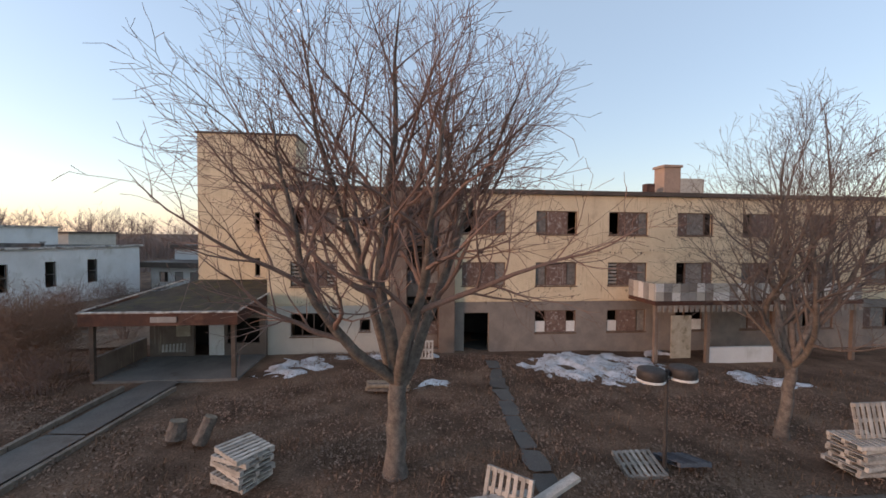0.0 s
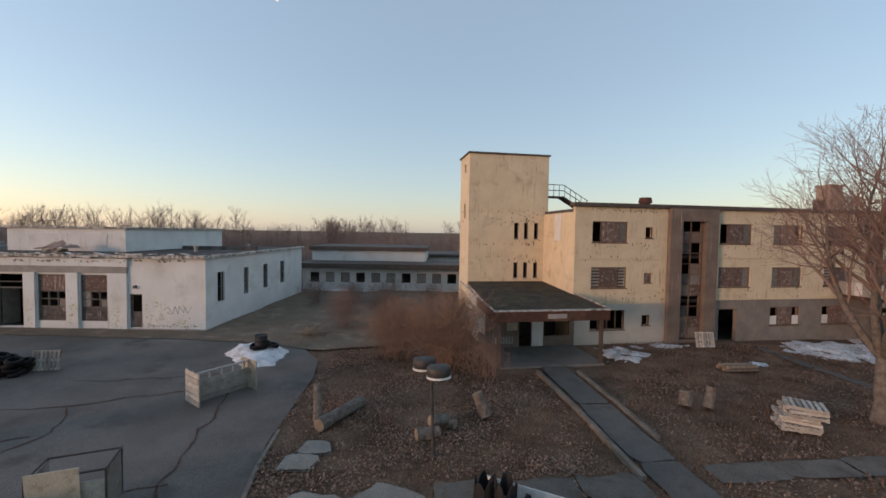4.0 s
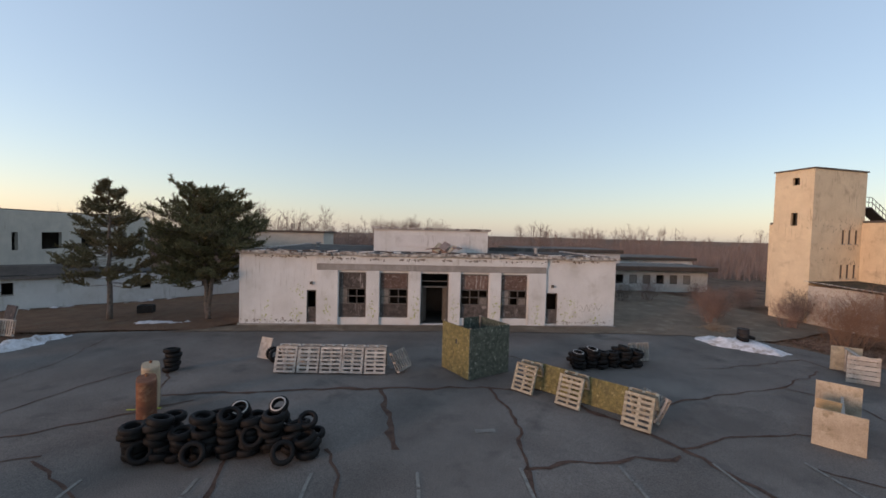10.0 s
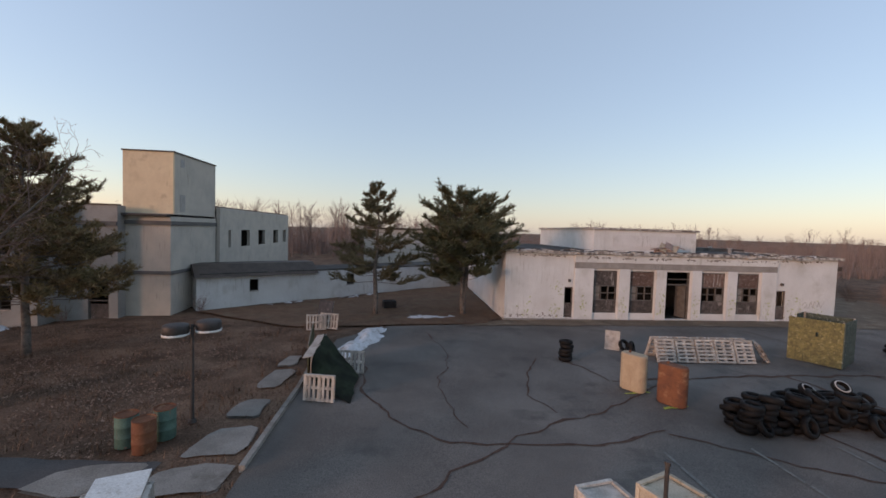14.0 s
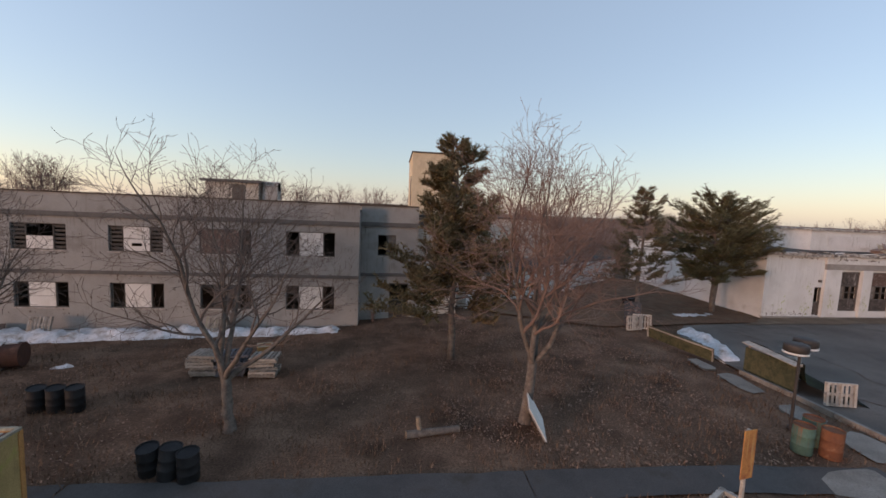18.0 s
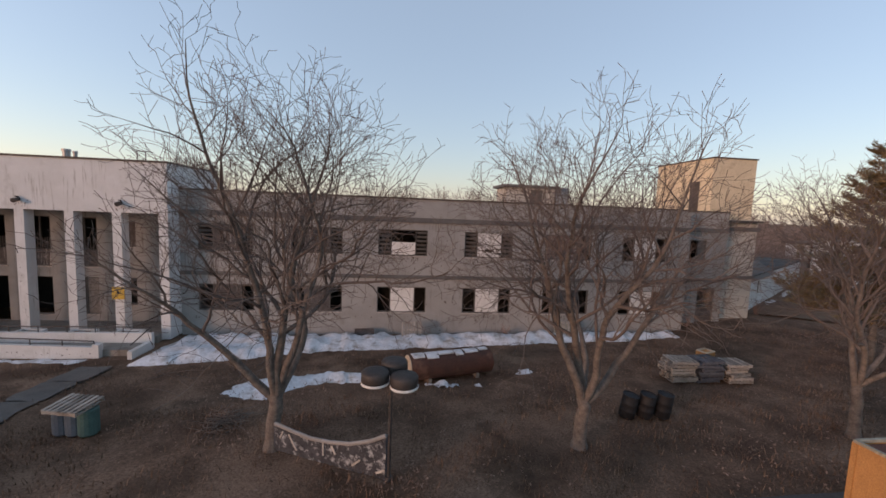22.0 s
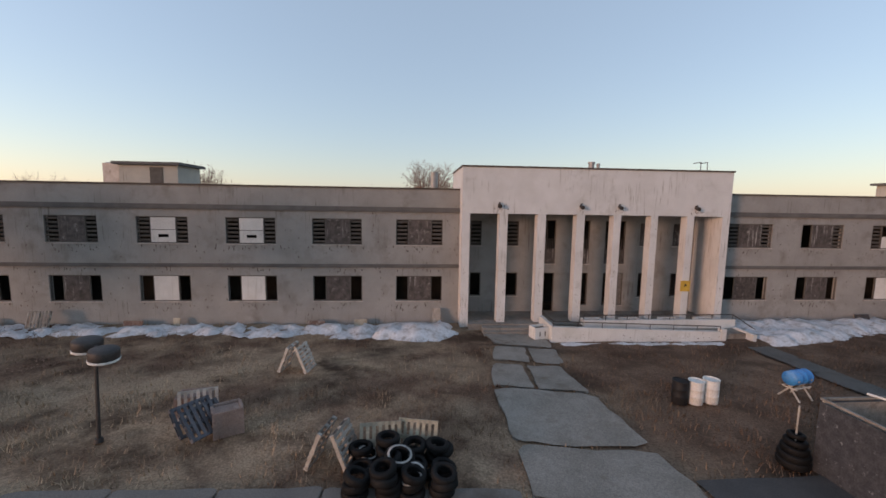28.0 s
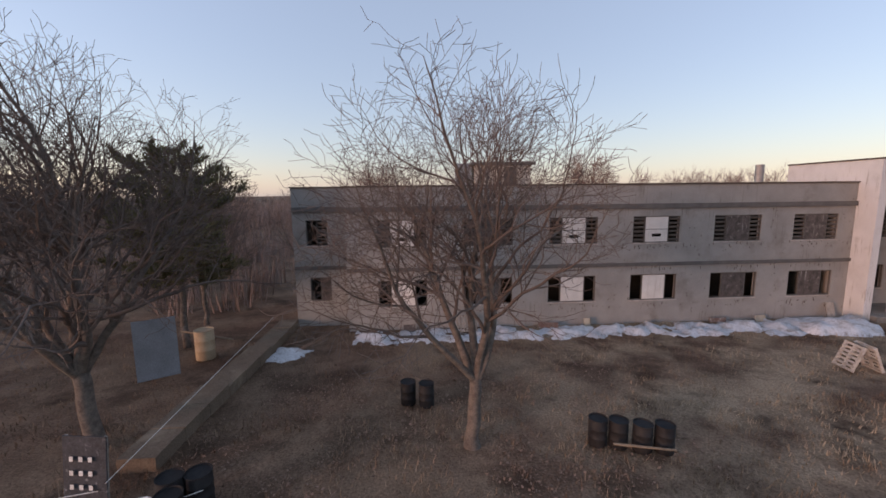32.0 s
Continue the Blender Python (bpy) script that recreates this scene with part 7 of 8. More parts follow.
def split_drum(x, y, h, seed):
    """A burnt plastic drum whose torn rim rises in uneven points."""
    r = random.Random(seed)
    n, rad = 16, 0.27
    tops = [h * (0.72 + 0.28 * abs(math.sin(k * 2.1 + seed)) + r.uniform(-0.08, 0.06)) for k in range(n)]
    rings = [[(rad * f * math.cos(6.283 * k / n) * (1 + r.gauss(0, 0.02)), rad * f * math.sin(6.283 * k / n) * (1 + r.gauss(0, 0.02)), z if z < 9 else tops[k]) for k in range(n)]
             for f, z in ((0.96, 0.0), (1.0, 0.04), (1.0, h * 0.3), (1.05, h * 0.33), (1.0, h * 0.36), (1.02, 9.9), (0.9, 9.9), (0.88, 0.06))]
    s = S()
    s.v = [p for ring in rings for p in ring]
    s.f = [(a * n + k, a * n + (k + 1) % n, a * n + n + (k + 1) % n, a * n + n + k) for a in range(len(rings) - 1) for k in range(n)]
    d = thing("torn_drum", "black plastic drum with a torn jagged rim", "drum", at(x, y, 40 * seed, 0.02, r.uniform(-5, 5), r.uniform(-5, 5)), "torn drums")
    part("shell", s, BLACK, d)
    part("floor_disc", S().tube((0, 0, 0.01), (0, 0, 0.05), rad * 0.86, rad * 0.86, 16), BLACK, d)


for i, (x, y) in enumerate(((-18.75, 4.3), (-18.25, 4.0), (-17.8, 3.7), (-18.15, 3.4))):
    split_drum(x, y, (1.25, 1.35, 1.1, 1.2)[i], i + 1)
gate = thing("plank_barrier", "plank barrier with a rail and two end panels on the asphalt", "barricade", at(-29.45, 11.7, 55, 0.04))
for j in range(4):
    part("plank", S().box(-1.15, 1.15, -0.02, 0.02, 0.02 + 0.23 * j, 0.235 + 0.23 * j), PALLET, gate)
for u in (-1.0, -0.5, 0.0, 0.5, 1.0):
    part("rail_post", S().box(u - 0.04, u + 0.04, 0.022, 0.08, 0, 1.2), PALLETW, gate)
part("rail", S().box(-1.18, 1.18, -0.05, 0.08, 1.203, 1.26), PALLETW, gate)
for j in range(6):
    part("end_slat", S().box(-1.22, -1.18, -0.6, 0.6, 0.02 + 0.23 * j, 0.21 + 0.23 * j), PALLETW, gate)
for v in (-0.55, 0.0, 0.55):
    part("end_upright", S().box(-1.178, -1.155, v - 0.05, v + 0.05, 0, 1.4), PALLET, gate)
part("end_panel", S().box(1.18, 1.22, -0.65, 0.6, 0, 1.3), PALLETY, gate, "panel with a yellow-green splash")
part("paint_splash", S().box(1.223, 1.226, -0.35, 0.3, 0.55, 1.1), LIME, gate)
for i in range(3):
    tyre(at(-30.6 + 0.4 * i, 17.3 + 0.2 * i, 40 * i, 0.55 + 0.15 * (i % 2), 12, 8), False, "black tyre on a snow heap", "tyres on snow")
drum("black_tub", "black tub sitting on a snow heap", -30.4, 17.5, BLACK, 0.75, 0.34, dz=0.4)
bp = S()
r = random.Random(3)
for i in range(260):
    a, b = r.uniform(0, 6.28), r.uniform(0, 0.9)
    p = Vector((math.cos(a) * b, math.sin(a) * b, r.uniform(0.0, 0.55 * (1.1 - b))))
    bp.tube(p, p + Vector((r.gauss(0, 0.4), r.gauss(0, 0.4), r.gauss(0, 0.12))), 0.014, 0.008, 3, False)
single("brush_pile", bp, LOGW, "heap of cut pale branches on the ground", "brush pile", at(-28.9, 21.8), kind="stuff")
bp2 = S()
bp2.v, bp2.f = list(bp.v), list(bp.f)
single("brush_pile", bp2.turned(Matrix.Scale(0.8, 4)), BARK, "low mound of dark brush on the lawn", "brush pile", at(-122.2, 10.8), kind="stuff")
cage = thing("box_frame", "open plywood box with dark steel top frame", "barricade", at(-29.1, 4.4, 22, 0.1))
part("side_panel", S().box(-0.78, 0.78, -0.52, -0.49, 0, 0.95), PALLET, cage)
part("side_panel", S().box(0.75, 0.78, -0.49, 0.52, 0, 1.15), PALLET, cage)
part("side_panel", S().box(-0.78, -0.75, -0.49, 0.52, 0, 1.15), PALLET, cage)
for a, b in (((-0.78, -0.52), (0.78, -0.52)), ((0.78, -0.52), (0.78, 0.52)), ((0.78, 0.52), (-0.78, 0.52)), ((-0.78, 0.52), (-0.78, -0.52))):
    part("frame_bar", S().tube((*a, 1.2), (*b, 1.2), 0.03, n=6), STEEL, cage)
    part("frame_post", S().tube((*a, 0), (*a, 1.2), 0.03, n=6), STEEL, cage)

part("face_board", S().box(-0.72, 0.3, -0.58, -0.545, 0.0, 1.45).turned(pose(0, 0, 0, 4, 0, 0)), PLYP, cage, "tall stained plywood board")
for z in (0.45, 0.85):
    part("frame_bar", S().tube((-0.78, -0.52, z), (-0.78, 0.52, z), 0.022, n=6), STEEL, cage)
crate("scrap_crate", "low crate of stained plywood beside a steel frame", at(-30.35, 2.55, -28, 0.05), 1.05, 0.9, 1.0, PLYP, PALLET, True, False)
drum("rusty_drum", "rusted drum beside stained plywood boxes", -31.1, 1.25, RUST, 0.9, 0.3, RUST, dz=0.05)
for i in range(7):
    r = random.Random(90 + i)
    x, y = -31.2 + r.uniform(-0.3, 0.5), 2.6 + r.uniform(-0.6, 0.6)
    single("scrap_stick", S().box(-0.03, 0.03, -0.02, 0.02, 0, r.uniform(0.6, 1.1)), PALLET, "weathered stick leaning on scrap boxes", "stick", at(x, y, r.uniform(0, 180), 0.03, r.uniform(-35, 35), r.uniform(-35, 35)), "scrap sticks")

# ---------------------------------------------------------------- on the parking lot
bar = thing("panel_barrier", "long paint-spattered barrier with plywood end panels", "barricade", at(-36.85, 6.0, 41, 0.05))
part("long_panel", S().box(-1.65, 1.65, -0.03, 0.0, 0.0, 0.85), SPATBLU, bar)
part("top_rail", S().box(-1.65, 1.65, -0.05, 0.04, 0.853, 0.9), PALLET, bar)
for u, h in ((-1.7, 1.25), (1.7, 1.35)):
    part("end_panel", S().box(u - 0.02, u + 0.02, -0.55, 0.75, 0, h), PLYP, bar)
part("brace_panel", S().box(-0.02, 0.02, 0.02, 0.7, 0, 1.1), PLY, bar)
booth = thing("spattered_booth", "open-topped plywood booth spattered green and yellow", "booth", pose(-49.55, 11.15, gz(-49.5, 11.2) + 0.1, 0, 0, 29))
part("front_wall", S().box(0.0, 2.45, 0.0, 0.04, 0, 2.35), SPATTER, booth, "green spattered plywood wall")
part("left_wall", wall(0.04, 2.25, 0, 2.35, -0.04, 0.0, [(1.0, 1.12, 1.45, 1.7)]).turned(pose(0, 0, 0, 0, 0, 90)), SPATYEL, booth, "yellow spattered plywood wall with a peep hole")
part("right_wall", S().box(2.41, 2.45, 0.04, 2.25, 0, 2.35), SPATTER, booth)
part("back_wall", S().box(1.3, 2.41, 2.21, 2.25, 0, 2.35), SPATTER, booth)
for x, y in ((0.04, 0.04), (2.31, 0.04), (0.04, 2.15), (2.31, 2.1)):
    part("corner_post", S().box(x, x + 0.08, y, y + 0.08, 0, 2.4), PALLET, booth)
for i in range(5):
    u = -58.0 + 1.06 * i
    a_frame(u - 0.15, 13.05 - 0.07 * i, -4 + (i % 3) * 2, PALLETW, "pale pallet in a row of A-frame barricades")
pallet(stand(-52.75, 12.7, 60, 30), PALLET, "grey pallet propped at the barricade's end")
panel("leaning_board", "pale board propped against a tyre", -60.0, 14.7, -30, 0.8, 1.1, PALLETW, 18)
tyre(stand(-59.4, 14.5, 20, 25, -0.12), False, "black tyre leaning on a board")
tyre(stand(-59.15, 14.1, 50, 15, -0.12), False, "black tyre leaning on a board")
for i, (x, y, rz) in enumerate(((-47.0, 10.2, -47), (-45.6, 8.7, -47), (-43.85, 6.85, -47))):
    a_frame(x, y, rz, PALLETY, "yellowed spattered pallet in an A-frame barricade")
panel("spattered_screen", "yellow-green spattered panel between pallets", -46.2, 9.75, -47, 2.2, 1.15, SPATYEL, 8)
panel("spattered_screen", "yellow-green spattered panel between pallets", -44.75, 8.2, -47, 2.0, 1.1, SPATYEL, 8)
pallet(stand(-43.2, 7.2, -80, 32), PALLET, "grey pallet propped at the barricade's end")
tyre_heap(-43.9, 13.1, -40.0, 13.6, 6, 2, (4, 5, 4), 7, (3, 11))
pallet(stand(-39.6, 14.2, 10, 8), PALLET, "grey pallet standing behind the tyres")
tyre_heap(-60.5, 5.55, -55.5, 5.85, 8, 2, (5, 6, 4, 6, 6), 8)
tyre_heap(-55.6, 5.5, -55.0, 5.6, 1, 2, (3, 2), 9)
tyre(at(-57.5, 5.8, 0, 1.28, 32, 8), True, big=0.85)
tyre(at(-56.3, 5.7, 0, 1.42, 38, -10), True, big=0.85)
tyre(at(-56.9, 5.2, 0, 0.72, 62, 14))
tyre(at(-55.4, 5.6, 0, 1.0, 35, 4), big=0.85)
for x, y, rx, ry in ((-59.9, 5.0, 55, 10), (-58.4, 4.85, 66, -12), (-55.9, 4.8, 60, 6)):
    tyre(at(x, y, 20, 0.42, rx, ry), False, "black tyre leaning on the front of a heap")
tyre_stack(-63.5, 12.9, 5, 4)


def oval_tank(label, x, y, rz, mat):
    """A flat-sided oil tank stood on end, with a rim at top and bottom."""
    t = thing("oil_tank", label, "tank", at(x, y, rz, 0.05))
    n = 28

    def ring(k):
        out = []
        for i in range(n):
            a = 2 * math.pi * i / n
            c, d = math.cos(a), math.sin(a)
            out.append((k * (0.28 * (1 if c > 0 else -1) + 0.27 * c) if abs(c) > 1e-6 else 0.0, k * 0.29 * d))
        return out

    body = S()
    levels = [(0.0, 0.0), (0.9, 0.0), (1.0, 0.05), (1.0, 1.5), (0.93, 1.56), (0.0, 1.57)]
    for k, z in levels:
        body.v += [(u, v, z) for u, v in ring(k)]
    body.f = [(k * n + i, k * n + (i + 1) % n, (k + 1) * n + (i + 1) % n, (k + 1) * n + i) for k in range(len(levels) - 1) for i in range(n)]
    part("body", body, mat, t, smooth=False)
    part("seam", S().box(-0.02, 0.02, -0.305, -0.292, 0.05, 1.5), mat, t)
    part("filler_cap", S().tube((0.2, 0, 1.56), (0.2, 0, 1.66), 0.05, n=10), RUST, t)
    single("paint_splash", ribbon([(x - 0.6, y - 0.42), (x, y - 0.5), (x + 0.55, y - 0.3)], 0.12, 0.062, int(-x)), LIME, "lime-yellow paint spattered on the asphalt", "paint mark", kind="structure")
    return t


oval_tank("tan oval oil tank standing on end", -62.1, 9.05, 121, TAN)
oval_tank("rusted oval oil tank standing on end", -61.35, 7.6, 121, RUST)
tyre(stand(-61.6, 23.6, 0, 3, -0.15), False, "single tyre leaning on the white hall")
crate("plywood_box", "tall pale plywood box on the asphalt", at(-66.4, 0.5, 22, 0.05), 0.95, 0.95, 1.35, PLYP, PLYP)
crate("plywood_box", "weathered plywood box on the asphalt", at(-67.55, 0.95, 12, 0.05), 0.95, 0.9, 0.98, PALLETW, PALLETW)
crate("plywood_box", "low plywood box on the asphalt", at(-68.75, 0.85, 18, 0.05), 0.9, 0.8, 0.62, PLYP, PLYP)
crate("plywood_box", "small plywood box on the asphalt", at(-65.6, 0.35, 30, 0.05), 0.35, 0.5, 1.0, PLYP, PLYP)
single("steel_post", S().tube((0, 0, 0), (0, 0, 2.38), 0.04, n=8).tube((0, 0, 2.38), (0, 0, 2.45), 0.06, n=8), STEEL, "thin black steel post beside plywood boxes", "post", at(-67.0, -0.1))
blk = thing("black_slatted_box", "big black slatted box at the edge of the lot", "box", at(-59.9, 0.3, 8, 0.05))
part("body", S().box(-1.5, 1.5, -0.5, 0.5, 0, 0.8), BLACK, blk)
for i in range(5):
    part("lid_slat", S().box(-1.53, 1.53, -0.52 + 0.21 * i, -0.34 + 0.21 * i, 0.803, 0.84), BLACK, blk)

# tarpaulin shelter at the kerb
tent = thing("tarp_shelter", "black-green tarpaulin draped over a leaning frame at the kerb", "shelter", at(-74.65, 10.05, 0))
ts = S()
n = 14
far_top, near_top, near_side = Vector((-1.03, 2.18, 1.62)), Vector((-0.96, -0.57, 1.42)), Vector((-0.94, -0.75, 0.55))
near_foot, far_foot = Vector((0.75, -2.0, 0.04)), Vector((0.78, 0.85, 0.04))
for i in range(n + 1):
    for j in range(n + 1):
        u, v = i / n, j / n
        a = near_top.lerp(near_side, v / 0.4) if v < 0.4 else near_side.lerp(near_foot, (v - 0.4) / 0.6)
        b = far_top.lerp(far_foot, v)
        fold = 0.09 * noise.noise((u * 5, v * 2.5, 2)) + 0.05 * noise.noise((u * 11, v * 6, 5))
        bow = 0.22 * math.sin(math.pi * u) * math.sin(math.pi * v)
        hem = 0.22 * math.sin(math.pi * u) * v ** 3          # the hem lifts between its two pegged corners
        ts.v.append(tuple(a.lerp(b, u) + Vector((fold + bow, -0.3 * fold, fold * 0.4 + bow * 0.5 + hem))))
ts.f = [(i * (n + 1) + j, (i + 1) * (n + 1) + j, (i + 1) * (n + 1) + j + 1, i * (n + 1) + j + 1) for i in range(n) for j in range(n)]
ts.add([(x - 0.02, y + 0.004, z - 0.012) for x, y, z in ts.v], [tuple(reversed(f)) for f in ts.f])
part("tarpaulin", ts, TARP, tent, smooth=True)
part("ridge_pole", S().tube((-1.07, 2.25, 1.52), (-1.02, -0.5, 1.32), 0.04, n=8), PALLET, tent)
for x, y, z in ((-1.1, 2.1, 1.5), (-1.06, -0.4, 1.3)):
    part("prop", S().tube((x, y, 0), (x, y, z), 0.045, n=8), PALLET, tent)
part("net_wall", S().box(-1.22, -1.17, -0.45, 2.2, 0.05, 1.28), CAMO, tent, "green camouflage netting on the lawn side")
part("top_board", S().add([(-1.4, -0.5, 1.30), (-0.98, -0.5, 1.36), (-0.98, 2.25, 1.55), (-1.4, 2.25, 1.48), (-1.4, -0.5, 1.34), (-0.98, -0.5, 1.40), (-0.98, 2.25, 1.59), (-1.4, 2.25, 1.52)],
    [(0, 3, 2, 1), (4, 5, 6, 7), (0, 1, 5, 4), (1, 2, 6, 5), (2, 3, 7, 6), (3, 0, 4, 7)]), PALLETW, tent, "pale weathered board along the ridge")
pallet(stand(-75.1, 8.4, -12, 4), PALLETW, "pale pallet standing at the kerb")
pallet(stand(-74.3, 11.4, -10, 8), PALLETW, "pale pallet standing by the tarpaulin")
panel("camo_fence", "low camouflage-netted fence at the lawn's edge", -77.0, 15.6, 100, 4.6, 0.75, CAMO, 6)
pallet(stand(-77.6, 19.2, 10, 4), PALLETW, "pale pallet standing at the lawn's edge")
pallet(stand(-76.8, 19.5, -15, 8), PALLETW, "pale pallet standing at the lawn's edge")
panel("dark_board", "dark board in a white frame propped upright", -77.3, 19.8, -25, 1.1, 1.75, SPATBLU, 14, 0.1, 0.05, PALLETW)
crate("black_box", "small black box under the pines", at(-73.2, 26.6, 15), 1.0, 0.7, 0.6, BLACK, BLACK, True, False)

# ---------------------------------------------------------------- west lawn, first part
drum("green_drum", "dull green steel drum with a rusty lid", -80.15, 5.55, GREEN, 0.95, 0.3, RUST)
drum("rusty_drum", "rusted steel drum on the lawn", -79.45, 5.2, RUST, 0.95, 0.3, RUST)
drum("teal_drum", "streaked grey-green steel drum on the lawn", -79.3, 5.95, GREEN, 0.95, 0.3, RUST)
panel("sheet_board", "pale blue-white board leaning against a tree", -88.5, 7.5, 74, 1.6, 1.3, BOARDW, 30)
post = thing("marker_board", "orange rust-stained board on a stake beside the walk", "marker", at(-85.75, 2.25, 10))
part("shaft", S().box(-0.035, 0.035, -0.035, 0.035, -0.1, 2.95), PALLET, post)
part("cap_board", S().box(-0.19, 0.19, -0.06, -0.037, 1.75, 2.95), RUSTOR, post, "orange rust-stained board")
log("fallen broken log on the lawn", (-93.5, 7.5), (-91.6, 7.75), 0.14)
log("broken stub standing on the lawn", (-93.0, 7.6, -0.05), (-93.1, 7.65, 0.6), 0.09, LOGW)


def pallet_box(x, y, rz, mat):
    for k in range(4):
        pallet(pose(x, y, gz(x, y) + 0.05, 0, 0, rz + 90 * k) @ pose(0, -0.55, 0.5, 90, 0, 0) @ pose(0, 0, -0.07), mat, "pale pallet wired upright into a box", "pallet boxes")


pallet_box(-85.95, 2.05, 28, PALLETW)
pallet_box(-77.7, 1.3, 20, PALLETW)
panel("white_cover", "white sheet laid over a pallet box", -77.7, 1.3, 20, 1.0, 1.0, WHITEP, 89, 1.1)
for i, (x, y) in enumerate(((-102.75, 13.8), (-101.45, 13.7), (-100.1, 13.6))):
    pallet_stack(x, y, 6 * i - 5, 7 - (i == 2), PALLETB if i == 1 else PALLET, 20 + i)
crate("orange_box", "small orange box on a pallet stack", at(-100.4, 14.9, 20, 0.05), 0.7, 0.5, 0.95, ORANGE, ORANGE, True, False)
for x, y in ((-101.05, 6.35), (-100.45, 6.1), (-99.8, 5.95), (-107.3, 10.5), (-106.6, 10.45), (-105.9, 10.4)):
    drum("black_drum", "dented black drum standing on the lawn", x, y, BLACK, 0.80 + 0.14 * ((x * 7.3) % 1), 0.29, None, at(x, y, (x * 37) % 90, 0.03, 7 * math.sin(x * 9), 6 * math.cos(x * 5)))
tb = thing("timber_booth", "orange plywood booth, open in front, dark red lid", "booth", at(-104.0, 3.78, 1, 0.03))
part("left_wall", wall(-0.95, 0.95, 0, 2.34, -1.0, -0.96, [(0.1, 0.32, 1.35, 1.95)]).turned(pose(0, 0, 0, 0, 0, -90)), ORANGE, tb, "orange plywood wall with a slot")
part("right_wall", S().box(0.96, 1.0, -0.95, 0.95, 0, 2.34), PLYB, tb, "plywood wall with yellow-green stains")
part("back_wall", S().box(-0.95, 0.95, 0.92, 0.96, 0, 2.34), ORANGE, tb)
for u in (-0.95, 0.0, 0.87):
    part("wall_batten", S().box(1.003, 1.03, u, u + 0.08, 0.13, 2.3), ORANGE, tb)
    part("wall_batten", S().box(-1.03, -1.003, u, u + 0.08, 0.13, 2.3), ORANGE, tb)
part("inner_lining", S().box(-0.92, 0.92, 0.89, 0.917, 0.02, 2.3), CRATEIN, tb, "dark red-brown lining")
part("floor_board", S().box(-0.93, 0.93, -0.9, 0.885, 0.0, 0.05), CRATEIN, tb)
part("lid", S().box(-0.9, 0.9, -0.88, 0.88, 2.28, 2.315), CRATEIN, tb, "dark red-brown lid")
part("lid_stripe", S().box(0.62, 0.72, -0.86, 0.86, 2.318, 2.33), PALLETW, tb, "pale batten across the lid")
for x in (-1.02, 0.93):
    for y in (-0.99, 0.91):
        part("corner_post", S().box(x, x + 0.09, y, y + 0.09, 0, 2.34), ORANGE, tb)
    part("top_rail", S().box(x, x + 0.09, -0.98, 0.98, 2.343, 2.41), PALLETY, tb)
    part("foot_rail", S().box(x - 0.012, x + 0.1, -0.85, 0.85, 0.02, 0.12), ORANGE, tb)
for y in (-0.99, 0.91):
    part("top_rail", S().box(-0.925, 0.925, y, y + 0.09, 2.343, 2.41), PALLETY, tb)
tyre_heap(-101.3, 2.0, -98.9, 1.9, 4, 2, (3, 4, 4, 3), 15, (9,))
tyre_heap(-109.9, 3.0, -107.9, 2.9, 3, 2, (2, 3, 3), 16, (4,))
tank = thing("rusty_tank", "rusted cylindrical tank lying on the lawn, snow on top", "tank", at(-113.6, 14.85, 15))
part("barrel", S().tube((-2.1, 0, 0.62), (2.0, 0, 0.62), 0.58, 0.58, 24), RUSTD, tank, smooth=False)
part("end_disc", S().tube((-2.14, 0, 0.62), (-2.103, 0, 0.62), 0.6, 0.6, 24), PLYP, tank, "pale round end plate")
for u in (-1.3, 0.0, 1.3):
    part("hoop", S().tube((u, 0, 0.62), (u + 0.06, 0, 0.62), 0.595, 0.595, 24), RUSTD, tank)
for u in (-1.2, 1.2):
    part("cradle", S().box(u - 0.08, u + 0.08, -0.5, 0.5, -0.05, 0.2), PALLET, tank)
for u0, u1, v0, v1 in ((-1.95, -1.4, -0.28, 0.2), (-1.3, -0.75, -0.36, 0.25), (-0.7, 0.05, -0.2, 0.28), (0.12, 0.5, -0.33, 0.1), (0.62, 1.3, -0.25, 0.25), (1.4, 1.85, -0.15, 0.2)):
    part("snow_cap", S().add([(u, v, 0.62 + math.sqrt(0.597 ** 2 - v * v) + k) for k in (0, 0.05) for v in (v0, (v0 + v1) / 2, v1) for u in (u0, u1)],
        [(0, 2, 3, 1), (2, 4, 5, 3), (6, 7, 9, 8), (8, 9, 11, 10), (0, 1, 7, 6), (4, 10, 11, 5), (0, 6, 8, 2), (2, 8, 10, 4), (1, 3, 9, 7), (3, 5, 11, 9)]), SNOWM, tank)
for x, y, rz in ((-115.3, 20.9, 5), (-105.0, 20.7, -5), (-171.9, 21.0, 4)):
    pallet(stand(x, y, rz, 22), PALLET, "grey pallet leaning against the wall under a window")
panel("leaning_sheet", "greenish sheet leaning against the wall", -105.2, 20.9, 2, 1.5, 1.0, PALLETY, 30)
for x, y, rz, w, h, m_ in ((-175.3, 21.2, 5, 0.7, 0.45, BOARDG), (-166.8, 21.2, -6, 1.2, 0.35, BOARDB), (-164.3, 21.3, 3, 0.4, 0.5, PLYP), (-153.0, 21.2, 8, 0.8, 0.4, PLYP), (-148.2, 21.2, -10, 0.5, 1.1, PALLET), (-155.8, 21.3, 0, 1.1, 0.3, BOARDB), (-118.2, 21.2, 4, 1.2, 0.5, BOARDG)):
    panel("scrap_board", "scrap board leaning at the foot of the wall", x, y, rz, w, h, m_, 18)

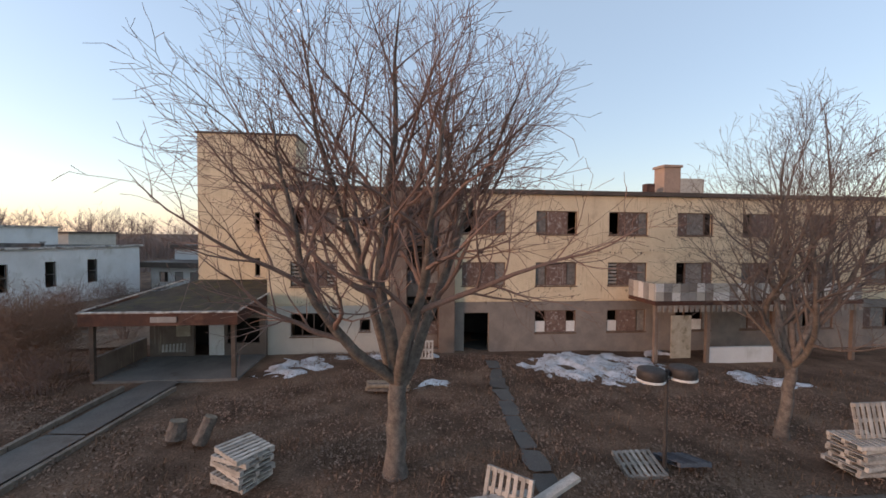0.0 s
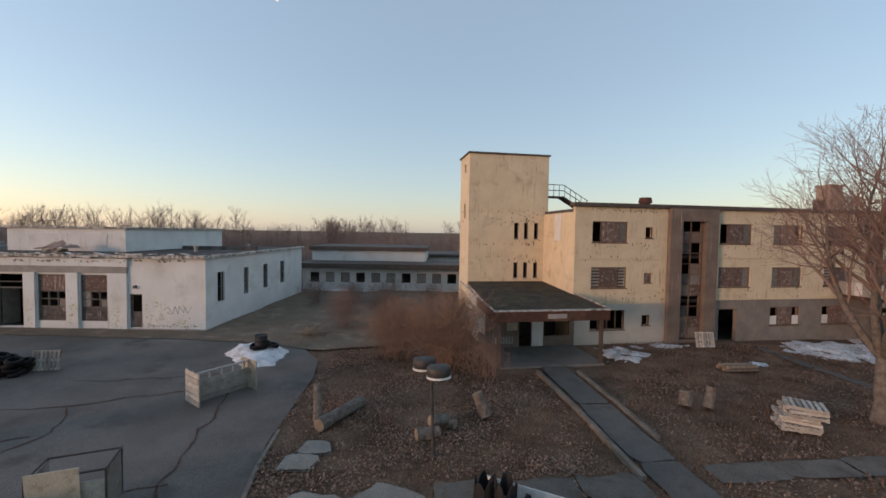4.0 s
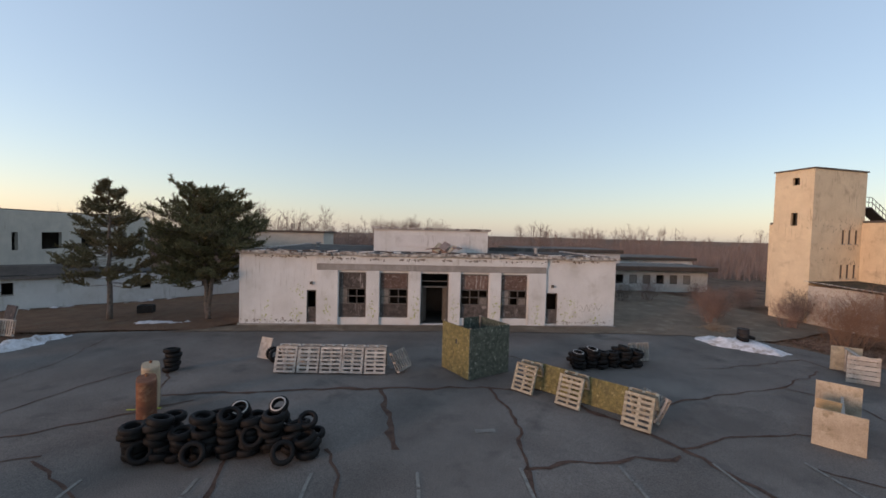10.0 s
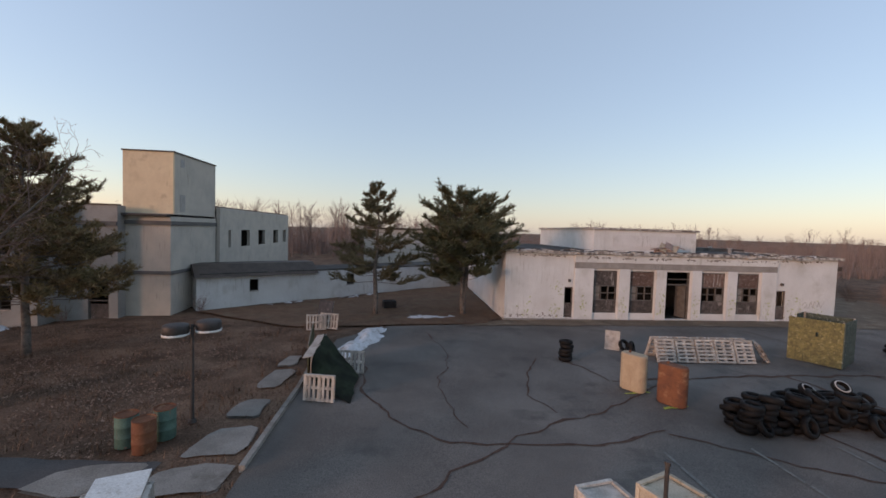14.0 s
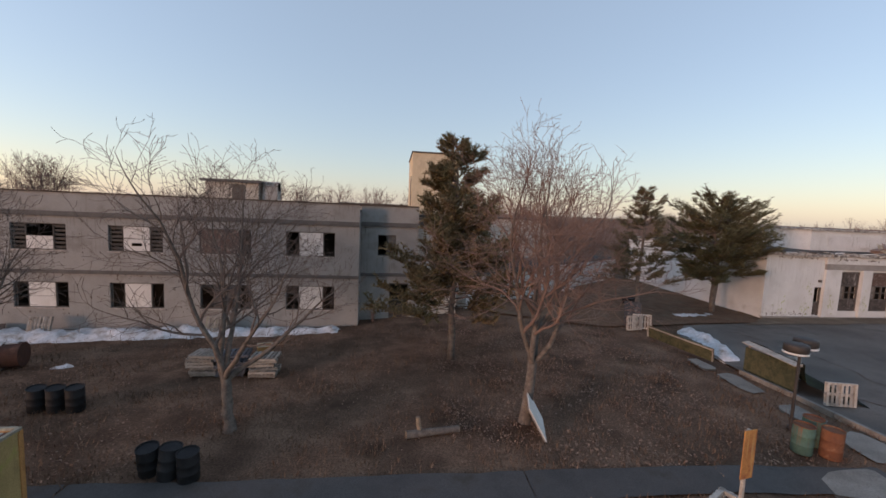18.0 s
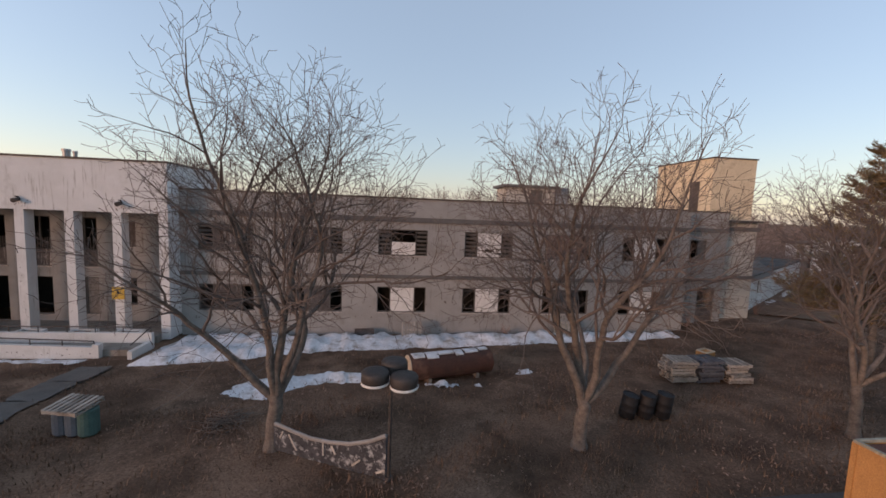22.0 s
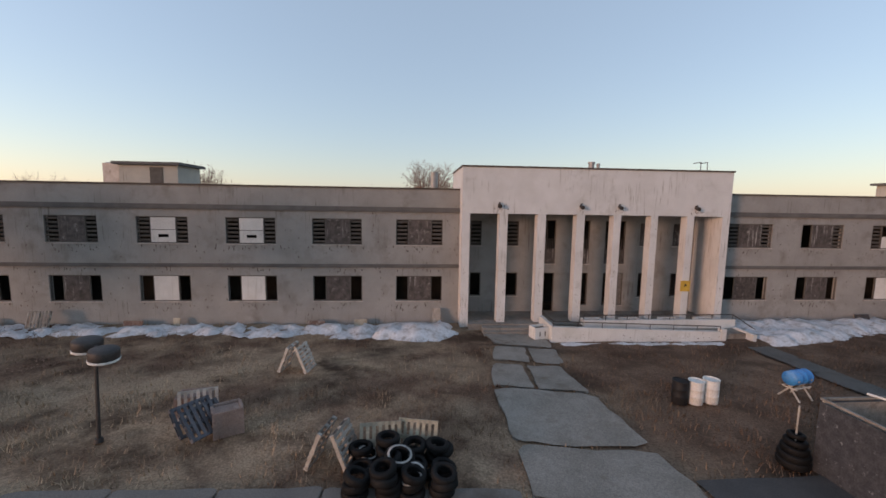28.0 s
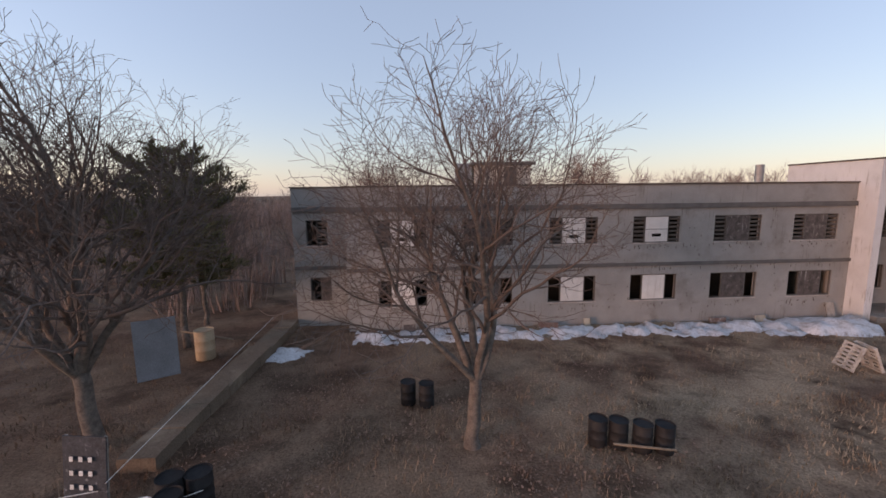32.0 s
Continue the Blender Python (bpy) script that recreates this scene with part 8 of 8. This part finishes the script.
# barricade of painted netting
net = thing("net_barricade", "curved dark barricade with white-painted lattice and grey rail", "barricade", at(-118.2, 8.3, 0))
run = [(-1.75, 0.75, 0.9), (-1.1, 0.45, 0.78), (-0.5, 0.15, 0.72), (0.1, -0.1, 0.74), (0.7, -0.4, 0.86), (1.3, -0.65, 1.08), (1.75, -0.85, 1.35)]
r = random.Random(8)
for (a, b, h), (c, d, e) in zip(run, run[1:]):
    part("back_panel", S().add([(a, b, 0.05), (c, d, 0.05), (c, d, e), (a, b, h), (a, b + 0.03, 0.05), (c, d + 0.03, 0.05), (c, d + 0.03, e), (a, b + 0.03, h)], [(0, 1, 2, 3), (5, 4, 7, 6), (3, 2, 6, 7), (0, 4, 5, 1), (0, 3, 7, 4), (1, 5, 6, 2)]), PAINTED, net)
    part("top_rail", S().tube((a, b, h + 0.03), (c, d, e + 0.03), 0.06, n=6), BAND, net)
    for _ in range(1):
        k, z = r.uniform(0.1, 0.9), r.uniform(0.15, 0.5)
        p = Vector((a, b - 0.02, 0)).lerp(Vector((c, d - 0.02, 0)), k)
        part("lattice_bar", S().box(-0.03, 0.03, -0.01, 0.01, 0, r.uniform(0.25, 0.55)).turned(pose(p.x, p.y, z, 0, r.uniform(-60, 60), -28)), PALLETW, net)
for (a, b, h) in (run[0], run[3], run[6]):
    part("post", S().box(a - 0.05, a + 0.05, b + 0.04, b + 0.13, 0, h), PALLETB, net)
white = panel("white_slab_screen", "white plywood sheet with a curved notch beside the walk", -117.4, 3.7, -20, 2.1, 1.6, WHITEP, 32)
pallet_stack(-115.5, 2.75, -14, 13, PALLETW, 31)
bins = thing("covered_bins", "teal and slate bins under a pallet lid", "bins", at(-126.7, 10.4, -12))
for i, (u, m_) in enumerate(((-0.42, SLATE), (0.0, SLATE), (0.42, TEAL))):
    part("bin", S().lathe([(0.0, 0.0), (0.25, 0.0), (0.29, 0.06), (0.29, 0.86), (0.27, 0.9), (0.0, 0.9)], 16).turned(pose(u, 0.04 * i, 0.02)), m_, bins, smooth=False)
pallet(at(-126.7, 10.4, -12, 0.95, 6), PALLET, "grey pallet laid over the bins")
drum("black_drum", "black drum standing on the lawn", -139.3, 10.25, BLACK, 0.9, 0.29)
drum("white_drum", "white plastic drum with a dark band", -138.7, 10.2, WHITEP, 0.9, 0.28)
drum("white_drum", "white plastic drum on the lawn", -138.05, 10.25, WHITEP, 0.92, 0.29)
stand_ = thing("barrel_stand", "timber trestle holding a blue barrel", "stand", at(-134.2, 10.5, 12))
for u in (-0.35, 0.35):
    for v0, v1 in ((-0.4, 0.3), (0.4, -0.3)):
        part("leg", S().tube((u, v0, 0), (u, v1, 0.85), 0.035, n=6), PALLETW, stand_)
    part("cross_piece", S().tube((u, -0.25, 0.45), (u, 0.25, 0.45), 0.03, n=6), PALLETW, stand_)
part("rail", S().tube((-0.45, 0.22, 0.5), (0.45, 0.22, 0.5), 0.03, n=6).tube((-0.45, -0.22, 0.5), (0.45, -0.22, 0.5), 0.03, n=6), PALLETW, stand_)
drum("blue_barrel", "bright blue plastic barrel lying on a trestle", 0, 0, BLUE, 0.9, 0.29, None, at(-134.2, 10.5, 12, 0.86) @ pose(-0.45, 0, 0, 0, 90, 0))
tyre_heap(-131.2, 6.2, -128.4, 6.3, 4, 2, (2, 3, 3, 2), 12)
tyre(stand(-131.0, 5.95, -20, 25, -0.1), True, "white-walled tyre standing at a heap", big=1.15)
tyre(at(-129.9, 6.4, 0, 0.75, 20, 25), True)

# dark booth by the entrance walk
db = thing("netted_booth", "roofless dark booth with yellow boards and crossed poles", "booth", at(-136.75, 5.05, 0))
part("left_wall", S().box(-1.25, -1.21, -1.2, 1.2, 0, 2.1), SPATBLU, db)
part("back_wall", S().box(-1.21, 1.25, 1.16, 1.2, 0, 2.1), SPATBLU, db)
part("right_wall", S().box(1.21, 1.25, -1.2, 1.16, 0, 2.1), SPATBLU, db)
for s_ in (S().box(-1.207, -1.19, -1.1, 1.14, 0.05, 2.08), S().box(-1.15, 1.15, 1.135, 1.157, 0.05, 2.08), S().box(1.19, 1.207, -1.1, 1.14, 0.05, 2.08)):
    part("inner_lining", s_, PALLET, db, "dull grey-brown plywood lining")
for a, b in ((-1.2, -0.75), (0.65, 1.2)):
    part("front_board", S().box(a, b, -1.2, -1.16, 0, 2.05), PLY, db, "yellow plywood board")
for x in (-1.21, 1.15):
    for y in (-1.15, 1.1):
        part("corner_post", S().box(x, x + 0.07, y, y + 0.07, 0, 2.15), PALLETW, db)
for x0, x1, y0, y1 in ((-1.25, 1.25, -1.2, -1.13), (-1.25, -1.18, -1.127, 1.2), (1.18, 1.25, -1.127, 1.2), (-1.177, 1.177, 1.13, 1.2)):
    part("top_rail", S().box(x0, x1, y0, y1, 2.16, 2.22), PALLET, db)
part("cross_pole", S().tube((-1.3, -1.2, 2.26), (1.3, 1.2, 2.28), 0.03, n=6), STEEL, db)
part("cross_pole", S().tube((0.2, 1.2, 2.3), (1.2, -1.1, 2.24), 0.035, n=6), WHITEP, db)
for i in range(5):
    tyre(at(-138.45, 6.4, 30 * i, 0.2 + 0.2 * i, 4, -3), False, "black tyre in a tapering stack", "tapering tyre stack", (1.2, 1.15, 1.0, 0.85, 0.65)[i])
single("stake", S().tube((0, 0, 0), (0, 0, 1.9), 0.025, n=6), PALLETW, "thin pale stake rising from a tyre stack", "stake", at(-138.45, 6.4, 0, 0.0))

# ---------------------------------------------------------------- west lawn, far part
tyre_heap(-151.4, 6.3, -148.5, 6.4, 4, 3, (3, 4, 3, 3), 14, (6, 20))
tyre(at(-150.0, 6.3, 0, 0.72, 10, 6), True, big=1.2)
tyre(at(-149.6, 5.9, 0, 0.5, 35, 0), True)
a_frame(-151.9, 7.1, 75, PALLET, "grey pallet in an A-frame behind the tyres")
pallet(stand(-150.6, 7.4, 5, 25), PALLETY, "yellowed pallet leaning behind the tyres")
pallet(stand(-149.5, 7.5, -12, 25), PALLETY, "yellowed pallet leaning behind the tyres")
pallet(stand(-156.7, 8.9, 55, 40), PALLETB, "dark blue-black pallet leaning in a cluster")
pallet(stand(-156.3, 8.7, 60, 42), PALLETB, "dark blue-black pallet leaning in a cluster")
pallet(stand(-157.0, 9.8, 20, 12), PALLETW, "pale pallet frame standing in a cluster")
crate("pink_box", "dull pink box beside leaning pallets", at(-155.7, 9.0, 30), 0.85, 0.7, 0.8, PINK, PINK, True, False)
crate("pink_box", "dull pink box behind leaning pallets", at(-157.3, 10.1, 12), 1.0, 0.7, 0.75, PINK, PINK, True, False)
a_frame(-154.9, 14.0, 80, PALLETW, "pale pallet in a small A-frame")
for x, y in ((-169.1, 9.55), (-168.5, 9.4), (-167.85, 9.15), (-167.2, 9.05), (-175.2, 12.6), (-174.5, 12.4)):
    drum("black_drum", "black drum standing on the lawn", x, y, BLACK, 0.88, 0.29)
log("pale branch lying across black drums", (-168.9, 8.9, 0.4), (-167.1, 8.6, 0.3), 0.04, LOGW, "branch")
mk = thing("marker_stake", "pale green marker board on a stake by the walk", "sign", at(-161.0, 5.0))
part("stake", S().box(-0.02, 0.02, -0.02, 0.02, 0, 0.75), PALLETW, mk)
part("marker_board", S().box(-0.12, 0.12, -0.035, -0.021, 0.45, 0.85), shade("pale_green_paint", (0.35, 0.5, 0.45), (0.28, 0.42, 0.38), 3.0), mk)
crate("pale_crate", "pale plywood crate beside the walk", at(-171.6, 3.9, 12), 2.0, 1.6, 1.35, PLYP, PLYP)
panel("black_screen", "tall black panel with white painted marks", -183.0, 7.45, -8, 1.15, 2.15, SPATBLU, 6)
marks = thing("white_marks", "rows of white painted strokes on a black panel", "paint marks", pose(-183.0, 7.40, gz(-183, 7.4) + 0.05, 0, 0, -8) @ pose(0, 0, 0, -6, 0, 0))
for i in range(4):
    for j in range(3):
        part("stroke", S().box(-0.35 + 0.25 * j, -0.25 + 0.25 * j, -0.025, -0.018, 0.5 + 0.35 * i, 0.62 + 0.35 * i), WHITEP, marks)
for x, y, m_, h in ((-181.1, 7.7, BLACK, 0.95), (-180.5, 7.9, BLACK, 0.9), (-180.8, 7.1, BLACK, 0.9), (-181.6, 7.2, WHITEP, 0.55)):
    drum("barrel", "barrel in a roped cluster" if m_ is BLACK else "white bucket in a roped cluster", x, y, m_, h, 0.32)
drum("green_bucket", "pale green bucket beside black barrels", -181.2, 6.85, shade("pale_green_plastic", (0.2, 0.42, 0.34), (0.16, 0.34, 0.28), 2.0, 0.5), 0.6, 0.25)
for a, b in (((-182.4, 7.4, 1.1), (-183.6, 22.3, 0.9)), ((-182.6, 7.4, 0.9), (-196, 5.0, 0.8)), ((-181.6, 7.0, 0.75), (-180.2, 7.5, 0.7))):
    single("rope", S().tube((a[0], a[1], gz(a[0], a[1]) + a[2]), ((a[0] + b[0]) / 2, (a[1] + b[1]) / 2, gz(a[0], a[1]) + (a[2] + b[2]) / 2 - 0.12), 0.012, n=4).tube(
        ((a[0] + b[0]) / 2, (a[1] + b[1]) / 2, gz(a[0], a[1]) + (a[2] + b[2]) / 2 - 0.12), (b[0], b[1], gz(b[0], b[1]) + b[2]), 0.012, n=4), WHITEP, "thin pale rope strung across the lawn", "rope")
lowwall = thing("boundary_wall", "low mossy stone edging running to the building", "low wall", kind="structure")
for i in range(9):
    y = 9.3 + 1.52 * i
    x = -183.05 + 0.02 * i
    part("wall_block", S().box(x - 0.55, x + 0.55, y, y + 1.5, gz(x, y) - 0.2, gz(x, y) + 0.42 + 0.03 * (i % 3)), BARE, lowwall)
panel("grey_sheet", "grey-blue sheet standing upright past the wall", -186.4, 15.8, 32, 1.6, 2.7, SHEET, 4)
drum("tan_drum", "tan drum beside the grey sheet", -185.6, 18.2, TAN, 1.5, 0.45)
log("long pale branch lying at the wall", (-187.2, 19.0, 1.2), (-184.4, 18.6, 0.8), 0.05, LOGW, "branch")
for o in list(MASTER.values()):
    for c in list(o.children_recursive):
        bpy.data.objects.remove(c)
    bpy.data.objects.remove(o)


# ---------------------------------------------------------------- paint hits and peeled spots on the white hall
def blots(s, x, y, z, wide, high, count, size, seed, drip=1.0):
    """Many small uneven spots, thick as a coat of paint, gathered round one place on a wall."""
    r = random.Random(seed)
    for _ in range(count):
        cx, cz, q = x + r.gauss(0, wide), z + r.gauss(0, high), size * r.uniform(0.3, 1.0) ** 1.5
        n = 9
        s.add([(cx + q * math.cos(6.283 * k / n) * r.uniform(0.6, 1.2), y - r.uniform(0.0025, 0.004), cz + q * drip * math.sin(6.283 * k / n) * r.uniform(0.6, 1.2)) for k in range(n)], [tuple(range(n))])


hits, peels = S(), S()


for i, (x, y, z) in enumerate(((-58.25, -0.162, 1.6), (-55.0, -0.162, 1.3), (-51.95, -0.162, 1.7), (-49.0, -0.162, 1.4), (-45.95, -0.162, 1.6), (-42.8, -0.162, 1.2))):
    blots(hits, x, y, z, 0.17, 0.6, 34, 0.075, 300 + i)
for i, (x, z) in enumerate(((-60.4, 1.3), (-60.2, 2.6), (-41.7 + 1.1, 1.2), (-40.0, 2.0), (-62.6, 1.0), (-38.2, 1.0))):
    blots(hits, x, -0.002, z, 0.25, 0.4, 30, 0.07, 320 + i)
r_ = random.Random(9)
for i in range(16):
    x = W0 + 0.7 + (W1 - W0 - 1.4) * (i + r_.uniform(0.2, 0.8)) / 16
    front = -0.202 if -58.6 < x < -42.5 else -0.002
    blots(peels, x, front, 5.18 if front < -0.1 else 5.25, 0.35, 0.05, 16, 0.09, 340 + i, 0.9)
for i, x in enumerate((-63.6, -61.7, -60.6, -40.4, -39.2, -37.6)):
    blots(peels, x, -0.002, 0.62, 0.4, 0.08, 22, 0.08, 360 + i, 0.7)
flecks = S()
for i, (u0, u1, *_) in enumerate(west + east):
    for j, z in enumerate((UP[0] - 0.25, LO[0] - 0.3, 2.82)):
        blots(flecks, (u0 + u1) / 2, -0.001, z, 1.1, 0.16, 26, 0.045, 400 + 3 * i + j, 2.4)
    blots(flecks, u1 + 1.1, -0.001, 1.4, 0.45, 1.0, 18, 0.04, 470 + i, 2.0)
    blots(flecks, u1 + 1.1, -0.001, 5.2, 0.45, 1.0, 16, 0.04, 490 + i, 2.0)
for i, x in enumerate((-146.45, -144.1, -141.66, -139.15, -136.75, -134.3, -131.86, -129.45)):
    blots(flecks, x, -1.201, 1.2 + 0.6 * (i % 3), 0.10, 1.5, 20, 0.024, 510 + i, 2.0)
for i, x in enumerate((-144.4, -139.2, -136.7, -131.6)):
    blots(flecks, x + 0.1, -1.201, 6.75, 0.22, 0.12, 12, 0.035, 520 + i, 2.2)
for i in range(9):
    blots(flecks, -140.9 + 1.1 * i, -4.001, -0.62, 0.5, 0.12, 10, 0.03, 530 + i, 1.6)
tagged(part("weathered_paint", flecks, FLECK, LW), "dark flecks where the paint has weathered away", kind="stuff")
runs = S()
for i, x in enumerate((1.3, 4.2, 11.0, 15.5, 20.0, 24.4, 28.7, 33.1)):
    for j, z in enumerate((6.85, 6.0, 3.8, 3.15)):
        blots(runs, x + 0.3 * j, -0.001, z, 0.9, 0.14, 14, 0.04, 560 + 4 * i + j, 2.6)
for j, z in enumerate((9.15, 8.6, 6.85, 5.5, 3.85)):
    blots(runs, -2.6, 4.999, z, 0.9, 0.2, 24, 0.042, 600 + j, 2.8)
    blots(runs, -5.6, 4.999, z, 0.9, 0.15, 10, 0.04, 610 + j, 2.2)
for i in range(10):
    blots(runs, 0.2 + 0.55 * i, -0.001, 9.25, 0.4, 0.07, 9, 0.05, 620 + i, 1.6)
tagged(part("stained_stucco", runs, FLECK, YB), "dark runs where the stucco is stained", kind="stuff")
tagged(part("paint_splatter", hits, SPLAT, WB), "yellow-green paint hits", kind="stuff")
tagged(part("peeled_paint", peels, SCAB, WB), "dark spots where the paint has peeled", kind="stuff")


# ---------------------------------------------------------------- dead grass and fallen leaves
def inside(xs, ys, poly):
    hit = np.zeros(len(xs), bool)
    for (x0, y0), (x1, y1) in zip(poly, poly[1:] + poly[:1]):
        if y0 != y1:
            hit ^= ((y0 > ys) != (y1 > ys)) & (xs < (x1 - x0) * (ys - y0) / (y1 - y0) + x0)
    return hit


def ground_height(xs, ys):
    z = np.interp(xs, GX, GZ)
    t = np.clip((ys - 10) / 11, 0, 1) * np.clip((-92 - xs) / 8, 0, 1)
    return z - 0.28 * t * t * (3 - 2 * t)


KEEP_OFF = [[(-147, 17), (-128, 17), (-128, 30), (-147, 30)], [(-16.4, 15.6), (-9.6, 15), (-9, 24), (-16.4, 24)], [(-11, 21), (40, 29.5), (40, 40), (-11, 40)]]


def lawn_spots(gen, count, x0, x1, y0, y1, scale, level, off=0.0):
    """Random places on the lawn, thinned into uneven patches."""
    xs, ys = gen.uniform(x0, x1, count), gen.uniform(y0, y1, count)
    wave = (np.sin(xs * scale + off) * np.sin(ys * scale * 1.3 + off + 0.7 * np.sin(xs * scale * 0.6)) + 0.6 * np.sin(xs * scale * 2.7 + 1.9 * np.sin(ys * scale * 1.9)) * np.sin(ys * scale * 2.3 + off))
    ok = wave + gen.uniform(-0.9, 0.9, count) > level
    for poly in PAVED + KEEP_OFF:
        ok &= ~inside(xs, ys, poly)
    return xs[ok], ys[ok]


def scatter(name, label, category, mat, tris):
    me = bpy.data.meshes.new(name)
    n = len(tris)
    me.vertices.add(n * tris.shape[1])
    me.vertices.foreach_set("co", tris.reshape(-1).astype(np.float32))
    k = tris.shape[1]
    me.loops.add(n * k)
    me.loops.foreach_set("vertex_index", np.arange(n * k, dtype=np.int32))
    me.polygons.add(n)
    me.polygons.foreach_set("loop_start", np.arange(0, n * k, k, dtype=np.int32))
    me.update(calc_edges=True)
    me.materials.append(mat)
    return tagged(new(name, me), label, category, kind="stuff")


def dead_grass():
    gen = np.random.default_rng(7)
    a = lawn_spots(gen, 300000, -196, 32, -2, 12, 0.9, 0.0)
    b = lawn_spots(gen, 120000, -196, 32, 11, 22, 0.9, 0.05, 1.0)
    xs, ys = np.concatenate([a[0], b[0]]), np.concatenate([a[1], b[1]])
    n = len(xs)
    z = ground_height(xs, ys) - 0.02
    ang, ln, tilt = gen.uniform(0, 6.283, n), gen.uniform(0.10, 0.26, n), gen.uniform(0.25, 1.35, n)
    w = gen.uniform(0.008, 0.020, n)
    tris = np.zeros((n, 3, 3))
    c, s = np.cos(ang), np.sin(ang)
    tris[:, 0] = np.stack([xs - s * w, ys + c * w, z], 1)
    tris[:, 1] = np.stack([xs + s * w, ys - c * w, z], 1)
    tris[:, 2] = np.stack([xs + c * ln * np.sin(tilt), ys + s * ln * np.sin(tilt), z + 0.03 + ln * np.cos(tilt)], 1)
    return scatter("dead_grass", "matted tufts of dead straw-brown grass on the lawns", "grass", BLADE, tris)


def fallen_leaves():
    gen = np.random.default_rng(8)
    spots = [lawn_spots(gen, 46000, -26, -14.6, 2, 19, 0.8, 0.0, 2.0), lawn_spots(gen, 60000, -12, 16, 5, 22, 0.7, 0.0, 4.0),
             lawn_spots(gen, 22000, -92, -80, 4, 20, 0.8, 0.1, 5.0), lawn_spots(gen, 16000, -182, -166, 4, 16, 0.8, 0.2, 3.0), lawn_spots(gen, 16000, -126, -93, 4, 20, 0.5, 0.5, 6.0)]
    xs, ys = np.concatenate([p[0] for p in spots]), np.concatenate([p[1] for p in spots])
    n = len(xs)
    z = ground_height(xs, ys) + gen.uniform(0.03, 0.09, n)
    ang, r = gen.uniform(0, 6.283, n), gen.uniform(0.02, 0.048, n)
    lift = gen.uniform(-0.6, 0.6, (n, 2))
    quads = np.zeros((n, 4, 3))
    for k, (u, v) in enumerate(((-1.2, 0), (0, -0.75), (1.2, 0), (0, 0.75))):
        dx, dy = u * r * np.cos(ang) - v * r * np.sin(ang), u * r * np.sin(ang) + v * r * np.cos(ang)
        quads[:, k] = np.stack([xs + dx, ys + dy, z + (dx * lift[:, 0] + dy * lift[:, 1])], 1)
    return scatter("fallen_leaves", "scattered dry brown leaves on the lawns", "leaves", LEAVES, quads)


dead_grass()
fallen_leaves()
